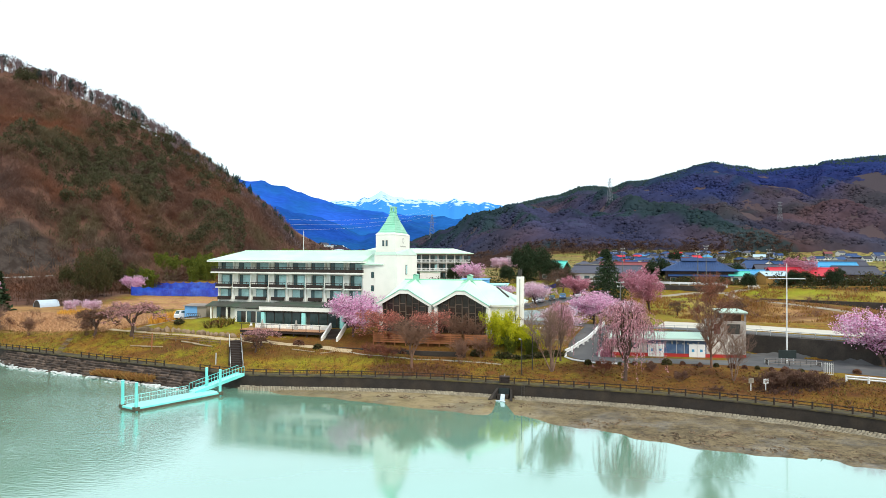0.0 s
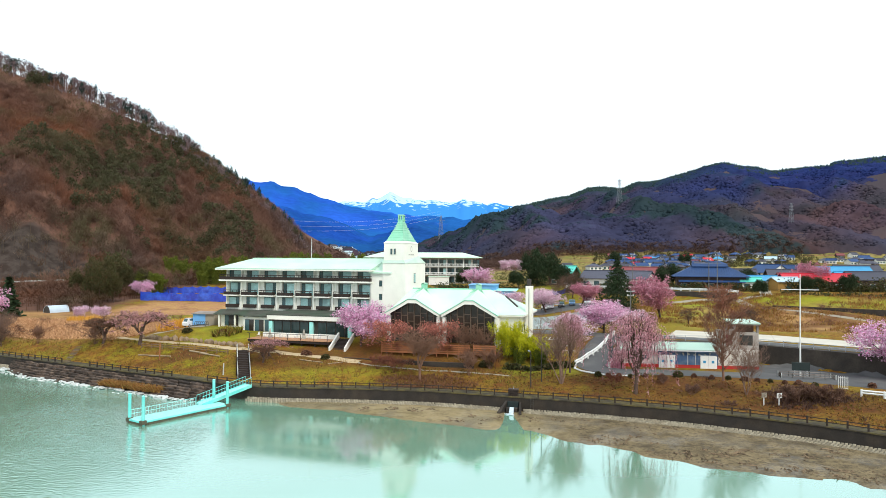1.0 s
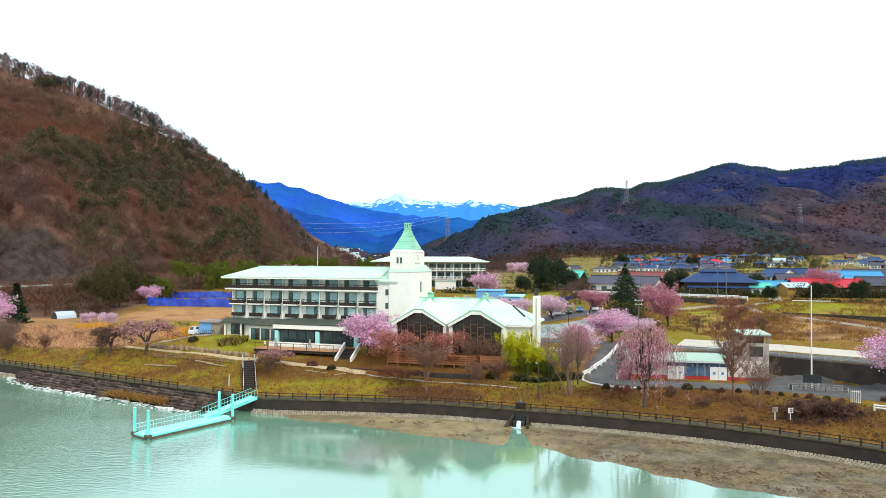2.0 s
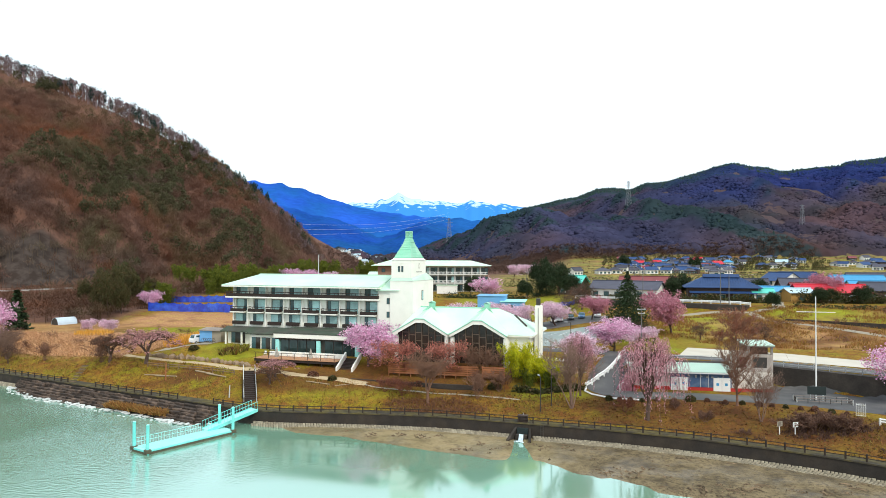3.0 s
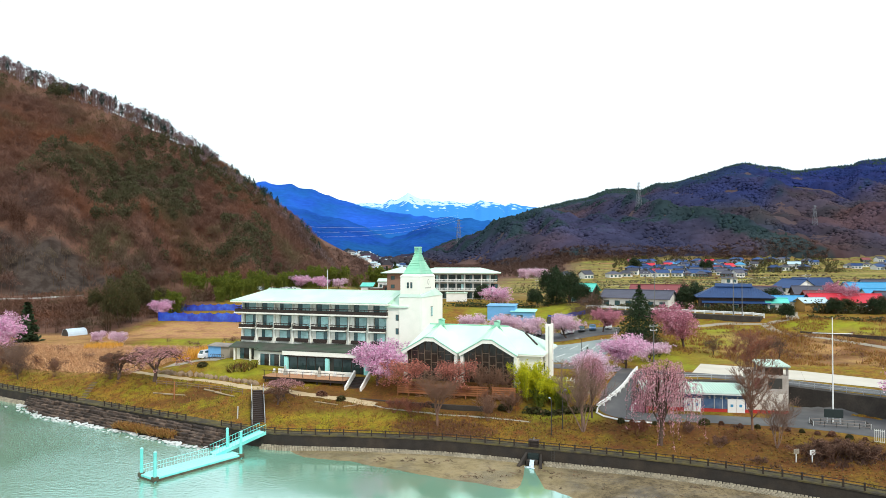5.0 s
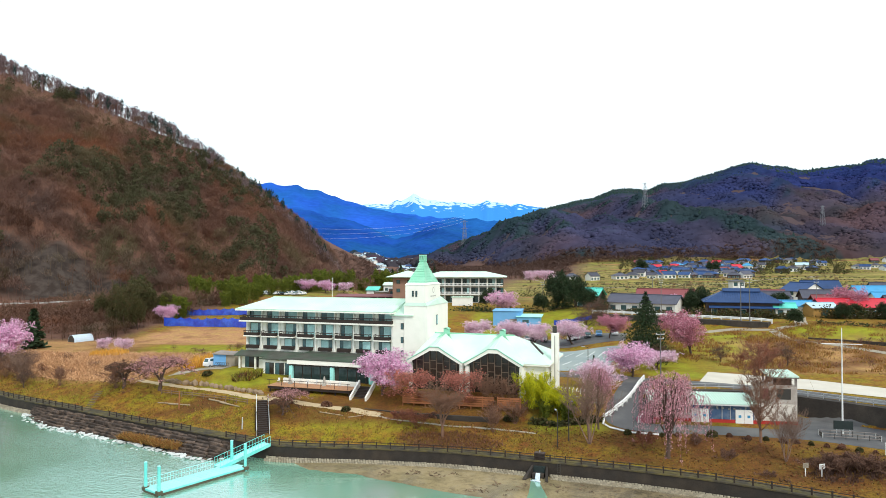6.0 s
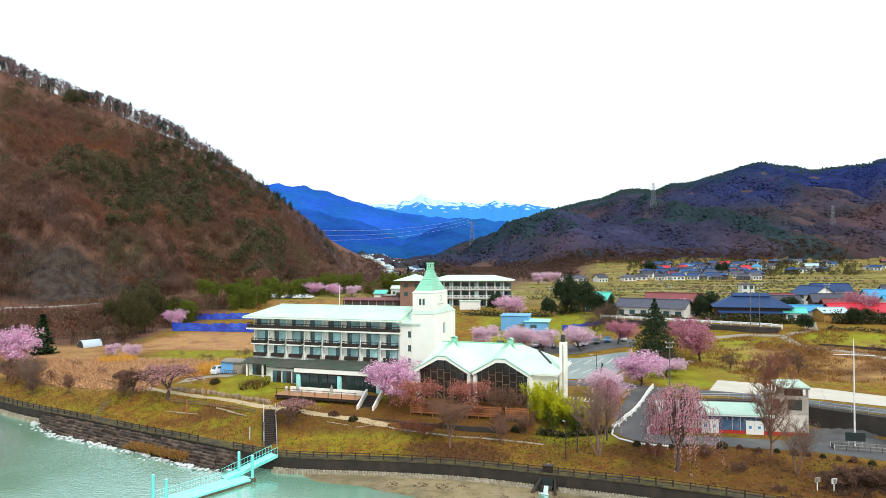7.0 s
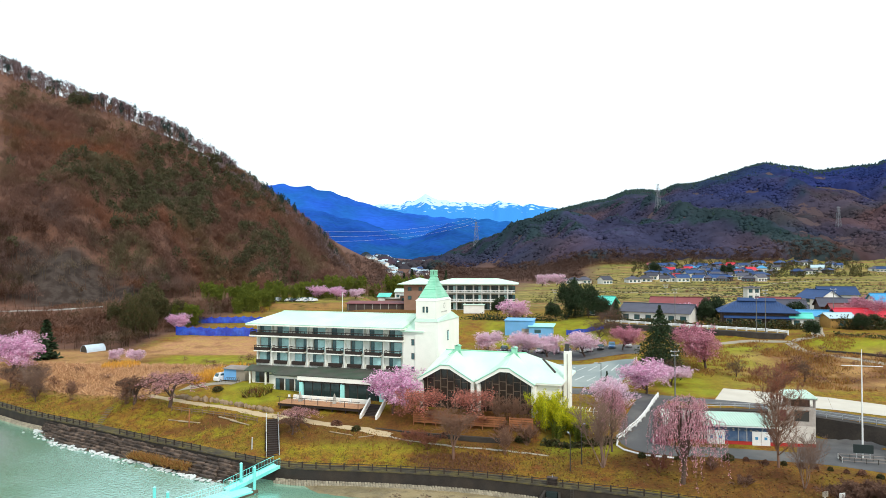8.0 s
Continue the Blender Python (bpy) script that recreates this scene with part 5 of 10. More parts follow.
patch("drive_west", ((-64, 142), (-50.5, 136.5), (-49.5, 141), (-64, 148)), PALEPAVE, 0.05, "pale concrete drive by the hotel", "yard")


patch("pavement_forecourt", ((44.2, 103.0), (66, 89.5), (71, 97.0), (49.8, 115.2)), ASPHALT, 0.055, "grey asphalt forecourt below the retaining wall", "yard")


def stall_lines():
    g = new("stall_lines")
    tagged(g, "white painted stall lines of the car park", "road marking", kind="structure")
    for row, (x, y) in enumerate(((13.5, 146.0), (15.5, 158.0))):
        for k in range(8):
            cx, cy = x + k * 2.35, y - k * 0.55
            a = radians(62)
            p, q = Vector((cx, cy, 0)), Vector((cx + math.cos(a) * 5.2, cy + math.sin(a) * 5.2, 0))
            w = Vector((math.sin(a), -math.cos(a), 0)) * 0.09
            bm = bmesh.new()
            poly(bm, [(v.x, v.y, gz(v.x, v.y) + 0.085) for v in (p - w, p + w, q + w, q - w)])
            part("line", bm, LINEWHITE, g)


stall_lines()


# dark timber fence along the promenade
def build_fence(x0, x1, off=0.22):
    pts = along(x0, x1, 2.05, off)
    f = thing("fence", pts[0][0], pts[0][1], 2.07, 0, "low dark brown two-rail fence along the promenade", "fence", "promenade fences")
    base = Vector((*pts[0], 0))
    bm = bmesh.new()
    box(bm, -0.085, 0.085, -0.085, 0.085, 0, 0.92, 0.02)
    me = bpy.data.meshes.new("post")
    bm.to_mesh(me)
    bm.free()
    me.materials.append(DARKBROWN)
    for i, p in enumerate(pts):
        o = new("post", me)
        o.parent = f
        o.matrix_basis = pose(p[0] - base.x, p[1] - base.y, -0.02)
        if i + 1 < len(pts):
            a, b = Vector((*p, 0)) - base, Vector((*pts[i + 1], 0)) - base
            for z in (0.42, 0.78):
                part("rail", rod(bmesh.new(), a + Vector((0, 0, z)), b + Vector((0, 0, z)), 0.05, 5), DARKBROWN, f)


build_fence(-150, -68.5)
build_fence(-62.5, -43.5)
build_fence(-37.2, 75)


# pale block apron at the foot of the wall
def build_apron():
    V, F = [], []
    rng = np.random.RandomState(4)
    for course, (off, z, w) in enumerate(((-0.42, 0.56, 0.28), (-0.72, 0.44, 0.28), (-1.02, 0.33, 0.28), (-1.32, 0.27, 0.28))):
        for seg in (((-29.5, 60), (-130, -76)) if course < 3 else ((10.5, 60),)):
            pts = along(seg[0] + 0.17 * (course % 2), seg[1], 0.40, off)
            for i in range(len(pts) - 1):
                p, q = np.array(pts[i]), np.array(pts[i + 1])
                if abs(p[0] - 8.74) < 1.5:
                    continue
                t = (q - p) / np.linalg.norm(q - p)
                nn = np.array([-t[1], t[0]]) * w * 0.5
                a, b = p + t * 0.04 + rng.normal(0, 0.02, 2), q - t * 0.04
                zz = z + rng.normal(0, 0.02)
                k = len(V)
                for e in (a - nn, b - nn, b + nn, a + nn):
                    V.append((*e, zz - 0.7))
                for e in (a - nn * 0.9, b - nn * 0.9, b + nn * 0.9, a + nn * 0.9):
                    V.append((*e, zz))
                F += [(k + 4, k + 5, k + 6, k + 7), (k, k + 1, k + 5, k + 4), (k + 1, k + 2, k + 6, k + 5), (k + 2, k + 3, k + 7, k + 6), (k + 3, k, k + 4, k + 7)]
    tagged(new("block_apron", array_mesh("block_apron", np.array(V), np.array(F), APRON)), "pale concrete block apron at the wall's foot", "apron", kind="stuff")


build_apron()


def stone_mesh(name, seed, mat, flat=0.6):
    """A rounded, broken stone about one metre across."""
    rng = random.Random(seed)
    bm = bmesh.new()
    bmesh.ops.create_icosphere(bm, subdivisions=1, radius=0.5)
    for v in bm.verts:
        v.co *= rng.uniform(0.78, 1.15)
        v.co.z *= flat
    me = bpy.data.meshes.new(name)
    bm.to_mesh(me)
    bm.free()
    me.materials.append(mat)
    return me


def block_mesh(name, seed, mat):
    """A roughly squared quarry block, one metre each way, with worn edges."""
    rng = random.Random(seed)
    bm = bmesh.new()
    bmesh.ops.create_cube(bm, size=1.0)
    bmesh.ops.bevel(bm, geom=bm.edges[:], offset=0.13, segments=1, affect="EDGES")
    for v in bm.verts:
        v.co.x += rng.uniform(-0.07, 0.07)
        v.co.y += rng.uniform(-0.07, 0.07)
        v.co.z += rng.uniform(-0.06, 0.06) - 0.12 * (v.co.x * rng.uniform(0.5, 1.0))
    me = bpy.data.meshes.new(name)
    bm.to_mesh(me)
    bm.free()
    me.materials.append(mat)
    return me


BLOCKS = [block_mesh("stone", k, ROCK) for k in range(9)]
PALESTONES = [stone_mesh("stone", 20 + k, PALEROCK, 0.5) for k in range(5)]


def build_groyne():
    """Courses of dark quarry blocks step down to the water, with washed pale stones along the foot."""
    g = thing("stone_groyne", -60, 110, 0, 0, "stepped bank of dark stones edged with pale washed rock", "stone bank")
    rng = random.Random(8)
    wide = lambda x: float(np.interp(x, (-83, -78, -74, -67, -61, -54, -48, -42, -38.5, -36, -35), (1.5, 4.6, 5.3, 5.0, 4.5, 4.6, 5.1, 5.3, 5.0, 3.0, 1.0)))
    steps = 7
    V, F = [], []
    xs = np.arange(-83, -34.9, 1.5)
    for r in range(steps + 1):
        for z in (1.72 - 1.9 * r / steps, 1.72 - 1.9 * (r + 1) / steps):
            V += [(x + 60, float(shore(x)) - 0.25 - wide(x) * r / steps - 110, z - 0.16) for x in xs]
    n = len(xs)
    for r in range(2 * steps + 1):
        F += [(r * n + i, r * n + i + 1, (r + 1) * n + i + 1, (r + 1) * n + i) for i in range(n - 1)]
    me = bpy.data.meshes.new("core")
    me.from_pydata(V, [], F)
    me.materials.append(ROCK)
    o = new("core", me)
    o.parent = g
    for r in range(steps):
        x = -82 + rng.uniform(0, 1)
        while x < -36:
            w = wide(x) / steps
            slope = math.degrees(math.atan((float(shore(x + 1)) - float(shore(x - 1))) / 2))
            length = rng.uniform(1.1, 3.6)
            cx = x + length * 0.45
            y = float(shore(cx)) - 0.3 - w * (r + 0.55) + rng.uniform(-0.10, 0.10)
            z = 1.78 - 1.9 * (r + 0.6) / steps + rng.uniform(-0.05, 0.07)
            gap = rng.random() < 0.06
            if not gap:
                o = new("stone", rng.choice(BLOCKS))
                o.parent = g
                o.matrix_basis = pose(cx + 60, y - 110, z - 0.16, rng.uniform(-5, 5), rng.uniform(-4, 4), slope + rng.uniform(-5, 5)) @ Matrix.Diagonal((length * 1.02, w * rng.uniform(0.60, 0.82), rng.uniform(0.42, 0.62), 1))
            x += length * (0.92 if not gap else 0.6)
    for row, off in enumerate((0.1, 0.6, 1.4)):
        x = -84.0 if row < 2 else -86
        while x < -35.5:
            s = rng.uniform(0.6, 1.5) if row < 1 else rng.uniform(0.25, 0.8)
            far = x < -76
            if rng.random() < (0.85, 0.45, 0.10)[row] + (0.3 if far else 0):
                y = float(shore(x)) - 0.3 - wide(max(x, -80)) - off + rng.uniform(-0.35, 0.35) + (rng.uniform(0.2, 3.0) if far else 0)
                o = new("stone", rng.choice(PALESTONES))
                o.parent = g
                o.matrix_basis = pose(x + 60, y - 110, 0.02 + 0.10 * (row == 0), rng.uniform(-8, 8), rng.uniform(-8, 8), rng.uniform(0, 360)) @ Matrix.Diagonal((s * 1.3, s * 0.85, s * 0.6, 1))
            x += s * 0.8


build_groyne()


def build_pier():
    a = math.degrees(math.atan2(10.7, 7.1))
    p = thing("floating_pier", -39.25, 83.85, 0.0, a, "aqua painted floating pier with four guide poles and railing", "pier")
    L, W = 13.2, 3.2
    part("pontoon", cuboid(0, L, -W / 2, W / 2, -0.4, 0.28, 0.05), RUST, p)
    part("deck_edge", cuboid(-0.04, L + 0.04, -W / 2 - 0.04, W / 2 + 0.04, 0.283, 0.50, 0.03), AQUA, p)
    for k in range(22):
        part("plank", cuboid(k * 0.6 + 0.02, k * 0.6 + 0.58, -W / 2 + 0.06, W / 2 - 0.06, 0.503, 0.54), AQUADECK, p)
    for x, y in ((0.25, -W / 2 + 0.1), (0.25, W / 2 - 0.1), (L - 0.2, -W / 2 + 0.1), (L - 0.2, W / 2 - 0.1)):
        g = part("guide_pole", rod(bmesh.new(), (x, y, -1.5), (x, y, 3.65), 0.20, 10), AQUA, p)
        part("pole_cap", rod(bmesh.new(), (x, y, 3.65), (x, y, 3.75), 0.22, 10, 0.08), AQUADECK, g)
        part("pole_collar", cuboid(x - 0.34, x + 0.34, y - 0.34, y + 0.34, 0.15, 0.62, 0.03), RUST, g)
    rail = bmesh.new()
    rod(rail, (0.5, W / 2 - 0.08, 1.55), (L - 3.2, W / 2 - 0.08, 1.55), 0.035, 6)
    rod(rail, (0.5, W / 2 - 0.08, 1.05), (L - 3.2, W / 2 - 0.08, 1.05), 0.03, 6)
    part("rail", rail, AQUADECK, p)
    for k in range(25):
        x = 0.5 + k * 0.395
        part("baluster", rod(bmesh.new(), (x, W / 2 - 0.08, 0.5), (x, W / 2 - 0.08, 1.55), 0.02, 4), AQUADECK, p)
    for k in range(9):
        part("tyre_fender", cuboid(0.9 + k * 1.45, 1.15 + k * 1.45, -W / 2 - 0.09, -W / 2 - 0.042, -0.05, 0.3, 0.02), RUST, p)
    # gangway up to the quay
    q = thing("gangway", -34.6, 93.6, 0.6, math.degrees(math.atan2(6.1, 4.8)), "aqua steel gangway with railings from quay to pier", "gangway")
    n, rise = 8.0, 1.62
    part("walkway", slab(bmesh.new(), ((0, -0.75, 0.02), (n, -0.75, rise), (n, 0.75, rise), (0, 0.75, 0.02)), 0.12), AQUADECK, q)
    for s in (-0.78, 0.78):
        bm = bmesh.new()
        slab(bm, ((0, s - 0.05, 0.12), (n, s - 0.05, rise + 0.1), (n, s + 0.05, rise + 0.1), (0, s + 0.05, 0.12)), 0.45)
        part("side_beam", bm, AQUA, q)
        part("hand_rail", rod(bmesh.new(), (0, s, 1.1), (n, s, rise + 1.1), 0.035, 6), AQUA, q)
        for k in range(17):
            x = k * n / 16
            part("baluster", rod(bmesh.new(), (x, s, rise * k / 16), (x, s, rise * k / 16 + 1.1), 0.022, 4), AQUA, q)


build_pier()


def build_outlet():
    o = thing("culvert_outlet", 8.74, 91.75, 0, -18, "concrete culvert outlet pouring white water onto the flats", "culvert")
    # solid dark block in place of the shade inside the culvert
    part("mouth", cuboid(-0.75, 0.75, 0.9, 1.9, 0.1, 1.45), BLACKBOARD, o)
    part("wing_wall", slab(bmesh.new(), ((-1.1, 1.3, 1.5), (-0.8, 1.3, 1.5), (-1.3, -1.2, 0.35), (-1.7, -1.2, 0.35)), 1.4), QUAY, o)
    part("wing_wall", slab(bmesh.new(), ((0.8, 1.3, 1.5), (1.1, 1.3, 1.5), (1.7, -1.2, 0.35), (1.3, -1.2, 0.35)), 1.4), QUAY, o)
    part("sill", cuboid(-0.8, 0.8, 0.2, 1.2, -0.2, 0.75, 0.03), QUAY, o)
    bm = bmesh.new()
    rng = random.Random(3)
    for k in range(14):
        x = -0.26 + k * 0.038
        slab(bm, ((x, 0.22, 0.86 + rng.uniform(-0.02, 0.04)), (x + 0.09, 0.22, 0.86), (x + 0.1 + rng.uniform(-0.03, 0.03), -0.15 - rng.random() * 0.2, 0.08), (x - 0.02, -0.2 - rng.random() * 0.2, 0.08)), 0.07)
    for k in range(26):
        a = rng.uniform(0, 6.28)
        r = rng.uniform(0, 0.75)
        m = pose(math.cos(a) * r, -0.5 + math.sin(a) * r * 0.6, 0.06) @ Matrix.Diagonal((0.28, 0.2, 0.12, 1))
        bmesh.ops.create_icosphere(bm, subdivisions=1, radius=0.6, matrix=m)
    part("foam", bm, surface("falling_water", (0.56, 0.66, 0.72), 0.3, 0.3, 3.0, 14), o, "white falling water")


build_outlet()


def build_bank_stairs():
    s = thing("bank_stairway", -31.7, 104.4, 2.0, 18.5, "dark timber stairway up the bank with pale handrails", "stairway")
    n = 17
    rise, run = 3.3 / n, 11.2 / n
    for k in range(n):
        part("tread", cuboid(-0.8, 0.8, k * run, (k + 1) * run, k * rise - 0.25, (k + 1) * rise + 0.03, 0.01), DARKBROWN, s)
    for x in (-0.95, 0.95):
        part("stringer", slab(bmesh.new(), ((x - 0.1, 0, 0.35), (x + 0.1, 0, 0.35), (x + 0.1, n * run, 3.65), (x - 0.1, n * run, 3.65)), 0.5), DARKBROWN, s)
        part("hand_rail", rod(bmesh.new(), (x, -0.2, 1.0), (x, n * run, 4.35), 0.055, 6), PALEROCK, s, "pale handrail")
        for k in range(5):
            y = k * n * run / 4
            part("rail_post", rod(bmesh.new(), (x, y, y * 0.295), (x, y, y * 0.295 + 1.05), 0.05, 6), PALEROCK, s)
    t = thing("log_steps", -69.2, 121.2, 2.1, 12, "rustic log steps in the grass bank", "steps")
    for k in range(12):
        part("log", rod(bmesh.new(), (-0.55, k * 0.62, k * 0.17), (0.55, k * 0.62, k * 0.17), 0.075, 6), MULLION, t)


build_bank_stairs()


def scatter_boulders():
    rng = random.Random(5)
    line = [(-61, 133.3), (-54, 129.8), (-47, 126.6), (-41, 123.2), (-37, 120.6)]
    for i in range(24):
        u = i / 23 * 4
        k = min(int(u), 3)
        x = line[k][0] + (line[k + 1][0] - line[k][0]) * (u - k) + rng.uniform(-0.2, 0.2)
        y = line[k][1] + (line[k + 1][1] - line[k][1]) * (u - k) + rng.uniform(-0.2, 0.2)
        s = rng.uniform(1.0, 1.6)
        o = new("boulder", BOULDERS[i % 4])
        o.matrix_basis = pose(x, y, gz(x, y) + 0.18 * s, 0, 0, rng.uniform(0, 360)) @ Matrix.Diagonal((s, s * 0.85, s * 1.15, 1))
        tagged(o, "grey brown garden boulder beside the sandy path", "boulder", "row of boulders")


BOULDERS = [stone_mesh("boulder", 50 + k, surface("garden_stone", (0.26, 0.185, 0.12), 0.9, 0.3, 0.8, 6, 0.03), 0.8) for k in range(4)]
scatter_boulders()


# ---- right bank: club house, retaining walls, mast ----
def retaining(name, pts, z0, z1, thick, mat, label):
    bm = bmesh.new()
    n = len(pts)
    P = np.array(pts, float)
    t = np.gradient(P, axis=0)
    t /= np.linalg.norm(t, axis=1)[:, None]
    nrm = np.stack([-t[:, 1], t[:, 0]], -1) * thick
    rows = [[bm.verts.new((*q, z)) for q in line] for line, z in ((P, z0), (P, z1), (P + nrm, z1), (P + nrm, z0))]
    for a, b in zip(rows, rows[1:]):
        for i in range(n - 1):
            bm.faces.new((a[i], a[i + 1], b[i + 1], b[i]))
    for e in (0, n - 1):
        bm.faces.new([r[e] for r in (rows if e == 0 else rows[::-1])])
    ob = link_bm(name, bm, mat)
    return tagged(ob, label, "retaining wall", kind="structure")


def guard_fence(name, pts, height, mat, label, post=1.8, rails=(0.55, 0.95), r=0.04):
    f = thing(name, pts[0][0], pts[0][1], 0, 0, label, "guard rail", "guard rails")
    P = np.array(pts, float)
    s = np.concatenate([[0], np.cumsum(np.linalg.norm(np.diff(P, axis=0), axis=1))])
    u = np.linspace(0, s[-1], max(2, int(s[-1] / post)))
    q = [(float(np.interp(v, s, P[:, 0])), float(np.interp(v, s, P[:, 1]))) for v in u]
    b0 = pts[0]
    z = [gz(*p) for p in q]
    for i, p in enumerate(q):
        x, y = p[0] - b0[0], p[1] - b0[1]
        part("post", rod(bmesh.new(), (x, y, z[i] - 0.1), (x, y, z[i] + height), r * 1.2, 5), mat, f)
        if i + 1 < len(q):
            x2, y2 = q[i + 1][0] - b0[0], q[i + 1][1] - b0[1]
            for h in rails:
                bm = bmesh.new()
                rod(bm, (x, y, z[i] + h * height), (x2, y2, z[i + 1] + h * height), r, 5)
                part("rail", bm, mat, f)
    return f


def step_line(x0, x1, off):
    xs = np.linspace(x0, x1, 14)
    return [(float(x), float(bank_line(x) + np.interp(x, (29.5, 35, 48, 60, 75, 120), (30, 33, 43, 45, 47, 60)) + off)) for x in xs]


YARDWALL = surface("dark_streaked_retaining_wall", (0.044, 0.037, 0.032), 0.9, 0.35, 0.6, 5, tint=(0.078, 0.062, 0.050), tint_scale=0.4)
retaining("retaining_wall_yard", step_line(30, 100, -0.15), 3.2, 7.0, 1.6, YARDWALL, "dark streaked concrete retaining wall behind the yard")
guard_fence("yard_guard_rail", step_line(30, 95, 1.35), 1.0, STEEL, "thin grey metal guard rail on the retaining wall", 2.2)
retaining("retaining_wall_village", [(35, 214.6), (42, 209.6), (54, 201.0), (65, 193.1), (76, 185.2)], 8.0, 12.35, 2.6, YARDWALL, "dark retaining wall below the village road")
guard_fence("village_guard_rail", [(36, 217.8), (43, 212.8), (55, 204.2), (66, 196.2), (78, 187.6)], 1.1, RAILWHITE, "white roadside guard rail above the wall", 2.4, (0.5, 0.8), 0.16)
guard_fence("ramp_guard_rail", [(31.0, 128.5), (28.5, 122), (24.0, 114.0), (20.4, 109.2)], 1.0, RAILWHITE, "white guard rail on the outer side of the ramp", 2.0, (0.5, 0.85), 0.15)
guard_fence("ramp_guard_rail", [(30.0, 117.0), (27.6, 112.0), (25.6, 108.2)], 1.0, RAILWHITE, "white guard rail on the inner side of the ramp", 2.0, (0.5, 0.85), 0.15)
guard_fence("road_guard_rail", [(53.2, 87.2), (58, 83.5), (70, 72)], 0.9, RAILWHITE, "white roadside guard rail at the yard's end", 2.2, (0.5, 0.85), 0.12)


def kerb():
    pts = [(20.4, 109.0), (19.9, 107.0), (20.6, 104.8), (23.0, 102.6), (27.0, 101.4)]
    k = new("kerb_ramp")
    tagged(k, "white painted kerb along the bend of the ramp", "kerb", kind="structure")
    for a, b in zip(pts, pts[1:]):
        za, zb = gz(*a), gz(*b)
        part("kerb_stone", rod(bmesh.new(), (*a, za + 0.1), (*b, zb + 0.1), 0.16, 4), RAILWHITE, k)


kerb()


ROOFRIB = surface("pale_roof_rib", (0.66, 0.78, 0.70), 0.5, 0.12, 0.5, 5)


def build_club():
    c = thing("boat_club_house", 25.4, 110.6, 3.72, -7.5, "low streaked concrete boat house with a green ribbed roof", "boat house")
    L, dep, h, X0 = 18.3, 7.6, 2.95, 2.7
    part("plinth", cuboid(X0, L - 0.03, 0.0, dep, -0.4, 0.62), REDBASE, c, "red painted plinth")
    part("wall", cuboid(X0 + 0.02, L - 0.03, 0.03, dep, 0.62, h), surface("pale_streaked_wall", (0.60, 0.55, 0.52), 0.9, 0.2, 0.5, 5, tint=(0.26, 0.22, 0.20), tint_scale=0.6), c)
    part("painted_front", cuboid(8.4, 17.6, -0.04, 0.027, 0.62, h - 0.1), BLUEPAINT, c, "dark blue painted front")
    # ribbed roof, falling to the front
    bm = bmesh.new()
    n = 60
    for k in range(n):
        w = L - X0 + 0.4
        x0, x1 = X0 - 0.4 + k * w / n, X0 - 0.4 + (k + 0.5) * w / n
        x2 = X0 - 0.4 + (k + 1) * w / n
        for xa, xb, za, zb in ((x0, x1, 0.0, 0.12), (x1, x2, 0.12, 0.0)):
            poly(bm, ((xa, -0.7, h + 0.03 + za), (xb, -0.7, h + 0.03 + zb), (xb, dep, h + 0.32 + zb), (xa, dep, h + 0.32 + za)))
    part("roof", bm, surface("green_ribbed_sheet", (0.46, 0.70, 0.58), 0.5, 0.15, 0.4, 4, tint=(0.64, 0.74, 0.68), tint_scale=0.3), c, "pale green ribbed sheet roof")
    for k in range(40):
        x = X0 - 0.36 + k * (L - X0 + 0.2) / 39
        part("rib", slab(bmesh.new(), ((x, -0.74, h + 0.20), (x + 0.13, -0.74, h + 0.20), (x + 0.13, dep, h + 0.49), (x, dep, h + 0.49)), 0.12), ROOFRIB, c)
    part("roof_edge", cuboid(X0 - 0.4, L, -0.68, -0.6, h - 0.14, h + 0.02), RAILWHITE, c)
    for x in (8.5, 14.9):
        for s in (0, 1):
            d = part("door", cuboid(x + s * 1.28, x + s * 1.28 + 1.24, -0.14, -0.045, -0.05, 2.15, 0.015), RAILWHITE, c, "white sheet metal door")
            part("emblem", cuboid(x + s * 1.28 + 0.42, x + s * 1.28 + 0.82, -0.16, -0.142, 0.95, 1.35), CYANROOF, d)
    rng = random.Random(2)
    for k in range(9):
        x = 9.2 + k * 0.88
        for q in range(3):
            xx, zz = x + rng.uniform(0, 0.35), 2.05 + rng.uniform(0, 0.35)
            part("stroke", cuboid(xx, xx + rng.uniform(0.12, 0.3), -0.06, -0.042, zz, zz + rng.uniform(0.06, 0.22)), CONCRETE, c, "pale painted stroke too worn to read")
    for x in (3.3, 5.5):
        w = part("window", cuboid(x, x + 1.5, -0.05, 0.028, 1.3, 2.2), DARKFRAME, c)
        part("pane", cuboid(x + 0.07, x + 1.43, -0.075, -0.052, 1.37, 2.13), GLASS, w)
    for x in (7.6, 12.9, 14.1):
        part("downpipe", cuboid(x, x + 0.12, -0.1, -0.043, 0.62, h - 0.1), STEEL, c)
    # two-storey look-out block at its end
    b = thing("lookout_block", 43.7, 108.3, 3.72, -7.5, "two-storey concrete look-out block with open top and green roof", "building")
    w, d2 = 5.3, 5.2
    part("plinth", cuboid(0, w, 0, d2, -0.4, 0.6), REDBASE, b, "red painted plinth")
    pale = surface("pale_panel", (0.66, 0.61, 0.55), 0.85, 0.12, 0.5, 5, tint=(0.48, 0.43, 0.38), tint_scale=0.5)
    part("lower_wall", cuboid(0.02, w - 0.02, 0.02, d2, 0.6, 3.2), pale, b)
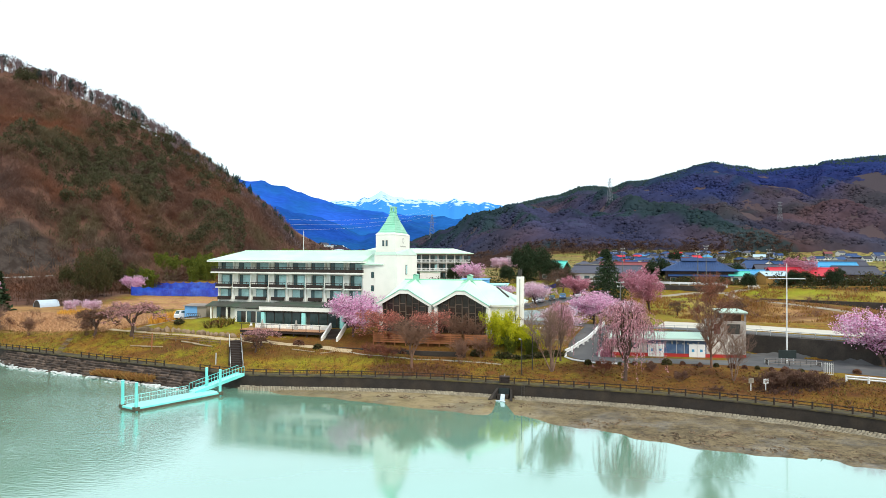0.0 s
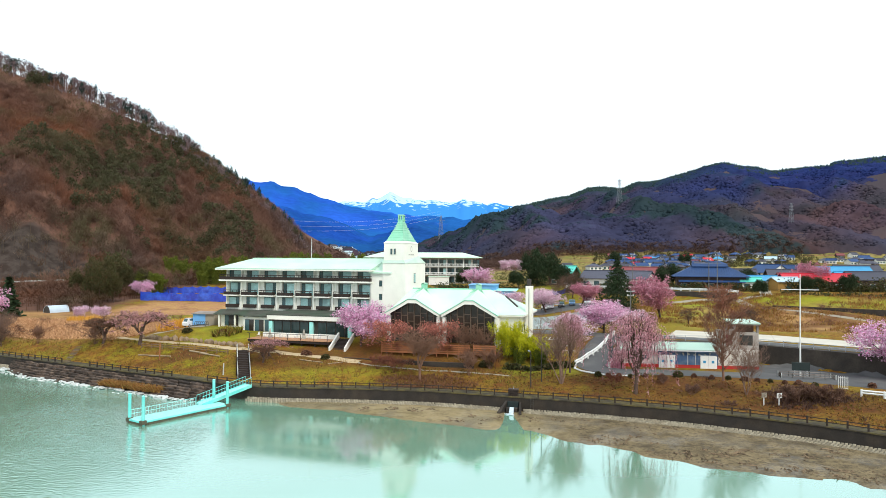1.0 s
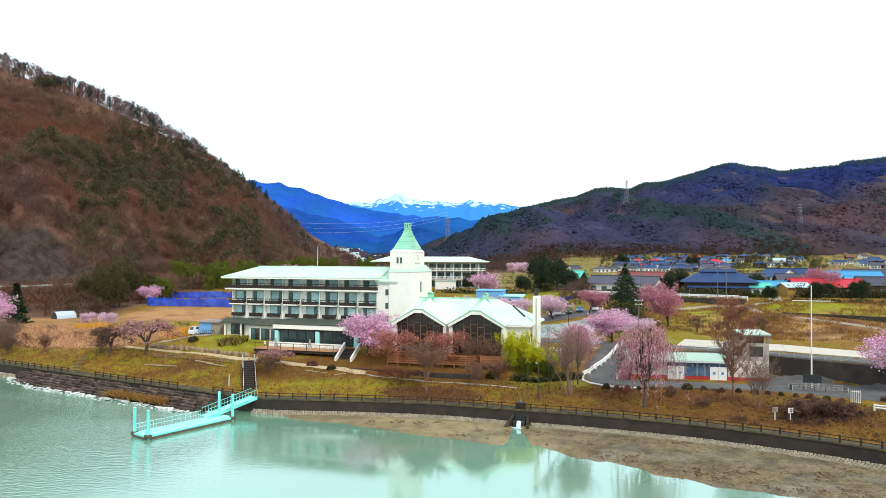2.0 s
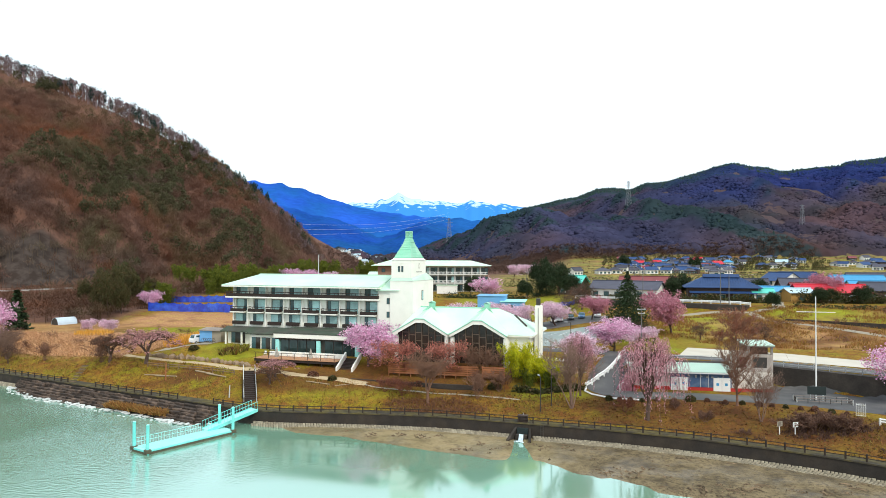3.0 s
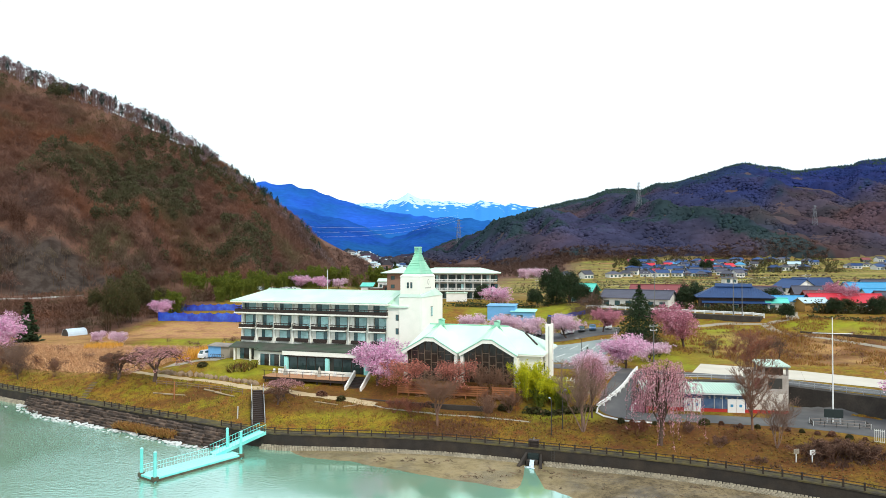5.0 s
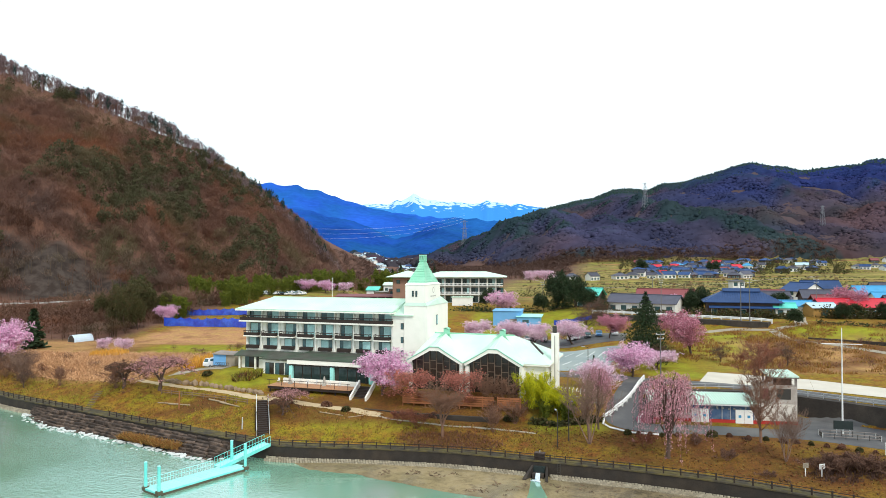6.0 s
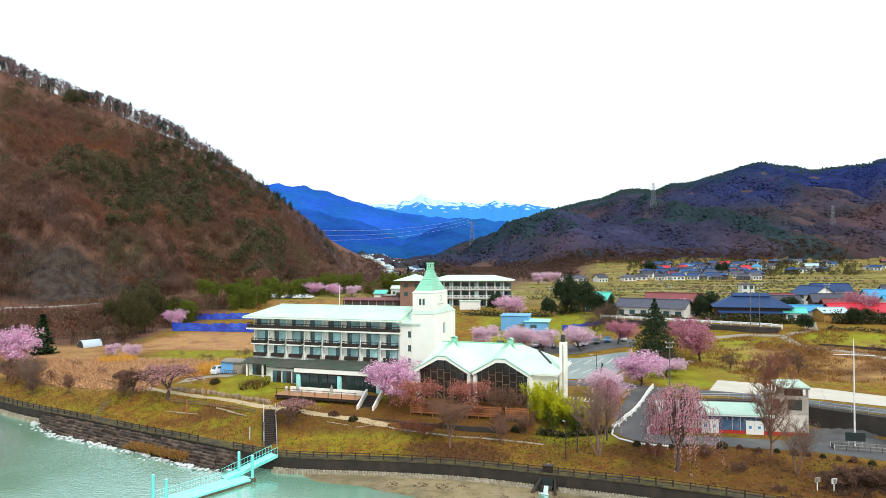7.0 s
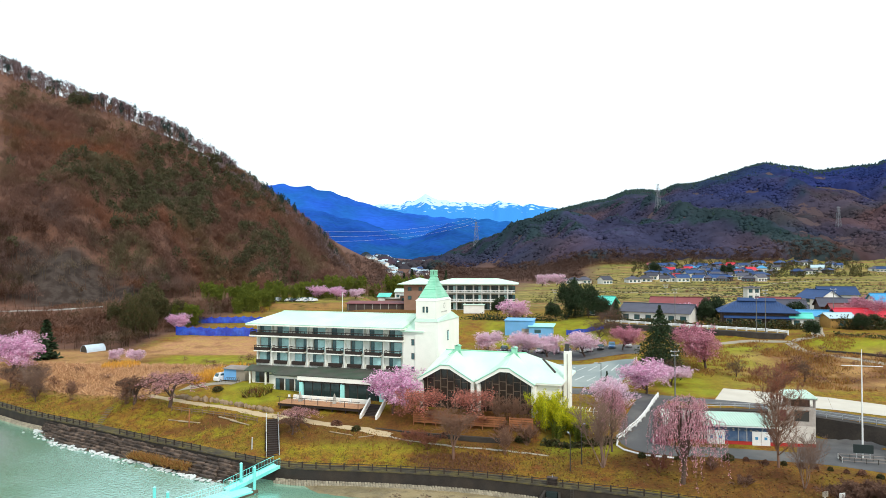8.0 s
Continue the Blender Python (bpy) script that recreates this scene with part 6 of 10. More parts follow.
    part("upper_wall", cuboid(0, w, 0, d2, 3.2, 5.9), surface("streaked_upper_wall", (0.46, 0.41, 0.37), 0.9, 0.2, 0.5, 5, tint=(0.27, 0.23, 0.20), tint_scale=0.6), b)
    for x in (1.6, w - 0.3):
        for y in (0.0, d2 - 0.3):
            part("post", cuboid(x, x + 0.3, y, y + 0.3, 5.9, 7.25), GREYWALL, b)
    part("parapet", cuboid(0.0, 1.58, 0.0, 0.25, 5.9, 6.4), GREYWALL, b)
    part("inner_core", cuboid(2.0, w - 0.5, 1.0, d2 - 0.5, 5.9, 7.2), surface("brown_boarded_core", (0.13, 0.075, 0.055), 0.8, 0.3, 0.6, 6), b)
    # no hole is cut: a dark panel on the wall stands for the unlit opening
    part("opening", cuboid(2.4, 4.4, -0.04, -0.002, 3.9, 5.5), DARKFRAME, b, "dark panel in place of an opening")
    part("opening", cuboid(0.35, 1.3, -0.04, -0.002, 3.9, 5.5), BROWNROOF, b)
    for x in (0.5, 3.0):
        part("panel", cuboid(x, x + 2.1, -0.03, 0.015, 0.75, 2.9), pale, b)
    bm = bmesh.new()
    slab(bm, ((1.3, -0.4, 7.36), (w + 0.2, -0.4, 7.36), (w + 0.2, d2 + 0.2, 7.55), (1.3, d2 + 0.2, 7.55)), 0.08)
    r = part("roof", bm, GREENROOF, b)
    for k in range(12):
        x = 1.32 + k * (w - 1.3) / 11
        part("rib", slab(bmesh.new(), ((x, -0.45, 7.48), (x + 0.15, -0.45, 7.48), (x + 0.15, d2 + 0.22, 7.67), (x, d2 + 0.22, 7.67)), 0.12), ROOFRIB, r)
    part("roof_beam", cuboid(1.4, w + 0.15, -0.3, d2 + 0.1, 7.1, 7.26), GREYWALL, b)


build_club()


def build_mast():
    x, y = 52.8, 102.2
    z = gz(x, y)
    m = thing("flag_mast", x, y, z, -12, "tall white mast with a thin crossbar on a dark board", "mast")
    part("pole", rod(bmesh.new(), (0, 0, 0), (0, 0, 19.0 - z), 0.13, 8, 0.06), RAILWHITE, m)
    part("crossbar", rod(bmesh.new(), (-2.6, 0, 16.7 - z), (2.6, 0, 16.7 - z), 0.06, 6), RAILWHITE, m)
    part("board", cuboid(-1.25, 1.25, -0.35, -0.22, 0.85, 2.05, 0.02), BLACKBOARD, m, "dark notice board")
    part("board_leg", cuboid(-0.9, -0.78, -0.34, -0.23, 0, 0.85), STEEL, m)
    part("board_leg", cuboid(0.78, 0.9, -0.34, -0.23, 0, 0.85), STEEL, m)
    f = thing("low_rail_enclosure", 51.0, 100.6, gz(54, 100), -14, "low pale rail enclosure round the mast", "railing")
    for a, b in (((-1.9, 0.9), (5.2, 0.9)), ((-1.9, 0.9), (-1.8, -1.0)), ((5.2, 0.9), (5.4, -1.0)), ((-1.8, -1.0), (5.4, -1.0))):
        for h in (0.35, 0.75):
            part("rail", rod(bmesh.new(), (*a, h), (*b, h), 0.045, 5), GREYWALL, f)
        for k in range(6):
            px, py = a[0] + (b[0] - a[0]) * k / 5, a[1] + (b[1] - a[1]) * k / 5
            part("post", rod(bmesh.new(), (px, py, 0), (px, py, 0.8), 0.07 if k in (0, 5) else 0.05, 5), RAILWHITE if k in (0, 5) else DARKFRAME, f)


build_mast()


def sign_board(x, y, turn, mat):
    z = gz(x, y)
    s = thing("sign_board", x, y, z, turn, "small pale notice board on a post in the grass", "sign", "notice boards")
    part("post", cuboid(-0.05, 0.05, -0.04, 0.04, -0.1, 1.6), RAILWHITE, s)
    p = part("panel", cuboid(-0.42, 0.42, -0.08, -0.042, 1.0, 1.62, 0.015), mat, s)
    for k in range(4):
        part("text_line", cuboid(-0.32, 0.24 - 0.1 * (k % 2), -0.09, -0.082, 1.48 - k * 0.12, 1.52 - k * 0.12), DARKFRAME, p)


sign_board(42.4, 86.5, 20, RAILWHITE)
sign_board(40.7, 87.0, 20, PALEPAVE)
g = thing("white_gate", 53.2, 91.4, gz(53.2, 91.4), -30, "white barred gate panel at the road edge", "gate")
for k in range(6):
    part("bar", rod(bmesh.new(), (-0.54 + k * 0.216, 0, 0.05), (-0.54 + k * 0.216, 0, 1.75), 0.03, 5), RAILWHITE, g)
for z in (0.15, 1.55):
    part("rail", rod(bmesh.new(), (-0.54, 0, z), (0.54, 0, z), 0.035, 5), RAILWHITE, g)


def street_lamp(x, y, h, turn):
    s = thing("street_lamp", x, y, gz(x, y), turn, "slim dark lamp post with a small arm", "street lamp", "lamp posts")
    part("pole", rod(bmesh.new(), (0, 0, -0.1), (0, 0, h), 0.09, 7, 0.06), DARKFRAME, s)
    part("arm", rod(bmesh.new(), (0, 0, h - 0.1), (0.9, 0, h + 0.05), 0.04, 5), DARKFRAME, s)
    part("lamp_head", cuboid(0.6, 1.25, -0.12, 0.12, h, h + 0.14, 0.03), STEEL, s)


def sluice_house():
    s = thing("sluice_housing", 9.25, 93.9, 2.08, -18, "small dark weathered sluice housing on the quay coping", "sluice")
    part("body", cuboid(-0.62, 0.62, -0.35, 0.35, -0.05, 0.86, 0.05), DARKBROWN, s)
    part("lid", cuboid(-0.70, 0.70, -0.42, 0.42, 0.862, 0.96, 0.02), TIMBER, s)
    part("wheel_post", rod(bmesh.new(), (0, 0, 0.96), (0, 0, 1.25), 0.05, 6), STEEL, s)
    # a ladder of iron rungs down the wall beside the outlet
    l = thing("iron_ladder", 11.6, 92.1, 0.45, -18, "rusty iron ladder on the quay wall", "ladder")
    for x in (-0.2, 0.2):
        part("stile", rod(bmesh.new(), (x, 0, -0.1), (x, 0.0, 1.6), 0.03, 5), DARKFRAME, l)
    for k in range(5):
        part("rung", rod(bmesh.new(), (-0.2, 0, 0.15 + k * 0.32), (0.2, 0, 0.15 + k * 0.32), 0.025, 5), DARKFRAME, l)


sluice_house()
for a in ((12.1, 98.5, 5.0, 100), (13.9, 100.4, 5.4, 60), (21.8, 134.0, 5.2, 180), ):
    street_lamp(*a)


def utility_pole(x, y, h, turn, label="grey concrete utility pole with crossarms"):
    u = thing("utility_pole", x, y, gz(x, y), turn, label, "utility pole", "utility poles")
    part("pole", rod(bmesh.new(), (0, 0, -0.2), (0, 0, h), 0.13, 8, 0.08), POLE, u)
    for k, w in ((0.4, 0.9), (1.2, 0.7)):
        part("crossarm", cuboid(-w, w, -0.05, 0.05, h - k - 0.05, h - k + 0.05), STEEL, u)
        for s in (-1, 1):
            part("insulator", rod(bmesh.new(), (s * w * 0.8, 0, h - k + 0.05), (s * w * 0.8, 0, h - k + 0.28), 0.06, 6), RAILWHITE, u)


for a in ((34.2, 129.2, 8.6, 15), (70.9, 190, 11.5, 25), (72.5, 188.1, 13.0, 20), (54, 206, 11, 30), (61, 245, 11, 10), (24, 255, 10, 0), (100, 210, 11, 0)):
    utility_pole(*a)


def garden_fence():
    """Red-brown board fence and shrubs between the hall and the path."""
    pts = [(-11.5, 114.2), (-4, 112.6), (4, 111.0), (8.5, 110.2)]
    for (x0, y0), (x1, y1) in zip(pts, pts[1:]):
        n = int(math.hypot(x1 - x0, y1 - y0) / 1.9)
        f = thing("board_fence", x0, y0, 5.1, math.degrees(math.atan2(y1 - y0, x1 - x0)), "red-brown horizontal board fence below the hall", "fence", "board fences")
        for k in range(n):
            z0 = -0.3
            part("post", cuboid(k * 1.9, k * 1.9 + 0.12, -0.06, 0.06, z0, 1.9), WOODFENCE, f)
            for b in range(5):
                part("board", cuboid(k * 1.9 + 0.12, k * 1.9 + 1.9, -0.03, 0.02, 0.2 + b * 0.34, 0.46 + b * 0.34), WOODFENCE, f)


garden_fence()
retaining("retaining_wall_garden", [(-19, 113.4), (-12, 110.9), (-4, 108.9), (4, 107.2)], gz(-8, 110) - 1.0, gz(-8, 110) + 0.5, 0.5, YARDWALL, "low dark garden retaining wall")


def bank_timbers():
    """Posts, and a few logs left lying on the bank."""
    for x, y, h, m in ((-50.6, 117.4, 3.2, WOODFENCE), (-36.0, 107.4, 1.9, PALEROCK), (-33.6, 106.6, 3.0, DARKBROWN)):
        p = thing("wooden_post", x, y, gz(x, y) - 0.1, 0, "single weathered post standing in the bank grass", "post", "bank posts")
        part("pole", rod(bmesh.new(), (0, 0, 0), (0.05, 0.03, h), 0.11, 7, 0.09), m, p)
        part("cap", rod(bmesh.new(), (0.05, 0.03, h), (0.05, 0.03, h + 0.06), 0.12, 7, 0.06), m, p)
    logs = surface("bleached_logs", (0.34, 0.26, 0.17), 0.9, 0.3, 0.8, 8)
    for x0, y0, x1, y1, r in ((-46, 119.2, -42.2, 117.2, 0.16), (-43.4, 117.6, -39.2, 115.0, 0.15), (-53.5, 119.8, -49.0, 118.2, 0.14), (-56, 121, -51.5, 119.3, 0.12), (-24.5, 110.8, -20.5, 109.6, 0.10), (-19.5, 109.0, -17.2, 109.4, 0.09)):
        o = link_bm("fallen_log", rod(bmesh.new(), (x0, y0, gz(x0, y0) + r * 0.8), (x1, y1, gz(x1, y1) + r * 0.8), r, 8, r * 0.7), logs)
        tagged(o, "bleached log lying in the bank grass", "log", "fallen logs")


bank_timbers()


def pergola():
    p = thing("trellis_fence", 13.5, 112.8, 5.4, -14, "pale lattice pergola with open rafters beside the hall", "trellis")
    for k in range(6):
        part("post", cuboid(k * 1.25, k * 1.25 + 0.1, 0, 0.1, 0, 2.6), PLASTER, p)
        part("rafter", cuboid(k * 1.25 - 0.02, k * 1.25 + 0.08, 0.102, 2.2, 2.5, 2.6), PLASTER, p)
        part("rafter", cuboid(k * 1.25 + 0.6, k * 1.25 + 0.7, 0.002, 2.2, 2.5, 2.6), PLASTER, p)
        for z in (0.7, 1.5, 2.4):
            part("slat", cuboid(k * 1.25 + 0.1, k * 1.25 + 1.25, 0.02, 0.07, z, z + 0.08), PLASTER, p)


pergola()


guard_fence("log_fence", [(-57, 124.4), (-50, 121.2), (-43, 118.2), (-38, 115.6)], 0.9, surface("weathered_logs", (0.20, 0.13, 0.09), 0.9, 0.3), "low weathered log fence above the bank", 2.2, (0.45, 0.85), 0.07)


# ---- trees ----
def unit(v):
    return v / (np.linalg.norm(v) + 1e-9)


def grow(rng, height, trunk, spread, levels=4, kids=(4, 4, 4), droop=0.0, rise=0.5, radius=0.22, stems=1, flat=1.0):
    """Limbs of a broad-leaved tree, as tapered pieces (from, to, radius, radius, level)."""
    out = []

    def limb(p, d, length, r, level):
        n = 3 if level < 3 else 2
        for k in range(n):
            bend = rng.normal(0, 0.16, 3)
            bend[2] += (rise * 0.25 if level < 2 else -droop * 0.55)
            d2 = unit(d + bend)
            q = p + d2 * length / n
            r2 = r * (0.80 if level else 0.86)
            out.append((p, q, r, r2, level))
            if level < levels and (level > 0 or k > 0 or trunk < 0.5):
                for _ in range(kids[min(level, len(kids) - 1)] if k == n - 1 else max(1, kids[min(level, len(kids) - 1)] - 2)):
                    side = rng.normal(0, 1, 3)
                    side = unit(side - d2 * np.dot(side, d2))
                    up = rise if level < 2 else rise * 0.4 - droop
                    nd = unit(d2 * (0.55 if level else 0.35) + side * spread + np.array([0, 0, up * flat]))
                    limb(q, nd, length * rng.uniform(0.50, 0.72) * (1 if level else 1.15), r2 * rng.uniform(0.45, 0.62), level + 1)
            p, d, r = q, d2, r2
    for s in range(stems):
        lean = rng.normal(0, 0.10 if stems == 1 else 0.30, 3)
        limb(np.zeros(3), unit(np.array([lean[0], lean[1], 1.0])), height * trunk, radius, 0)
    return out


def fit_tree(pieces, height, width):
    pts = np.array([p[1] for p in pieces])
    sz = height / max(pts[:, 2].max(), 0.1)
    sx = width / max(np.percentile(np.abs(pts[:, :2]), 97), 0.1)
    k = np.array([sx, sx, sz])
    return [(a * k, b * k, r, s, l) for a, b, r, s, l in pieces]


def limbs_mesh(name, pieces, material):
    V, F, n = [], [], 0
    for a, b, r0, r1, lev in pieces:
        sides = 6 if lev == 0 else (4 if lev == 1 else 3)
        d = unit(b - a)
        s = unit(np.cross(d, (0.3, 0.2, 1) if abs(d[2]) < 0.9 else (1, 0, 0)))
        u = np.cross(d, s)
        ang = np.arange(sides) * 2 * math.pi / sides
        ring = np.cos(ang)[:, None] * s + np.sin(ang)[:, None] * u
        V.append(a + ring * max(r0, 0.020 if lev < 3 else 0.014))
        V.append(b + ring * max(r1, 0.016 if lev < 3 else 0.011))
        for k in range(sides):
            F.append((n + k, n + (k + 1) % sides, n + sides + (k + 1) % sides, n + sides + k))
        n += 2 * sides
    return array_mesh(name, np.concatenate(V), np.array(F), material)


def flakes(name, centres, size, rng, material, stretch=(1, 1, 1), hang=0.0):
    """Many small leaf or petal clusters, each a bent diamond of its own."""
    n = len(centres)
    a = rng.normal(0, 1, (n, 3))
    a[:, 2] *= 0.6
    a /= np.linalg.norm(a, axis=1)[:, None]
    b = rng.normal(0, 1, (n, 3))
    b = np.cross(a, b)
    b /= np.linalg.norm(b, axis=1)[:, None] + 1e-9
    if hang:
        a[:, 2] -= hang
        a /= np.linalg.norm(a, axis=1)[:, None]
    s = size * rng.uniform(0.55, 1.35, n)[:, None]
    a, b = a * s * np.array(stretch), b * s * 0.62
    c = np.cross(a, b)
    c = c / (np.linalg.norm(c, axis=1)[:, None] + 1e-9) * s * 0.25
    V = np.stack([centres - a, centres - b + c, centres + a, centres + b + c], 1).reshape(-1, 3)
    i = np.arange(n)[:, None] * 4
    F = np.concatenate([i + np.array([0, 1, 2]), i + np.array([0, 2, 3])], 0)
    return array_mesh(name, V, F, material)


def crown_points(rng, pieces, count, jitter, low=2):
    tips = [p for p in pieces if p[4] >= low]
    w = np.array([np.linalg.norm(p[1] - p[0]) for p in tips])
    pick = rng.choice(len(tips), count, p=w / w.sum())
    u = rng.uniform(0, 1, count)[:, None]
    A = np.array([p[0] for p in tips])[pick]
    B = np.array([p[1] for p in tips])[pick]
    return A + (B - A) * u + rng.normal(0, jitter, (count, 3))


def tree(name, seed, height, width, bark, leaf, label, category, count=3000, size=0.22, jitter=0.28, hang=0.0, low=2, **how):
    """A template tree at the origin, kept below ground out of sight until it is copied to its places."""
    rng = np.random.RandomState(seed)
    p = fit_tree(grow(rng, height, **how), height, width)
    root = new(name)
    tagged(root, label, category)
    t = new("trunk", limbs_mesh("trunk", p, bark))
    t.parent = root
    if leaf:
        c = new("crown", flakes("crown", crown_points(rng, p, count, jitter, low), size, rng, leaf, hang=hang))
        c.parent = root
    return root


def place(template, spots, label="", group=""):
    """Copies of a template tree; the template itself becomes the first of them."""
    for i, (x, y, s, turn, *rest) in enumerate(spots):
        zs = rest[0] if rest else 1.0
        m = pose(x, y, gz(x, y) - 0.05, 0, 0, turn)
        ob = template if i == 0 else copy_thing(template, m)
        ob.matrix_basis = m @ Matrix.Diagonal((s, s, s * zs, 1))
        tagged(ob, label, "", group)


BROAD = dict(trunk=0.32, spread=0.9, rise=0.55, radius=0.24, kids=(4, 4, 3))
cherry_a = tree("cherry_tree", 1, 8.0, 4.3, BARK, PINK, "pink cherry tree in full blossom", "cherry tree", 11000, 0.14, 0.17, **BROAD)
cherry_b = tree("cherry_tree", 2, 7.0, 4.4, BARK, PALEPINK, "pale pink cherry tree in full blossom", "cherry tree", 10000, 0.14, 0.17, **BROAD)
cherry_c = tree("cherry_tree", 3, 9.0, 5.2, BARK, DEEPPINK, "deep pink cherry tree in full blossom", "cherry tree", 11000, 0.145, 0.19, **BROAD)


def weeping_tree(name, seed, height, width, bark, leaf, label, strands=200, per=30):
    """Rising limbs that arch over into long hanging strands set with blossom."""
    rng = np.random.RandomState(seed)
    out = []
    fork = np.array([0.1, 0.0, height * 0.22])
    out.append((np.zeros(3), fork * 0.5 + rng.normal(0, 0.05, 3), 0.27, 0.23, 0))
    out.append((out[-1][1], fork, 0.23, 0.20, 0))
    joints = []
    for k in range(15):
        a = k * 6.283 * 0.382 * 2 + rng.normal(0, 0.2)
        part_out = (k + 0.7) / 15
        reach, top = width * (0.22 + 0.66 * part_out), height * (1.0 - 0.20 * part_out ** 2) * rng.uniform(0.93, 1.0)
        prev, r = fork, 0.12
        for u in np.linspace(0.2, 1, 6):
            q = np.array([math.cos(a) * reach * u, math.sin(a) * reach * u, fork[2] + (top - fork[2]) * math.sin(u * 1.75)]) + rng.normal(0, 0.16, 3)
            out.append((prev, q, r, r * 0.78, 1))
            prev, r = q, r * 0.78
            if u > 0.4:
                joints.append(q)
    petals = []
    for k in range(strands):
        p = joints[rng.randint(len(joints))] + rng.normal(0, 0.30, 3)
        a = math.atan2(p[1], p[0]) + rng.normal(0, 0.6)
        outer = math.hypot(p[0], p[1]) / width
        length = rng.uniform(0.12, 0.34 + 0.66 * min(outer, 1.0)) * p[2]
        out_len = rng.uniform(0.3, 1.3)
        prev = p
        for u in (0.15, 0.35, 0.65, 1.0):
            q = p + np.array([math.cos(a), math.sin(a), 0]) * out_len * math.sqrt(u) + np.array([0, 0, 0.25 * out_len * (1 - u) * 2 * u - length * u ** 1.4])
            out.append((prev, q, 0.013, 0.010, 3))
            n = max(1, int(per * np.linalg.norm(q - prev) / 2.6 * (1.3 - 0.7 * u)))
            t = rng.uniform(0, 1, n)[:, None]
            petals.append(prev + (q - prev) * t + rng.normal(0, 0.08, (n, 3)))
            prev = q
    root = tagged(new(name), label, "cherry tree")
    t = new("trunk", limbs_mesh("trunk", out, bark))
    t.parent = root
    c = new("crown", flakes("crown", np.concatenate(petals), 0.085, rng, leaf, hang=1.0))
    c.parent = root
    return root


def upright_tree(name, seed, height, width, bark, leaf, label):
    """A tall tree whose many thin branches all climb steeply."""
    rng = np.random.RandomState(seed)
    out, tips = [], []
    prev = np.zeros(3)
    for k in range(1, 9):
        q = np.array([rng.normal(0, 0.10), rng.normal(0, 0.10), height * 0.92 * k / 8])
        out.append((prev, q, 0.19 * (1.05 - k / 9), 0.19 * (1.05 - (k + 1) / 9), 0))
        prev = q
    for k in range(105):
        u = rng.uniform(0.12, 0.94)
        z = height * 0.92 * u
        a = rng.uniform(0, 6.283)
        reach = width * (0.45 + 0.55 * math.sin(min(1, u * 1.25) * 2.6)) * rng.uniform(0.5, 1.0)
        rise = rng.uniform(0.16, 0.30) * height * (1.15 - u)
        p = np.array([0, 0, z])
        for s in (0.35, 0.7, 1.0):
            q = np.array([math.cos(a) * reach * s ** 0.8, math.sin(a) * reach * s ** 0.8, z + rise * s ** 1.15]) + rng.normal(0, 0.10, 3)
            out.append((p, q, 0.055 * (1.2 - s), 0.05 * (1.1 - s) + 0.012, 2))
            for _ in range(7):
                d = np.array([math.cos(a) * 0.4, math.sin(a) * 0.4, 1.0]) + rng.normal(0, 0.5, 3)
                e = q + unit(d) * rng.uniform(0.5, 1.2)
                out.append((q, e, 0.02, 0.012, 3))
                tips.append((q, e))
            p = q
    A, B = np.array([t[0] for t in tips]), np.array([t[1] for t in tips])
    pick = np.concatenate([rng.randint(0, len(tips), 1500), rng.choice(np.argsort(A[:, 2])[int(len(tips) * 0.62):], 6500)])
    pts = A[pick] + (B - A)[pick] * rng.uniform(0.2, 1.1, len(pick))[:, None] + rng.normal(0, 0.12, (len(pick), 3))
    root = tagged(new(name), label, "tree")
    t = new("trunk", limbs_mesh("trunk", out, bark))
    t.parent = root
    c = new("crown", flakes("crown", pts, 0.060, rng, leaf, hang=-2.0))
    c.parent = root
    return root


def umbrella_tree(name, seed, height, width, bark, leaf, label):
    """A short forked trunk whose crooked limbs spread into a wide flat-topped crown."""
    rng = np.random.RandomState(seed)
    out, joints = [], []
    fork = np.array([0.25, 0.0, height * 0.26])
    out.append((np.zeros(3), fork * 0.55 + rng.normal(0, 0.06, 3), 0.34, 0.28, 0))
    out.append((out[-1][1], fork, 0.28, 0.24, 0))

    def shell(x, y):
        return height * (1.0 - 0.42 * ((x * x + y * y) / width ** 2))
    for k in range(10):
        a = k * 6.283 / 10 + rng.normal(0, 0.25)
        reach = width * rng.uniform(0.5, 1.0)
        prev, r = fork, 0.15
        for u in (0.2, 0.4, 0.6, 0.8, 1.0):
            x, y = math.cos(a) * reach * u, math.sin(a) * reach * u
            q = np.array([x, y, fork[2] + (shell(x, y) - 0.5 - fork[2]) * u ** 0.62]) + rng.normal(0, 0.22, 3)
            out.append((prev, q, r, r * 0.76, 1))
            prev, r = q, r * 0.76
            if u > 0.3:
                joints.append(q)
    tips = []
    for q in joints:
        for _ in range(4):
            d = np.array([*rng.normal(0, 0.9, 2), rng.uniform(0.15, 0.7)])
            e = q + d
            e[2] = min(e[2], shell(e[0], e[1]))
            out.append((q, e, 0.045, 0.025, 2))
            for _ in range(5):
                f = e + np.array([*rng.normal(0, 0.5, 2), rng.uniform(-0.15, 0.45)])
                out.append((e, f, 0.022, 0.014, 3))
                tips.append((e, f))
    A, B = np.array([t[0] for t in tips]), np.array([t[1] for t in tips])
    pick = rng.randint(0, len(tips), 3600)
    pts = A[pick] + (B - A)[pick] * rng.uniform(0.2, 1.15, 3600)[:, None] + rng.normal(0, 0.13, (3600, 3))
    root = tagged(new(name), label, "tree")
    t = new("trunk", limbs_mesh("trunk", out, bark))
    t.parent = root
    c = new("crown", flakes("crown", pts, 0.12, rng, leaf))
    c.parent = root
    return root


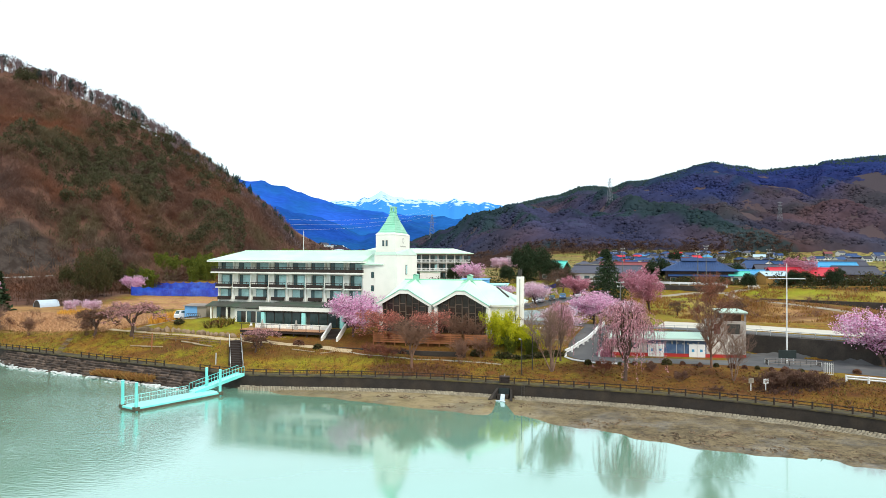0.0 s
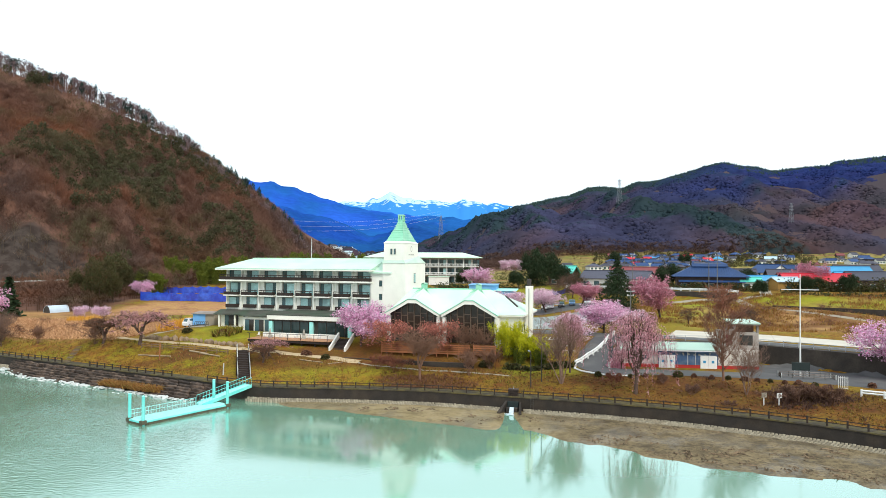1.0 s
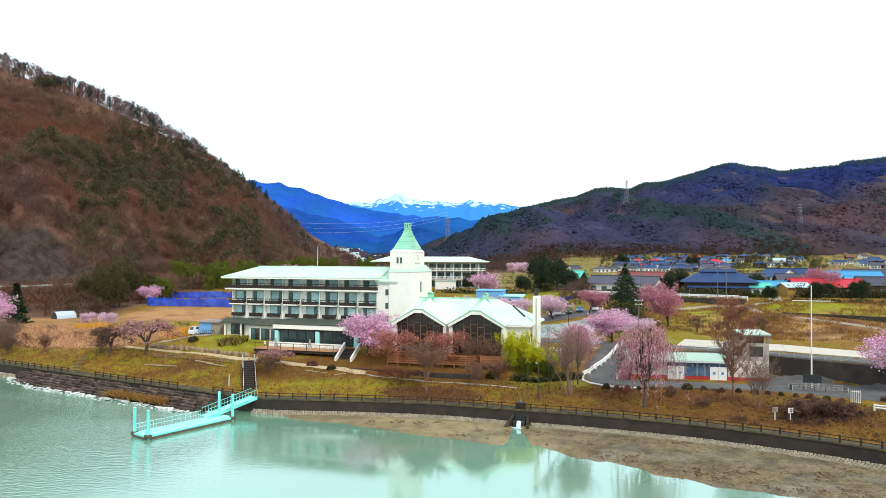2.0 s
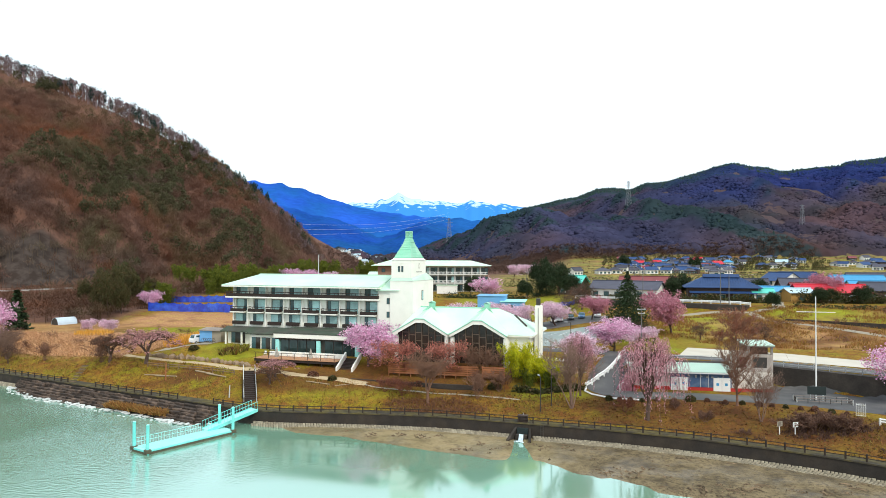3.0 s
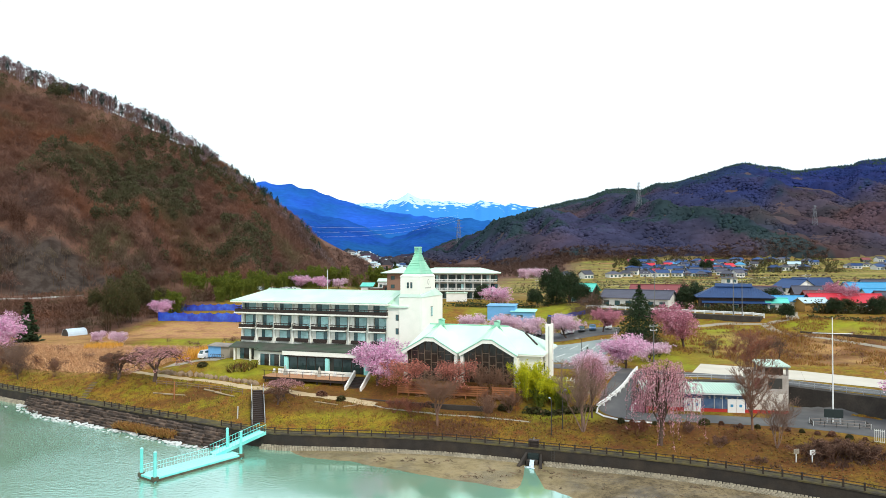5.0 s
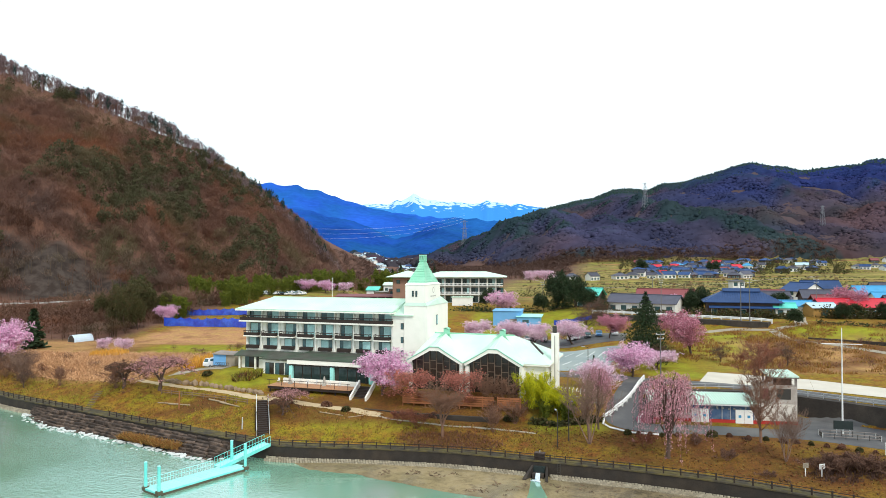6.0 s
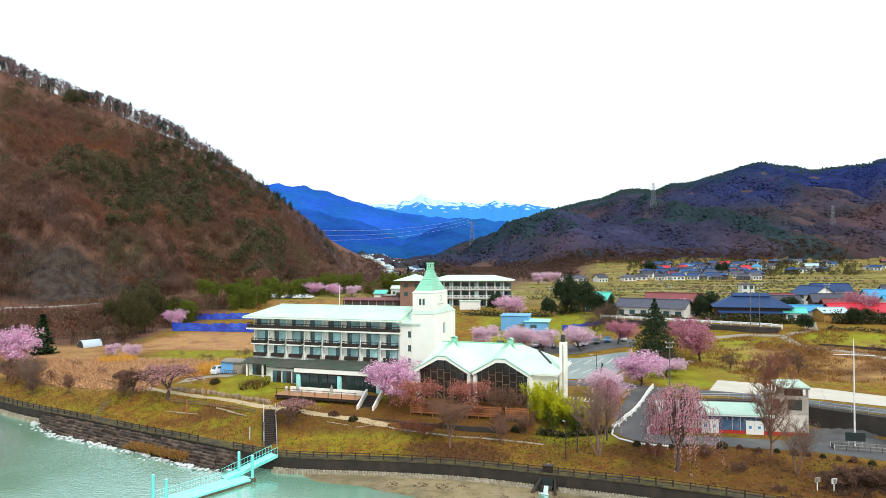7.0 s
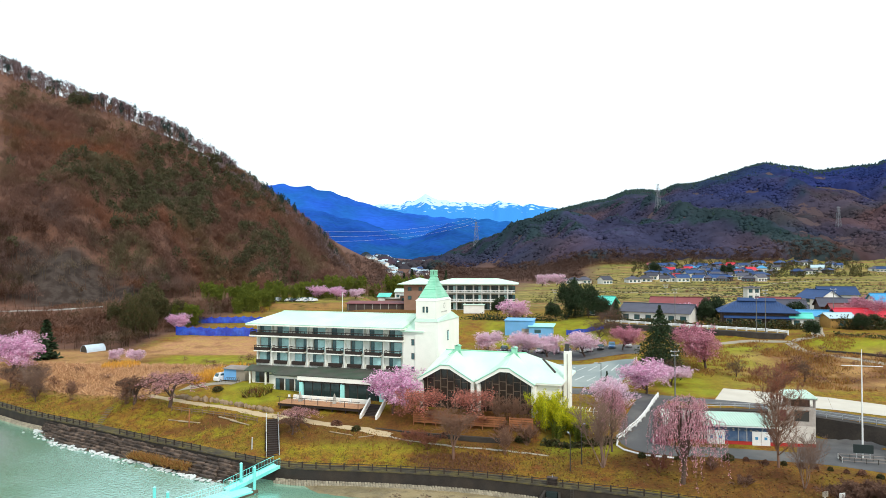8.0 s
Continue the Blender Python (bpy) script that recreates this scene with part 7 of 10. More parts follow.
def vase_tree(name, seed, height, width, bark, label, stems=7, forks=(2, 3, 4), thick=0.10, category="tree", tips=None, tip_count=0, fork_at=0.0):
    """Several stems rise from one foot, lean outwards and break up into many fine climbing twigs."""
    rng = np.random.RandomState(seed)
    out, ends = [], []

    def limb(p, d, length, r, level):
        n = 4 if level == 0 else 3
        for k in range(n):
            d = unit(d + rng.normal(0, 0.10, 3) + np.array([0, 0, 0.05]))
            q = p + d * length / n
            r2 = max(r * 0.80, 0.011)
            out.append((p, q, r, r2, min(level + (level > 0), 3)))
            if level < 3 and (k > 0 or level > 0):
                for _ in range(forks[level]):
                    side = rng.normal(0, 1, 3)
                    side = unit(side - d * np.dot(side, d))
                    limb(q, unit(d + side * rng.uniform(0.35, 0.75) + np.array([0, 0, 0.15])), length * rng.uniform(0.36, 0.58), r2 * 0.55, level + 1)
            elif level == 3:
                ends.append((p, q))
            p, r = q, r2
    root_at = np.array([0, 0, fork_at * height])
    if fork_at:
        out.append((np.zeros(3), root_at, thick * 2.0, thick * 1.6, 0))
    for k in range(stems):
        a = k * 6.283 / stems + rng.normal(0, 0.3)
        lean = rng.uniform(0.10, 0.42) * width / height * 2.2
        limb(root_at + np.array([math.cos(a), math.sin(a), 0]) * 0.12, unit(np.array([math.cos(a) * lean, math.sin(a) * lean, 1.0])), height * rng.uniform(0.5, 0.68), thick, 0)
    out = fit_tree(out, height, width)
    root = tagged(new(name), label, category)
    t = new("trunk", limbs_mesh("trunk", out, bark))
    t.parent = root
    if tips:
        c = new("crown", flakes("crown", crown_points(rng, out, tip_count, 0.10, 3), 0.07, rng, tips, hang=-1.0))
        c.parent = root
    return root


weeper = weeping_tree("weeping_cherry", 4, 9.5, 4.0, BARK, WEEPPINK, "weeping cherry with thin hanging pale pink branches", 330, 34)
budding = tree("budding_tree", 5, 5.6, 3.6, BARK, REDBUD, "small garden tree with reddish buds and thin twigs", "tree", 3400, 0.11, 0.25, **dict(BROAD, kids=(4, 3, 3)))
dusky = umbrella_tree("spreading_tree", 6, 6.3, 5.0, BARK, BUDPINK, "low umbrella-shaped tree with dusky pink buds")
brown_umbrella = umbrella_tree("spreading_tree", 16, 5.4, 4.2, BARK, TWIGBROWN, "low umbrella-shaped tree with bare brown twigs")
bare_a = vase_tree("bare_tree", 7, 10.4, 3.6, PALEBARK, "bare grey-brown tree whose many stems rise like a vase", 6, (2, 3, 3), 0.11)
haze = vase_tree("twiggy_shrub", 17, 4.6, 2.3, BROWNTWIG, "tall bare shrub, a brown haze of fine upright twigs", 12, (1, 2, 3), 0.032, "shrub", HAZETWIG, 800)
red_haze = vase_tree("twiggy_shrub", 18, 4.2, 2.4, REDBARK, "bare reddish shrub of fine upright twigs", 11, (1, 2, 3), 0.035, "shrub", TWIGRED, 1500)
gnarled = vase_tree("bare_tree", 19, 8.2, 3.9, BROWNTWIG, "old bare tree with a stout trunk and crooked spreading limbs", 7, (2, 3, 3), 0.12, "tree", HAZETWIG, 900, 0.36)
bare_tall = upright_tree("bare_tree", 8, 14.6, 3.6, BROWNTWIG, TWIGRED, "tall slender bare tree with upright reddish twigs")
bare_dark = tree("bare_tree", 9, 7.5, 4.0, BARK, TWIGBROWN, "bare dark tree with fine brown twigs", "tree", 1500, 0.10, 0.25, low=3, trunk=0.34, spread=0.85, rise=0.5, radius=0.22, kids=(4, 3, 4))

place(cherry_a, [(-15.4, 118.2, 1.03, 20), (65.5, 99.0, 1.12, 80), (-117.5, 166, 1.4, 50), (29.6, 131.5, 1.02, 200, 0.85), (-110, 240, 0.85, 30), (63.5, 231, 0.7, 0), (9.3, 236, 1.05, 100, 0.95), (-79, 318, 1.0, 200, 0.85), (-70, 316, 0.95, 50, 0.85)])
place(cherry_b, [(-0.5, 186, 0.95, 10, 0.9), (8.8, 183, 1.0, 80, 0.85), (15.2, 178, 1.0, 160, 0.85), (24.5, 177, 1.08, 230, 0.85), (36.5, 141, 0.85, 300, 0.7), (21.0, 121.5, 0.85, 60, 0.9), (-100.5, 182, 0.5, 40, 1.0), (-93.6, 180, 0.52, 140, 1.0),
                 (38, 520, 1.5, 0, 0.9), (49, 523, 1.5, 90, 0.9), (-62, 318, 0.9, 20, 0.8)])
place(cherry_c, [(47.5, 155.5, 1.12, 0), (112, 212, 1.0, 10), (33.5, 176, 0.85, 120, 0.85)])
place(weeper, [(26.2, 94.2, 1.18, 0), (18.8, 104.5, 0.64, 130, 1.5), (27.4, 107.6, 0.42, 50, 0.8)])
place(budding, [(-10.6, 114.8, 1.05, 0), (-2.2, 114.0, 0.98, 100)])
place(dusky, [(-58.1, 126.0, 1.12, 0), (-30.2, 113.0, 0.62, 120, 0.8)])
place(brown_umbrella, [(-66.8, 129.5, 1.0, 30), (-30.5, 110.5, 0.55, 50)])
place(bare_a, [(16.7, 99.4, 1.0, 0, 1.05), (40.2, 91.2, 0.62, 80, 1.25), (-96, 143, 0.75, 110)])
place(haze, [(3.2, 103.4, 0.8, 0, 1.1), (6.6, 106.8, 0.85, 70), (-68.6, 130.0, 1.25, 20, 0.75), (2.4, 113.2, 1.1, 30, 1.0), (5.6, 112.8, 1.1, 260, 0.95), (-84, 137, 0.9, 190), (-99, 146, 1.0, 0), (-104, 149, 1.1, 120)])
place(red_haze, [(-8.4, 105.2, 0.85, 0, 0.9), (-11.2, 106.4, 0.8, 60, 0.8), (-0.6, 112.9, 0.8, 0, 0.7), (-8.2, 114.2, 0.85, 90, 0.8), (23.8, 97.4, 0.6, 30), (62, 150, 0.9, 0), (55, 147, 0.8, 110)])
place(vase_tree("low_shrub", 28, 2.2, 1.9, BROWNTWIG, "low dark brown thicket shrub on the river bank", 12, (1, 2, 3), 0.03, "shrub", THICKET, 1800), [(43.2, 87.6, 1.0, 0), (45.2, 87.0, 1.1, 60), (47.2, 86.6, 1.1, 140), (49.0, 86.2, 1.0, 210), (44.4, 88.8, 0.9, 270), (47.8, 87.8, 0.9, 20), (33.4, 92.5, 0.7, 50), (31.0, 97.6, 0.6, 100), (36.2, 86.9, 0.5, 10)], group="bank thicket")
place(gnarled, [(-4.3, 102.7, 1.0, 0)])
place(bare_tall, [(39.6, 97.6, 1.0, 0)])
place(bare_dark, [(64, 146, 0.6, 75), (-101, 150, 0.8, 10),
                  (-108, 152, 0.75, 190), (36, 206, 1.1, 60), (31, 198, 0.9, 160), (39, 148, 0.6, 0), (52, 150, 0.5, 40), (-93, 139, 0.55, 300)])


# ---- conifers ----
def conifer(name, seed, height, width, label, layers=16, per=26, size=0.55, droop=0.30):
    rng = np.random.RandomState(seed)
    root = tagged(new(name), label, "conifer")
    t = part("trunk", rod(bmesh.new(), (0, 0, 0), (0, 0, height * 0.97), height * 0.022, 7, 0.04), BARK, root)
    pts, dirs = [], []
    for k in range(layers):
        u = k / (layers - 1)
        z = height * (0.06 + 0.92 * u)
        r = width * (1 - u) ** 0.85 * rng.uniform(0.70, 1.1) + 0.12
        m = max(5, int(per * (1 - u * 0.75)))
        for j in range(m):
            a = rng.uniform(0, 6.283)
            rr = r * rng.uniform(0.75, 1.12)
            for q in np.linspace(0.25, 1, 7):
                pts.append((math.cos(a) * rr * q, math.sin(a) * rr * q, z - droop * rr * q * q + rng.normal(0, 0.12) + 0.1 * rr))
    pts = np.array(pts) + rng.normal(0, 0.10, (len(pts), 3))
    c = new("crown", flakes("crown", pts, size, rng, EVERGREEN))
    c.parent = root
    return root


fir = conifer("fir_tree", 12, 14.5, 7.4, "large dark green fir tree with drooping tiers", 17, 165, 0.19, 0.42)
place(fir, [(36.9, 152.0, 1.0, 0), (30, 246, 0.95, 40), (41, 228, 0.45, 10)])
cypress = conifer("cypress", 13, 8.5, 1.5, "slim dark green cypress", 14, 16, 0.42)
place(cypress, [(-121.6, 185, 1.9, 0, 0.66), (23.4, 137.2, 0.36, 30), (-52, 460, 1.6, 20), (-30, 470, 1.5, 60), (-58, 465, 1.3, 90)], group="cypresses")


def round_evergreen(name, seed, height, width, leaf, label, category, count=2600, size=0.3):
    rng = np.random.RandomState(seed)
    root = tagged(new(name), label, category)
    p = fit_tree(grow(rng, height, trunk=0.35, spread=0.9, rise=0.5, radius=0.2, kids=(4, 4, 3)), height, width)
    t = new("trunk", limbs_mesh("trunk", p, BARK))
    t.parent = root
    c = new("crown", flakes("crown", crown_points(rng, p, count, 0.45, 2), size, rng, leaf))
    c.parent = root
    return root


oak = round_evergreen("evergreen_tree", 21, 11, 5.0, EVERGREEN, "broad dark evergreen tree", "tree", 9000, 0.27)
place(oak, [(23, 238, 0.6, 0), (33.5, 236, 0.8, 70, 1.35), (3, 258, 0.7, 200), (28.5, 248, 0.85, 100, 1.45), (37.5, 233, 0.7, 50), (96, 225, 0.6, 60), (83, 184.0, 0.42, 20), (71, 227, 0.75, 90), (68.5, 221, 0.6, 0), (150, 640, 1.2, 0), (205, 620, 1.2, 90),
            (102, 198, 0.45, 30), (113, 197, 0.5, 75), (107, 201, 0.4, 15)])
dark_oak = round_evergreen("thicket_tree", 25, 12.5, 3.6, SHRUB, "tall dark olive tree at the field edge", "tree", 6500, 0.26)
place(dark_oak, [(-113.5, 218, 0.62, 10, 1.9), (-118, 221, 0.66, 130, 1.9), (-110.5, 221, 0.55, 60, 1.7), (-116, 226, 0.7, 200, 1.75), (-122, 250, 1.0, 80, 1.1), (-127.5, 252, 1.1, 150, 1.15), (-117.5, 254, 0.85, 230), (-133, 256, 0.9, 20, 1.1), (-130, 262, 1.1, 300, 1.2), (-138, 250, 0.8, 45)])
place(vase_tree("bare_tree", 27, 13, 4.5, BROWNTWIG, "bare brown tree at the edge of the field", 6, (2, 3, 3), 0.12, "tree", TWIGBROWN, 1500), [(-136, 258, 1.1, 0), (-142, 254, 1.0, 70), (-126, 246, 0.8, 200), (-148, 250, 0.9, 120), (-119, 262, 1.0, 30), (-113, 268, 0.9, 160)])


def bamboo_clump(seed, height, label, leaf, size=0.27, dense=1):
    """A clump of arching culms, leafy from near the ground to the drooping tips."""
    rng = np.random.RandomState(seed)
    out, leaves = [], []
    for k in range(34):
        b = np.array([*rng.normal(0, 1.5, 2), 0])
        a = math.atan2(b[1], b[0]) + rng.normal(0, 0.6)
        h, lean = height * rng.uniform(0.65, 1.05), rng.uniform(0.8, 2.6)
        prev = b
        for u in (0.3, 0.6, 0.85, 1.0):
            q = b + np.array([math.cos(a), math.sin(a), 0]) * lean * u ** 2.6 + np.array([0, 0, h * (u - 0.16 * u ** 5)])
            out.append((prev, q, 0.05, 0.04, 2))
            n = int(34 * dense * (0.4 + u))
            t = rng.uniform(0, 1, n)[:, None]
            leaves.append(prev + (q - prev) * t + rng.normal(0, 0.42 if dense == 1 else 0.30, (n, 3)))
            prev = q
    pts = np.concatenate(leaves)
    pts = pts[pts[:, 2] > 0.4]
    root = tagged(new("bamboo_clump"), label, "bamboo")
    t = new("culm", limbs_mesh("culm", out, BAMBOOSTEM))
    t.parent = root
    tagged(t, kind="stuff")
    c = new("foliage", flakes("foliage", pts, size, rng, leaf, hang=0.6))
    c.parent = root
    return root


BAMBOOSTEM = surface("bamboo_culm", (0.14, 0.17, 0.05), 0.6, 0.2)
bam = bamboo_clump(23, 10.5, "feathery green bamboo clump under the mountain", BAMBOO, 0.22, 1.5)
gold = bamboo_clump(24, 5.6, "bright yellow-green garden bamboo by the hall", LIME, 0.13, 3)
rng_b = random.Random(6)
place(bam, [(-136 + k * 2.7 + rng_b.uniform(-4, 4), 314 + rng_b.uniform(-9, 22) + k * 1.4, rng_b.uniform(0.45, 1.2), rng_b.uniform(0, 360), rng_b.uniform(0.7, 1.25)) for k in range(38)] + [(-106 + k * 2.9 + rng_b.uniform(-1.5, 1.5), 286 + k * 4.0 + rng_b.uniform(-3, 3), rng_b.uniform(0.65, 1.0), rng_b.uniform(0, 360), rng_b.uniform(0.9, 1.3)) for k in range(15)] + [(-115, 254, 0.95, 20), (-111.5, 258, 0.85, 100), (14.8, 109.0, 0.3, 0), (11.5, 109.4, 0.32, 60)], group="bamboo grove")


place(gold, [(9.7, 111.9, 0.58, 0, 1.95), (12.4, 111.4, 0.66, 100, 1.2), (15.0, 111.0, 0.58, 200, 1.1)], group="yellow-green bamboo")


# clipped round shrubs along the yard road
def shrub_mesh(seed, leaf):
    rng = np.random.RandomState(seed)
    n = 420
    d = rng.normal(0, 1, (n, 3))
    d /= np.linalg.norm(d, axis=1)[:, None]
    d[:, 2] = np.abs(d[:, 2])
    p = d * rng.uniform(0.75, 1.0, n)[:, None] * np.array([0.75, 0.7, 0.95])
    return flakes("shrub", p, 0.16, rng, leaf)


SHRUBS = [shrub_mesh(k, (SHRUB, TWIGBROWN, TWIGBROWN)[k % 3]) for k in range(6)]
line = [(22.6, 102.2), (27.5, 101.0), (35, 100.6), (42, 98.0), (47, 95.6), (52, 92.6)]
rng_s = random.Random(9)
for i in range(17):
    u = i / 16 * 5
    k = min(int(u), 4)
    x = line[k][0] + (line[k + 1][0] - line[k][0]) * (u - k)
    y = line[k][1] + (line[k + 1][1] - line[k][1]) * (u - k) + rng_s.uniform(-0.25, 0.25)
    s = rng_s.uniform(0.52, 0.72) * (1.3 if i in (0, 6, 10, 14) else 1.0)
    o = new("clipped_shrub", SHRUBS[i % 6])
    o.matrix_basis = pose(x, y, gz(x, y), 0, 0, rng_s.uniform(0, 360)) @ Matrix.Diagonal((s * (1.4 if i in (6, 10, 14) else 1), s, s, 1))
    tagged(o, "clipped round shrub at the road edge", "shrub", "roadside shrubs")
flower_mesh = shrub_mesh(11, DEEPPINK)
for x, y, s in ((27.0, 110.2, 1.3), (26.2, 108.9, 1.0), (27.4, 108.4, 0.8)):
    o = new("flowering_shrub", flower_mesh)
    o.matrix_basis = pose(x, y, gz(x, y), 0, 0, x * 40) @ Matrix.Diagonal((s * 1.2, s, s * 1.1, 1))
    tagged(o, "deep pink flowering shrub beside the boat house", "shrub", "flowering shrubs")
for i, (x, y, s) in enumerate(((-24.0, 113.6, 1.0), (-20.4, 111.6, 0.9), (-29.5, 121.5, 1.0), (-33, 122.2, 0.9), (-52, 133.5, 1.1), (58, 93, 0.8),
                              (-6.0, 110.0, 1.0), (6.0, 108.6, 1.2), (-44, 131, 1.0))):
    o = new("garden_shrub", SHRUBS[(2, 5)[i % 2] if x > 30 else (i * 2 + 1) % 6])
    o.matrix_basis = pose(x, y, gz(x, y), 0, 0, i * 50) @ Matrix.Diagonal((s * 1.3, s, s * 0.9, 1))
    tagged(o, "low brownish garden shrub", "shrub", "garden shrubs")


# ---- grass tufts, reeds and dead growth ----
def tufts(name, pts, height, width, blades, material, label, category, seed, lean=0.35, level=None):
    rng = np.random.RandomState(seed)
    n = len(pts)
    base = np.repeat(np.column_stack([pts, ground(pts[:, 0], pts[:, 1]) - 0.03 if level is None else np.full(n, level)]), blades, 0)
    base[:, :2] += rng.normal(0, width, (n * blades, 2))
    h = height * rng.uniform(0.5, 1.3, (n * blades, 1))
    d = np.column_stack([rng.normal(0, lean, (n * blades, 2)), np.ones(n * blades)])
    side = rng.normal(0, 1, (n * blades, 3))
    side[:, 2] = 0
    side /= np.linalg.norm(side, axis=1)[:, None]
    side *= height * 0.10 + 0.02
    V = np.stack([base - side, base + side, base + d * h], 1).reshape(-1, 3)
    F = np.arange(len(V)).reshape(-1, 3)
    tagged(new(name, array_mesh(name, V, F, material)), label, category, kind="stuff")


def sown(n, x0, x1, y0, y1, keep, seed):
    rng = np.random.RandomState(seed)
    p = np.column_stack([rng.uniform(x0, x1, n), rng.uniform(y0, y1, n)])
    return p[keep(p[:, 0], p[:, 1])]


def bank(x, y):
    d = y - shore(x)
    s = np.interp(x, (-160, -86, -34, 0, 20, 50, 70), (12, 10, 13, 7, 13, 19, 22))
    return ((x < 13) | (x > 49) | (waves(x, y, 9, 14) > 0.62)) & (d > 2.6) & (d < 2.6 + s) & ~((np.abs(x + 33.2) < 3.2) & (y < 117)) & (waves(x, y, 7, 15) > -0.7)


tufts("bank_weeds", sown(18000, -130, 70, 55, 150, lambda x, y: bank(x, y) & (waves(x, y, 10, 28) + 0.4 * waves(x, y, 3, 20) > 0.1), 9), 0.42, 0.25, 4, FIELDWEED, "orange-brown weeds on the river bank", "weeds", 9)
tufts("bank_grass", sown(34000, -130, 70, 55, 150, bank, 1), 0.34, 0.18, 4, TUFT, "yellow-green and russet grass on the river bank", "grass", 1)
tufts("dead_grass", sown(26000, -140, -66, 130, 205, lambda x, y: (y - shore(x) > 13) & (ground(x, y) < 6.2) & (y + 2.5 * waves(x, y, 9, 30) < 176), 2), 0.75, 0.30, 3, STRAW, "dry brown grass on the river plain", "grass", 2, 0.95)
tufts("reed_bed", sown(3200, -104, -76, 160, 182, lambda x, y: (waves(x, y, 6, 22) > -0.35) & (np.hypot((x + 93.5) / 4.2, (y - 173) / 4) < 1), 3), 1.3, 0.3, 4, REED, "golden dry reed bed", "reeds", 3, 0.18)
tufts("reed_clump", sown(700, -66, -56, 150, 162, lambda x, y: waves(x, y, 5, 23) > -0.3, 4), 1.8, 0.3, 4, REED, "golden dry reeds behind the hotel", "reeds", 4, 0.18)
tufts("groyne_reeds", np.column_stack([np.random.RandomState(5).uniform(-56, -44.5, 460), np.zeros(460)]) + np.column_stack([np.zeros(460), shore(np.random.RandomState(5).uniform(-56, -44.5, 460)) - np.random.RandomState(6).uniform(3.0, 4.5, 460)]),
      0.75, 0.32, 8, FIELDWEED, "dry reeds among the shore stones", "reeds", 5, 0.8, 0.38)
tufts("field_weeds", sown(6000, 44, 130, 134, 186, lambda x, y: (waves(x, y * 2.2, 15, 27) > 0.35) & (y > 140 + 0.3 * (62 - x)) & (y + 0.72 * (x - 78) < 184), 16), 0.45, 0.4, 3, TWIGBROWN, "dark brown weeds in rows on the terraced fields", "weeds", 16, 0.5)
tufts("field_grass", sown(16000, 44, 130, 134, 186, lambda x, y: (waves(x, y * 2.0, 16, 24) > -0.1) & (y > 138 + 0.3 * (62 - x)), 6), 0.6, 0.3, 3, FIELDWEED, "dry grass and weeds on the terraced fields", "grass", 6)
tufts("bank_brush", sown(6000, 30, 66, 74, 100, lambda x, y: (y - shore(x) > 3) & (y - shore(x) < 18) & ((np.hypot((x - 46.5) / 5.2, (y - 87.2) / 2.6) + 0.2 * waves(x, y, 4, 29) < 1) | (waves(x, y, 6, 29) > 0.9)), 7), 0.40, 0.3, 9, THICKET, "dark brown brush on the river bank", "brush", 7, 0.5)
tufts("dark_brush", sown(1500, -12, 5, 99, 107, lambda x, y: np.hypot((x + 3.5) / 7.5, (y - shore(x) - 4.6) / 2.6) + 0.3 * waves(x, y, 4, 19) < 0.95, 18), 0.32, 0.25, 4, TWIGBROWN, "dark brown tufts under the bare tree", "brush", 18, 0.5)
tufts("spiky_plants", sown(26, -45.5, -40.5, 129, 132, lambda x, y: x < 0, 17), 1.3, 0.15, 9, TUFT, "pale spiky garden plants on the lawn", "plants", 17, 0.6)
tufts("mountain_foot_scrub", sown(4200, -200, -95, 240, 325, lambda x, y: (waves(x, y, 25, 26) > -0.2) & ((x < -120) | (y > 288)), 8), 1.0, 0.8, 5, FOOTWOOD, "brown scrub at the foot of the mountain", "scrub", 8, 0.5)


def driftwood():
    rng = np.random.RandomState(11)
    p = sown(22000, -20, 62, 50, 96, lambda x, y: (y - np.interp(x, MUD_X, MUD_Y) > 0.8) & (shore(x) - y > 2.6) & (waves(x, y, 6, 31) + 0.5 * waves(x, y, 2, 32) > 0.55 - 0.75 * ease(12, 26, x) * ease(7, 1, y - np.interp(x, MUD_X, MUD_Y))), 12)
    n = len(p)
    z = ground(p[:, 0], p[:, 1])
    c = np.column_stack([p, z + 0.03])
    a = rng.uniform(0, 6.28, n)
    L = rng.uniform(0.07, 0.34, n) * np.where(rng.uniform(0, 1, n) < 0.06, 3.5, 1)
    d = np.column_stack([np.cos(a), np.sin(a), rng.normal(0, 0.05, n)]) * L[:, None]
    w = np.column_stack([-np.sin(a), np.cos(a), np.zeros(n)]) * rng.uniform(0.03, 0.10, n)[:, None]
    up = np.array([0, 0, 0.14]) * rng.uniform(0.5, 1.3, n)[:, None]
    V = np.stack([c - d, c - w, c + d, c + w, c + up], 1).reshape(-1, 3)
    i = np.arange(n)[:, None] * 5
    F = np.concatenate([i + np.array(q) for q in ((0, 1, 4), (1, 2, 4), (2, 3, 4), (3, 0, 4))], 0)
    tagged(new("driftwood", array_mesh("driftwood", V, F, surface("wet_drift_debris", (0.15, 0.105, 0.065), 0.9, 0.3, per_island=0.6))), "dark drift debris and cobbles on the mud flats", "debris", kind="stuff")


driftwood()


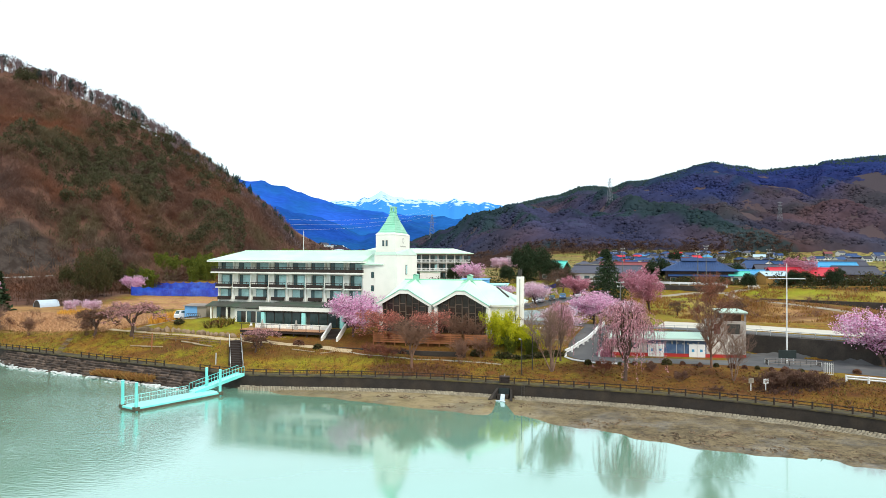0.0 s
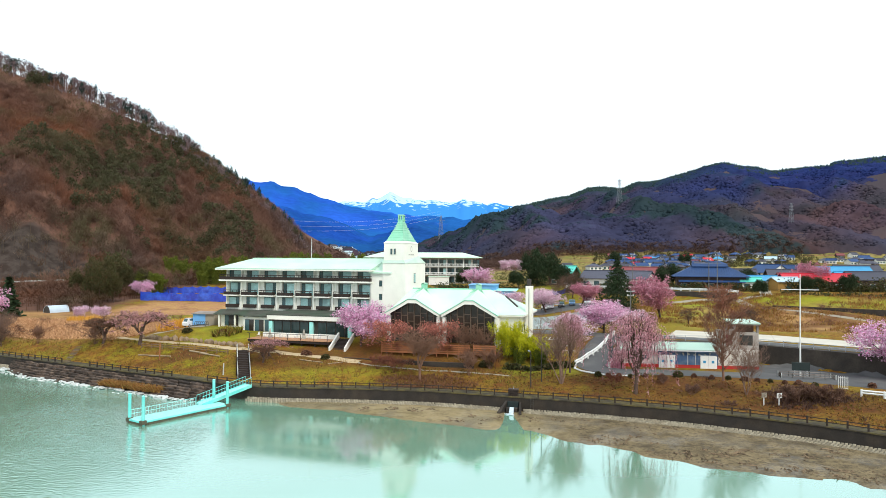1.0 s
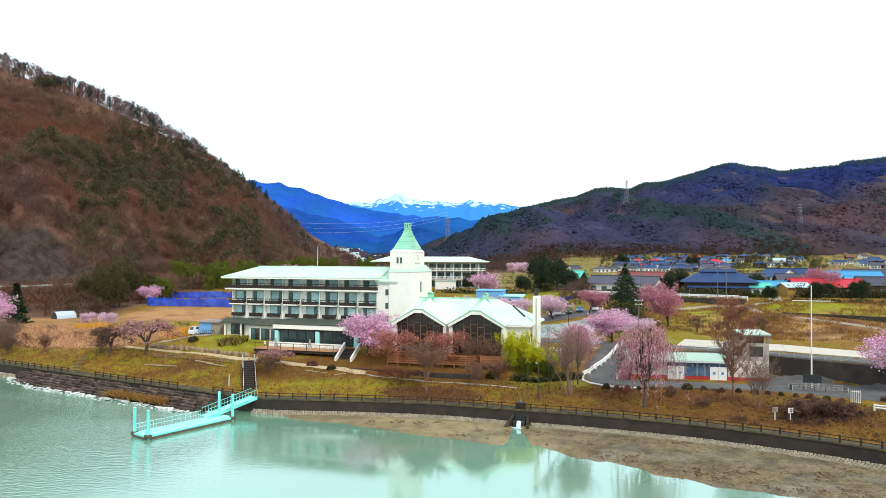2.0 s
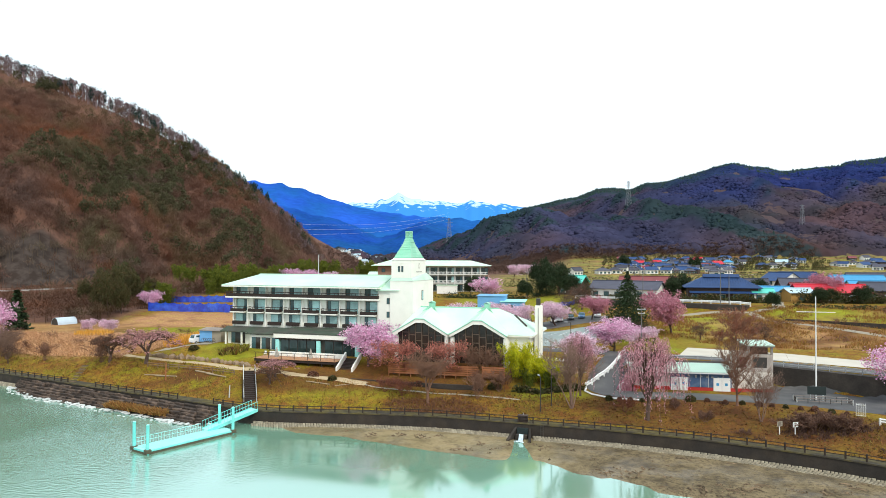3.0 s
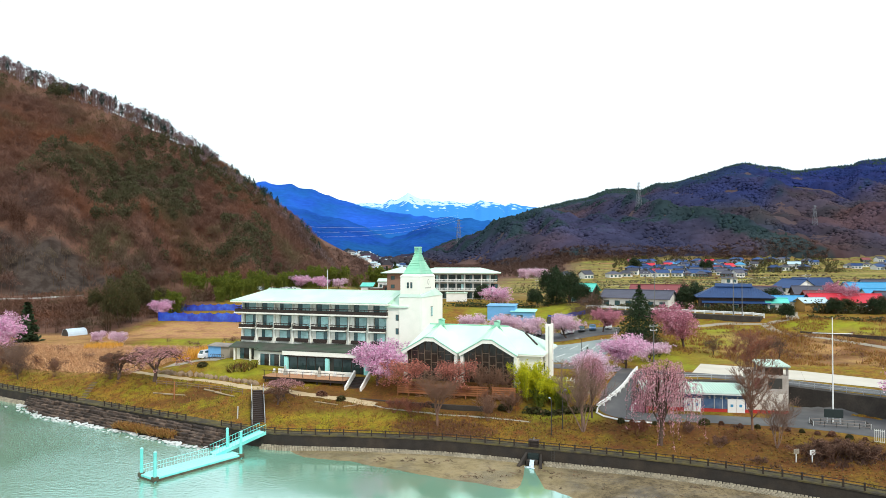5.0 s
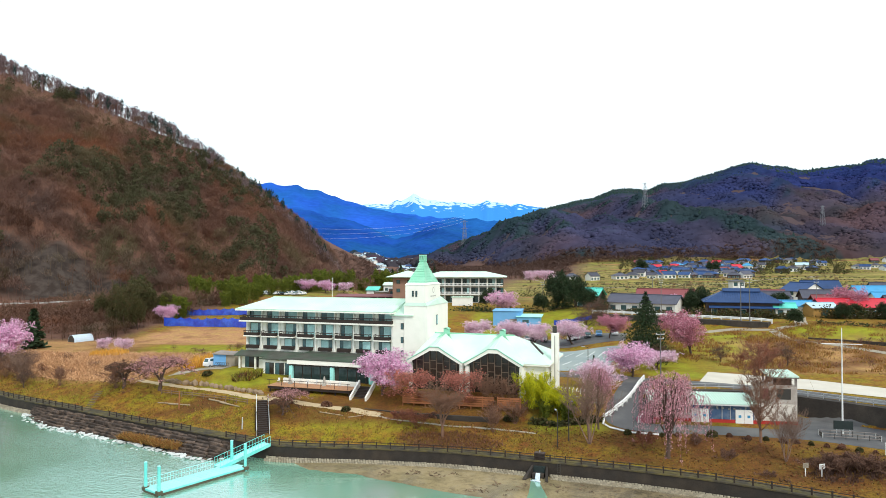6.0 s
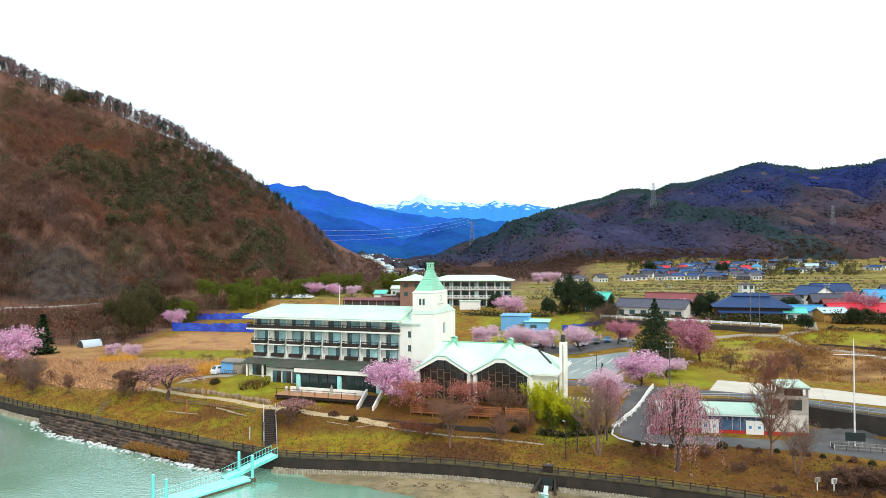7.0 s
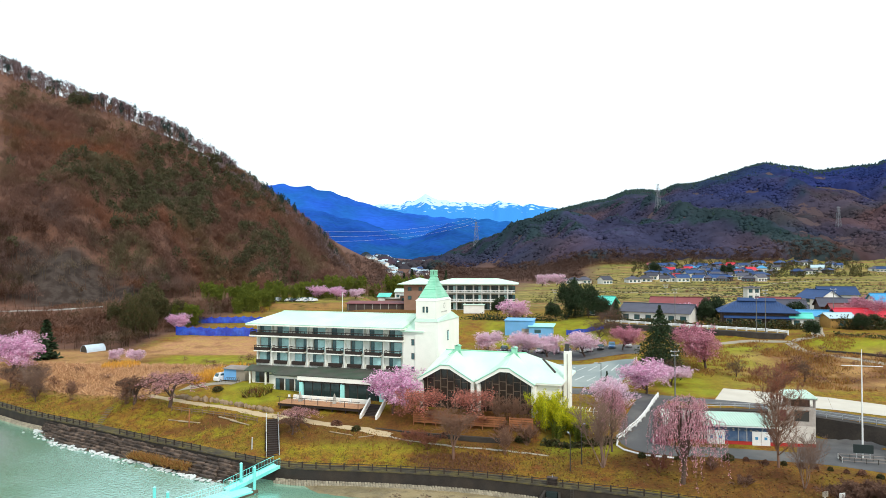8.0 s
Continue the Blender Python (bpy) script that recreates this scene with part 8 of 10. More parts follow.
def fallen_leaves():
    p = sown(30000, -12, 70, 60, 118, lambda x, y: (y - shore(x) > 2.4) & (y - shore(x) < np.interp(x, (-12, 12, 22, 36, 50, 70), (9, 12, 14, 16.5, 22, 25))) & (waves(x, y, 5, 41) > -0.5), 41)
    rng = np.random.RandomState(42)
    c = np.column_stack([p, ground(p[:, 0], p[:, 1]) + 0.06])
    tagged(new("fallen_leaves", flakes("fallen_leaves", c, 0.13, rng, FALLEN)), "russet fallen leaves on the river bank", "leaves", kind="stuff")


fallen_leaves()


# ---- buildings behind ----
def house(name, x, y, turn, w, d, h, rise, roof, wall, label, style="gable", windows=4, group="village houses", storeys=1, over=0.7):
    """A house with real eaves; its front faces down the valley (local -y)."""
    z = min(gz(x + a, y + b) for a in (-w / 3, w / 3) for b in (-d / 3, d / 3))
    o = thing(name, x, y, z, turn, label, "house", group)
    hw, hd = w / 2, d / 2
    bm = bmesh.new()
    box(bm, -hw, hw, -hd, hd, -0.6, h)
    if style == "gable":
        for s in (-1, 1):
            poly(bm, ((s * hw * 0.999, -hd, h), (s * hw * 0.999, hd, h), (s * hw * 0.999, 0, h + rise)))
    part("wall", bm, wall, o)
    bm = bmesh.new()
    ex, ey, ez = hw + over, hd + over, h - rise * over / (hd + over) * 0.6
    if style == "gable":
        for s in (-1, 1):
            slab(bm, ((-ex, s * ey, ez), (ex, s * ey, ez), (ex, 0, h + rise + 0.12), (-ex, 0, h + rise + 0.12)), 0.14)
    else:
        k = max(0.4, hw - hd * 0.9)
        t = h + rise
        for pts in (((-ex, -ey, ez), (ex, -ey, ez), (k, 0, t), (-k, 0, t)), ((ex, ey, ez), (-ex, ey, ez), (-k, 0, t), (k, 0, t)),
                    ((ex, -ey, ez), (ex, ey, ez), (k, 0, t)), ((-ex, ey, ez), (-ex, -ey, ez), (-k, 0, t))):
            slab(bm, pts, 0.16)
    r = part("roof", bm, roof, o)
    bm = bmesh.new()
    k = ex if style == "gable" else max(0.4, hw - hd * 0.9)
    box(bm, -k, k, -0.22, 0.22, h + rise - 0.02, h + rise + 0.32, 0.04)
    part("ridge", bm, roof, r)
    for s in range(storeys):
        for i in range(windows):
            cx = -hw + (i + 0.5) * w / windows
            ww = min(1.8, w / windows * 0.6)
            z0 = 0.5 + s * h / storeys
            z1 = min(z0 + 1.5, h - 0.25)
            q = part("window", cuboid(cx - ww / 2, cx + ww / 2, -hd - 0.05, -hd - 0.002, z0, z1), PLASTER if wall is TIMBER else DARKFRAME, o)
            part("pane", cuboid(cx - ww / 2 + 0.08, cx + ww / 2 - 0.08, -hd - 0.08, -hd - 0.052, z0 + 0.08, z1 - 0.08), GLASS, q)
    return o


house("farmhouse", 54, 226, -34, 22, 8, 3.1, 2.2, GREYTILE, PLASTER, "long white and dark house with grey tiled roof", windows=6)
house("farmhouse", 65, 243, -22, 18, 9, 3.6, 2.8, BROWNROOF, TIMBER, "long farmhouse with a dull maroon roof", windows=5)
house("farmhouse", 79.5, 213.5, -14, 19.5, 11, 4.4, 3.0, DARKROOF, TIMBER, "large farmhouse under a steep dark blue hipped roof", style="steep", windows=5, over=1.2)
big = [o for o in bpy.data.objects if o.name.startswith("farmhouse")][-1]
top_roof = part("upper_roof", bmesh.new(), DARKROOF, big)
bm = bmesh.new()
for s in (-1, 1):
    slab(bm, ((-5.2, s * 1.5, 7.15), (5.2, s * 1.5, 7.15), (5.2, 0, 8.0), (-5.2, 0, 8.0)), 0.18)
bm.to_mesh(top_roof.data)
bm.free()
bm = bmesh.new()
for k in range(30):
    x = -10.3 + k * 0.71
    t = max(abs(x) - 4.85, 0) / 6.85
    rod(bm, (x, -6.72, 3.98), (x * (1 - 0.0), -6.7 + (6.7 * (1 - t)) * 0.98, 4.0 + 3.38 * (1 - t)), 0.07, 4)
part("tile_roll", bm, DARKROOF, big)
part("gable_board", cuboid(-4.9, 4.9, -1.0, 1.0, 6.6, 7.2), TIMBER, big)
part("veranda_roof", slab(bmesh.new(), ((-9.4, -7.4, 2.5), (9.4, -7.4, 2.5), (9.4, -5.6, 3.0), (-9.4, -5.6, 3.0)), 0.14), DARKROOF, big)
house("annex", 89.4, 207.2, -14, 5.0, 5, 2.8, 1.0, TEALROOF, PLASTER, "white side wing with a small teal roof", windows=2)
house("barn", 95.5, 213, -8, 9, 7, 3.0, 1.2, CYANROOF, PLASTER, "outhouse with a bright blue sheet roof", windows=2)
house("barn", 99.5, 207.0, 6, 7, 5.5, 2.9, 1.0, PALEROOF, OCHRE, "ochre walled barn with pale blue roof", windows=1)
house("farmhouse", 110, 209.5, -4, 19.5, 8, 3.0, 2.0, REDROOF, TIMBER, "long low house with a bright red roof", windows=6)
house("farmhouse", 128, 281, -72, 12, 10, 4.6, 3.0, DARKROOF, PLASTER, "white two-storey house with a dark gabled roof", windows=3, storeys=2)
house("farmhouse", 121, 250, -10, 14, 8, 3.4, 2.4, GREYTILE, TIMBER, "house with grey tiled roof", windows=4)
house("farmhouse", 120, 238, -10, 15, 7, 3.0, 1.6, BROWNROOF, TIMBER, "low house with dull red roof", windows=4)
house("farmhouse", 147, 262, -6, 18, 9, 4.2, 2.6, CYANROOF, PLASTER, "white house with light blue roof", windows=4, storeys=1)
house("farmhouse", 143, 246, -6, 14, 8, 3.2, 2.0, CYANROOF, PLASTER, "house with pale blue sheet roof", windows=3)
house("cottage", 39.5, 246, -30, 8.5, 7.5, 4.4, 2.2, TEALROOF, TIMBER, "dark cottage with a teal gabled roof", windows=2, storeys=1)
house("store", 109.5, 300, 0, 5.0, 5.0, 8.0, 0.4, GREYTILE, PLASTER, "small white block house with flat roof", style="hip", windows=2, storeys=3)
house("farmhouse", 165, 285, -4, 17, 9, 4.5, 3.0, GREYTILE, PLASTER, "white house with grey tiled roof", windows=4)
house("farmhouse", 160, 232, -4, 16, 9, 4.0, 2.8, GREYTILE, TIMBER, "house with grey tiled hipped roof", style="hip", windows=4)
house("farmhouse", 105, 262, -12, 14, 8, 3.2, 2.2, BROWNROOF, TIMBER, "low farmhouse with brown roof", windows=4)
house("farmhouse", 152, 318, -6, 15, 9, 4.4, 3.0, DARKROOF, PLASTER, "white house with dark blue gabled roof", windows=3)


house("farmhouse", 128, 214, -4, 12, 8, 3.4, 2.2, GREYTILE, TIMBER, "dark house with grey gabled roof", windows=3)
house("shed_house", 139, 206, -4, 8, 6, 2.8, 1.2, CYANROOF, PLASTER, "small shed with a light blue roof", windows=2)
house("farmhouse", 152, 213, -8, 14, 9, 4.4, 2.8, DARKROOF, TIMBER, "dark timber house with blue tiled roof", windows=4)
house("farmhouse", 96, 236, -10, 13, 8, 3.6, 2.4, GREYTILE, PLASTER, "white farmhouse with grey tiled roof", windows=4)
house("farmhouse", 178, 250, -8, 15, 9, 4.4, 2.8, BROWNROOF, TIMBER, "timber farmhouse with dull red roof", windows=4)


def far_houses():
    """Two dozen kinds are enough for the hamlet on the far side of the fields and the town beyond."""
    rng = random.Random(17)
    kinds = []
    for i, (roof, wall, style) in enumerate(((DARKROOF, PLASTER, "gable"), (GREYTILE, TIMBER, "hip"), (GREYTILE, PLASTER, "gable"), (BROWNROOF, TIMBER, "gable"), (REDROOF, PLASTER, "gable"), (CYANROOF, PLASTER, "hip"), (DARKROOF, TIMBER, "hip"), (GREYTILE, PLASTER, "hip"), (PALEROOF, PLASTER, "gable"))):
        roofname = {id(DARKROOF): "dark blue", id(GREYTILE): "grey", id(BROWNROOF): "dull red", id(REDROOF): "red", id(CYANROOF): "light blue", id(PALEROOF): "pale grey"}[id(roof)]
        kinds.append(house("hamlet_house", 170 + i * 17, 640 + (i % 3) * 18, rng.uniform(-30, 20), rng.uniform(8, 11), rng.uniform(6, 8), rng.uniform(3, 4.4), rng.uniform(1.8, 2.6), roof, wall,
                           f"far hamlet house with {roofname} roof and {'white' if wall is PLASTER else 'dark'} walls", style, 3, "hamlet houses", 1))
    n = 0
    while n < 165:
        if n < 125:
            y = rng.uniform(575, 735)
            x = y * rng.choice((rng.uniform(0.225, 0.30), rng.uniform(0.29, 0.36), rng.uniform(0.215, 0.40)))
        else:
            x, y = rng.uniform(270, 470), rng.uniform(600, 760)
        z = gz(x, y)
        k = rng.choice([kinds[i] for i in (0, 1, 1, 2, 6, 6, 7, 7, 2, 0, 0, 3)] + ([kinds[4], kinds[5]] if n % 4 == 0 else []))
        m = pose(x, y, z, 0, 0, rng.uniform(-40, 40)) @ Matrix.Scale(rng.uniform(0.8, 1.0), 4)
        copy_thing(k, m)
        n += 1
    for x, y in ((66, 560), (75, 566), (88, 545), (60, 600), (112, 560), (125, 575)):
        copy_thing(kinds[rng.choice((1, 2, 7))], pose(x, y, gz(x, y), 0, 0, rng.uniform(-40, 40)))
    for i in range(112):
        y = rng.uniform(790, 1250)
        x = y * rng.uniform(-0.180, -0.095)
        k = copy_thing(kinds[(0, 8, 8, 2, 8, 7, 8, 2)[i % 8]], pose(x, y, gz(x, y), 0, 0, rng.uniform(-60, 60)) @ Matrix.Scale(0.78, 4))
        tagged(k, "tiny house of the town up the valley", "", "town houses")


far_houses()


def annex_building():
    b = thing("annex_hotel", -37.5, 287.5, 11.0, -3, "three-storey white annex building with balconies and pale green roof", "building")
    L, h = 46.5, 10.8
    # grey instead of white: shade of the balcony recess put into the wall colour
    part("wall", cuboid(13, L, 1.6, 13, 0, h), surface("shaded_annex_wall", (0.40, 0.39, 0.37), 0.85, 0.15, 0.5, 5), b)
    part("brick_wing", cuboid(2.4, 12.98, -1.0, 14, 0, h), BRICKTAN, b, "tan clad end wing")
    for z in (3.6, 7.2, 10.6):
        part("balcony_slab", cuboid(13.0, L + 1.5, -0.6, 1.6, z - 0.12, z + 0.1), PLASTER, b)
    for z in (3.6, 7.2):
        part("balcony_rail", cuboid(13.0, L + 1.5, -0.62, -0.52, z + 0.9, z + 1.1), RAILWHITE, b)
        bm = bmesh.new()
        for k in range(64):
            x = 13.1 + k * 0.54
            box(bm, x, x + 0.16, -0.6, -0.54, z + 0.1, z + 0.9)
        part("baluster", bm, RAILWHITE, b)
    for i in range(10):
        x = 13.6 + i * 3.5
        part("column", cuboid(x - 0.13, x + 0.13, -0.58, -0.3, 0, h), PLASTER, b)
        for z in (0.4, 3.9, 7.5):
            w = part("window", cuboid(x + 0.3, x + 3.1, 1.52, 1.598, z, z + 2.5), DARKFRAME, b)
            part("pane", cuboid(x + 0.4, x + 1.9, 1.48, 1.518, z + 0.1, z + 2.4), DARKGLASS, w)
            part("pane", cuboid(x + 2.0, x + 3.0, 1.48, 1.518, z + 0.1, z + 2.4), (GLASS, DARKGLASS, CURTAIN)[i % 3], w)
    for z in (4.4, 8.0):
        for x in (4.0, 8.5):
            w = part("window", cuboid(x, x + 1.6, -1.06, -1.002, z, z + 1.6), DARKFRAME, b)
            part("pane", cuboid(x + 0.1, x + 1.5, -1.1, -1.062, z + 0.1, z + 1.5), GLASS, w)
    for x0, x1, y0, y1, t in ((0.0, 15.5, -3.2, 16, 2.4), (13, L + 3.0, -2.2, 15.0, 2.1)):
        bm = bmesh.new()
        ym = (y0 + y1) / 2
        e = h + 0.1
        k = min((y1 - y0) / 2, (x1 - x0) / 2 - 0.3)
        for pts in (((x0, y0, e), (x1, y0, e), (x1 - k, ym, e + t), (x0 + k, ym, e + t)), ((x1, y1, e), (x0, y1, e), (x0 + k, ym, e + t), (x1 - k, ym, e + t)),
                    ((x1, y0, e), (x1, y1, e), (x1 - k, ym, e + t)), ((x0, y1, e), (x0, y0, e), (x0 + k, ym, e + t))):
            slab(bm, pts, 0.2)
        part("roof", bm, GREENROOF, b)
    z0 = gz(-44, 284)
    g = thing("gatehouse", -46, 303, z0, -3, "low tan service wing with flat white-edged roofs and teal lean-tos", "building")
    for x0, x1, y0, y1, hh, mat in ((0, 7.0, 2, 9, 3.6, BRICKTAN), (7.02, 15, 0, 9, 5.0, BRICKTAN), (3.0, 9.0, 9.02, 16, 6.0, PLASTER), (15.02, 19.5, -1.5, 6, 3.4, BROWNROOF)):
        part("wall", cuboid(x0, x1, y0, y1, -0.6, hh), mat, g)
        part("roof", cuboid(x0 - 0.4, x1 + 0.4, y0 - 0.4, y1 + 0.4, hh, hh + 0.28, 0.03), CONCRETE, g)
        for k in range(int((x1 - x0) / 2.2)):
            w = part("window", cuboid(x0 + 0.7 + k * 2.2, x0 + 2.0 + k * 2.2, y0 - 0.05, y0 - 0.002, hh - 2.0, hh - 0.8), DARKFRAME, g)
            part("pane", cuboid(x0 + 0.78 + k * 2.2, x0 + 1.92 + k * 2.2, y0 - 0.08, y0 - 0.052, hh - 1.92, hh - 0.88), GLASS, w)
    part("teal_roof", slab(bmesh.new(), ((-3.6, 1.0, 4.6), (2.4, 1.0, 4.6), (2.4, 6, 6.1), (-3.6, 6, 6.1)), 0.15), TEALROOF, g)
    part("teal_roof", slab(bmesh.new(), ((2.6, 8.6, 6.6), (9.4, 8.6, 6.6), (9.4, 13, 7.8), (2.6, 13, 7.8)), 0.15), GREENROOF, g)
    part("lean_to_wall", cuboid(-3.2, -0.02, 1.6, 6, -0.6, 4.4), PLASTER, g)
    t = thing("service_shed", -60, 291, gz(-50, 291), -4, "long low dark brown service shed beside the annex", "shed")
    part("wall", cuboid(0, 29, 0, 6, -0.5, 2.5), TIMBER, t)
    part("roof", slab(bmesh.new(), ((-0.5, -0.6, 2.5), (29.5, -0.6, 2.5), (29.5, 6.5, 3.3), (-0.5, 6.5, 3.3)), 0.14), BROWNROOF, t)
    for k in range(9):
        part("post", cuboid(0.4 + k * 3.5, 0.6 + k * 3.5, -0.16, -0.004, -0.5, 2.48), CONCRETE, t)
    s = thing("delivery_shed", -1.8, 270, gz(-2, 270), 0, "small white flat shed before the annex", "shed")
    part("wall", cuboid(-8, 0, 0, 4, 0, 3.2), PLASTER, s)
    part("roof", cuboid(-8.3, 0.3, -0.3, 4.3, 3.2, 3.4), GREENROOF, s)


annex_building()


def blue_sheds():
    b = thing("blue_workshop", 5.2, 217.2, 7.9, -10, "light blue corrugated workshop in two parts", "workshop")
    part("wall", cuboid(0, 8.6, 0, 7, 0, 5.0), BLUEWALL, b)
    part("roof", slab(bmesh.new(), ((-0.3, -0.3, 5.1), (8.9, -0.3, 5.1), (8.9, 7.2, 5.35), (-0.3, 7.2, 5.35)), 0.14), BLUEWALL, b)
    part("wall", cuboid(7.6, 14.5, -1.2, 5, -0.3, 3.4), BLUEWALL, b)
    part("roof", slab(bmesh.new(), ((7.3, -1.6, 3.5), (15.2, -1.6, 3.5), (15.2, 5.2, 3.9), (7.3, 5.2, 3.9)), 0.14), AQUADECK, b)
    w = part("window", cuboid(9.3, 11.2, -1.26, -1.202, 1.5, 2.5), DARKFRAME, b)
    part("pane", cuboid(9.4, 11.1, -1.29, -1.262, 1.6, 2.4), GLASS, w)
    part("shutter", cuboid(5.2, 7.4, -0.06, -0.002, 0.1, 2.6), GREYWALL, b)
    bm = bmesh.new()
    for k in range(34):
        box(bm, 0.1 + k * 0.25, 0.18 + k * 0.25, -0.03, 0.0, 2.7 if 5.1 < 0.1 + k * 0.25 < 7.5 else 0.1, 4.9)
    part("rib", bm, BLUEWALL, b)
    # shed and rack by the hotel
    s = thing("garden_shed", -51.8, 141.6, gz(-51, 142), -15, "small blue-fronted garden shed with tan side", "shed")
    part("front_wall", cuboid(-2.6, 0.4, -0.03, 2.2, 0, 2.3), BLUEWALL, s)
    part("side_wall", cuboid(0.42, 2.6, 0, 2.3, 0, 2.35), PALEPAVE, s)
    part("roof", slab(bmesh.new(), ((-2.8, -0.4, 2.4), (2.8, -0.4, 2.4), (2.8, 2.6, 2.75), (-2.8, 2.6, 2.75)), 0.1), GREYWALL, s)
    r = thing("bicycle_rack", -52.8, 139.9, gz(-52.8, 139.9), -15, "dark low rack with hoops on the lawn", "rack")
    for k in range(7):
        bm = bmesh.new()
        rings = []
        for a in range(7):
            u = a * math.pi / 6
            rings.append([bm.verts.new((k * 0.45 + dx, (0.5 + e) * math.cos(u), 0.4 + (0.7 + e) * math.sin(u))) for dx, e in ((-0.05, 0), (0, 0.05), (0.05, 0), (0, -0.05))])
        for a, b in zip(rings, rings[1:]):
            for c in range(4):
                bm.faces.new((a[c], a[(c + 1) % 4], b[(c + 1) % 4], b[c]))
        part("hoop", bm, DARKFRAME, r)
    for y in (-0.5, 0.5):
        part("rail", rod(bmesh.new(), (0, y, 0.4), (2.7, y, 0.4), 0.05, 4), DARKFRAME, r)
        for k in (0, 2.7):
            part("leg", rod(bmesh.new(), (k, y, -0.05), (k, y, 0.4), 0.05, 4), DARKFRAME, r)


blue_sheds()


def polytunnel():
    p = thing("polytunnel", -119.8, 199.5, gz(-119, 199), 62, "small white polytunnel with one end filled in dark", "greenhouse")
    bm = bmesh.new()
    n = 10
    ring = [(1.7 * math.cos(math.pi * k / n), 2.1 * math.sin(math.pi * k / n)) for k in range(n + 1)]
    for a, b in zip(ring, ring[1:]):
        slab(bm, ((0, a[0], a[1]), (0, b[0], b[1]), (6.0, b[0], b[1]), (6.0, a[0], a[1])), 0.05)
    bmesh.ops.remove_doubles(bm, verts=bm.verts[:], dist=0.002)
    part("cover", bm, surface("white_plastic_film", (0.50, 0.60, 0.70), 0.4, 0.08), p)
    # dark sheet across this end, standing for the unlit inside
    bm = bmesh.new()
    poly(bm, [(0.05, a[0] * 0.97, a[1] * 0.97) for a in ring])
    part("dark_end", bm, DARKFRAME, p)
    bm = bmesh.new()
    poly(bm, [(5.95, a[0] * 0.97, a[1] * 0.97) for a in ring[::-1]])
    part("end_film", bm, RAILWHITE, p)


polytunnel()


def blue_net(pts, h):
    f = thing("net_fence", pts[0][0], pts[0][1], 0, 0, "tall blue netting on thin posts round the field", "fence", "net fences")
    for i, (p, q) in enumerate(zip(pts, pts[1:])):
        n = max(1, int(math.hypot(q[0] - p[0], q[1] - p[1]) / 3))
        for k in range(n):
            a = [p[j] + (q[j] - p[j]) * k / n for j in (0, 1)]
            b = [p[j] + (q[j] - p[j]) * (k + 1) / n for j in (0, 1)]
            za, zb = gz(*a), gz(*b)
            ax, ay, bx, by = a[0] - pts[0][0], a[1] - pts[0][1], b[0] - pts[0][0], b[1] - pts[0][1]
            part("post", rod(bmesh.new(), (ax, ay, za - 0.1), (ax, ay, za + h + 0.2), 0.03, 5), NETBLUE, f)
            bm = bmesh.new()
            m = 5
            cols = []
            for c in range(m + 1):
                u = c / m
                sag = (0.25 + 0.3 * math.sin(k * 1.9 + i) ** 2) * math.sin(u * math.pi) + 0.25 * math.sin(k * 2.7) ** 2
                x, y, z = ax + (bx - ax) * u, ay + (by - ay) * u, za + (zb - za) * u
                cols.append([(x, y + 0.05 * math.sin(c * 2.1 + k), z + 0.02), (x, y - 0.06 * math.sin(c * 1.7 + k), z + h * 0.5), (x, y, z + h - sag)])
            for c in range(m):
                for r in range(2):
                    poly(bm, (cols[c][r], cols[c + 1][r], cols[c + 1][r + 1], cols[c][r + 1]))
            part("net", bm, NETBLUE, f)


blue_net([(-105, 228), (-66, 225.5)], 3.1)
blue_net([(-120, 263), (-86, 266)], 2.7)
blue_net([(24, 216.5), (35, 213)], 1.6)


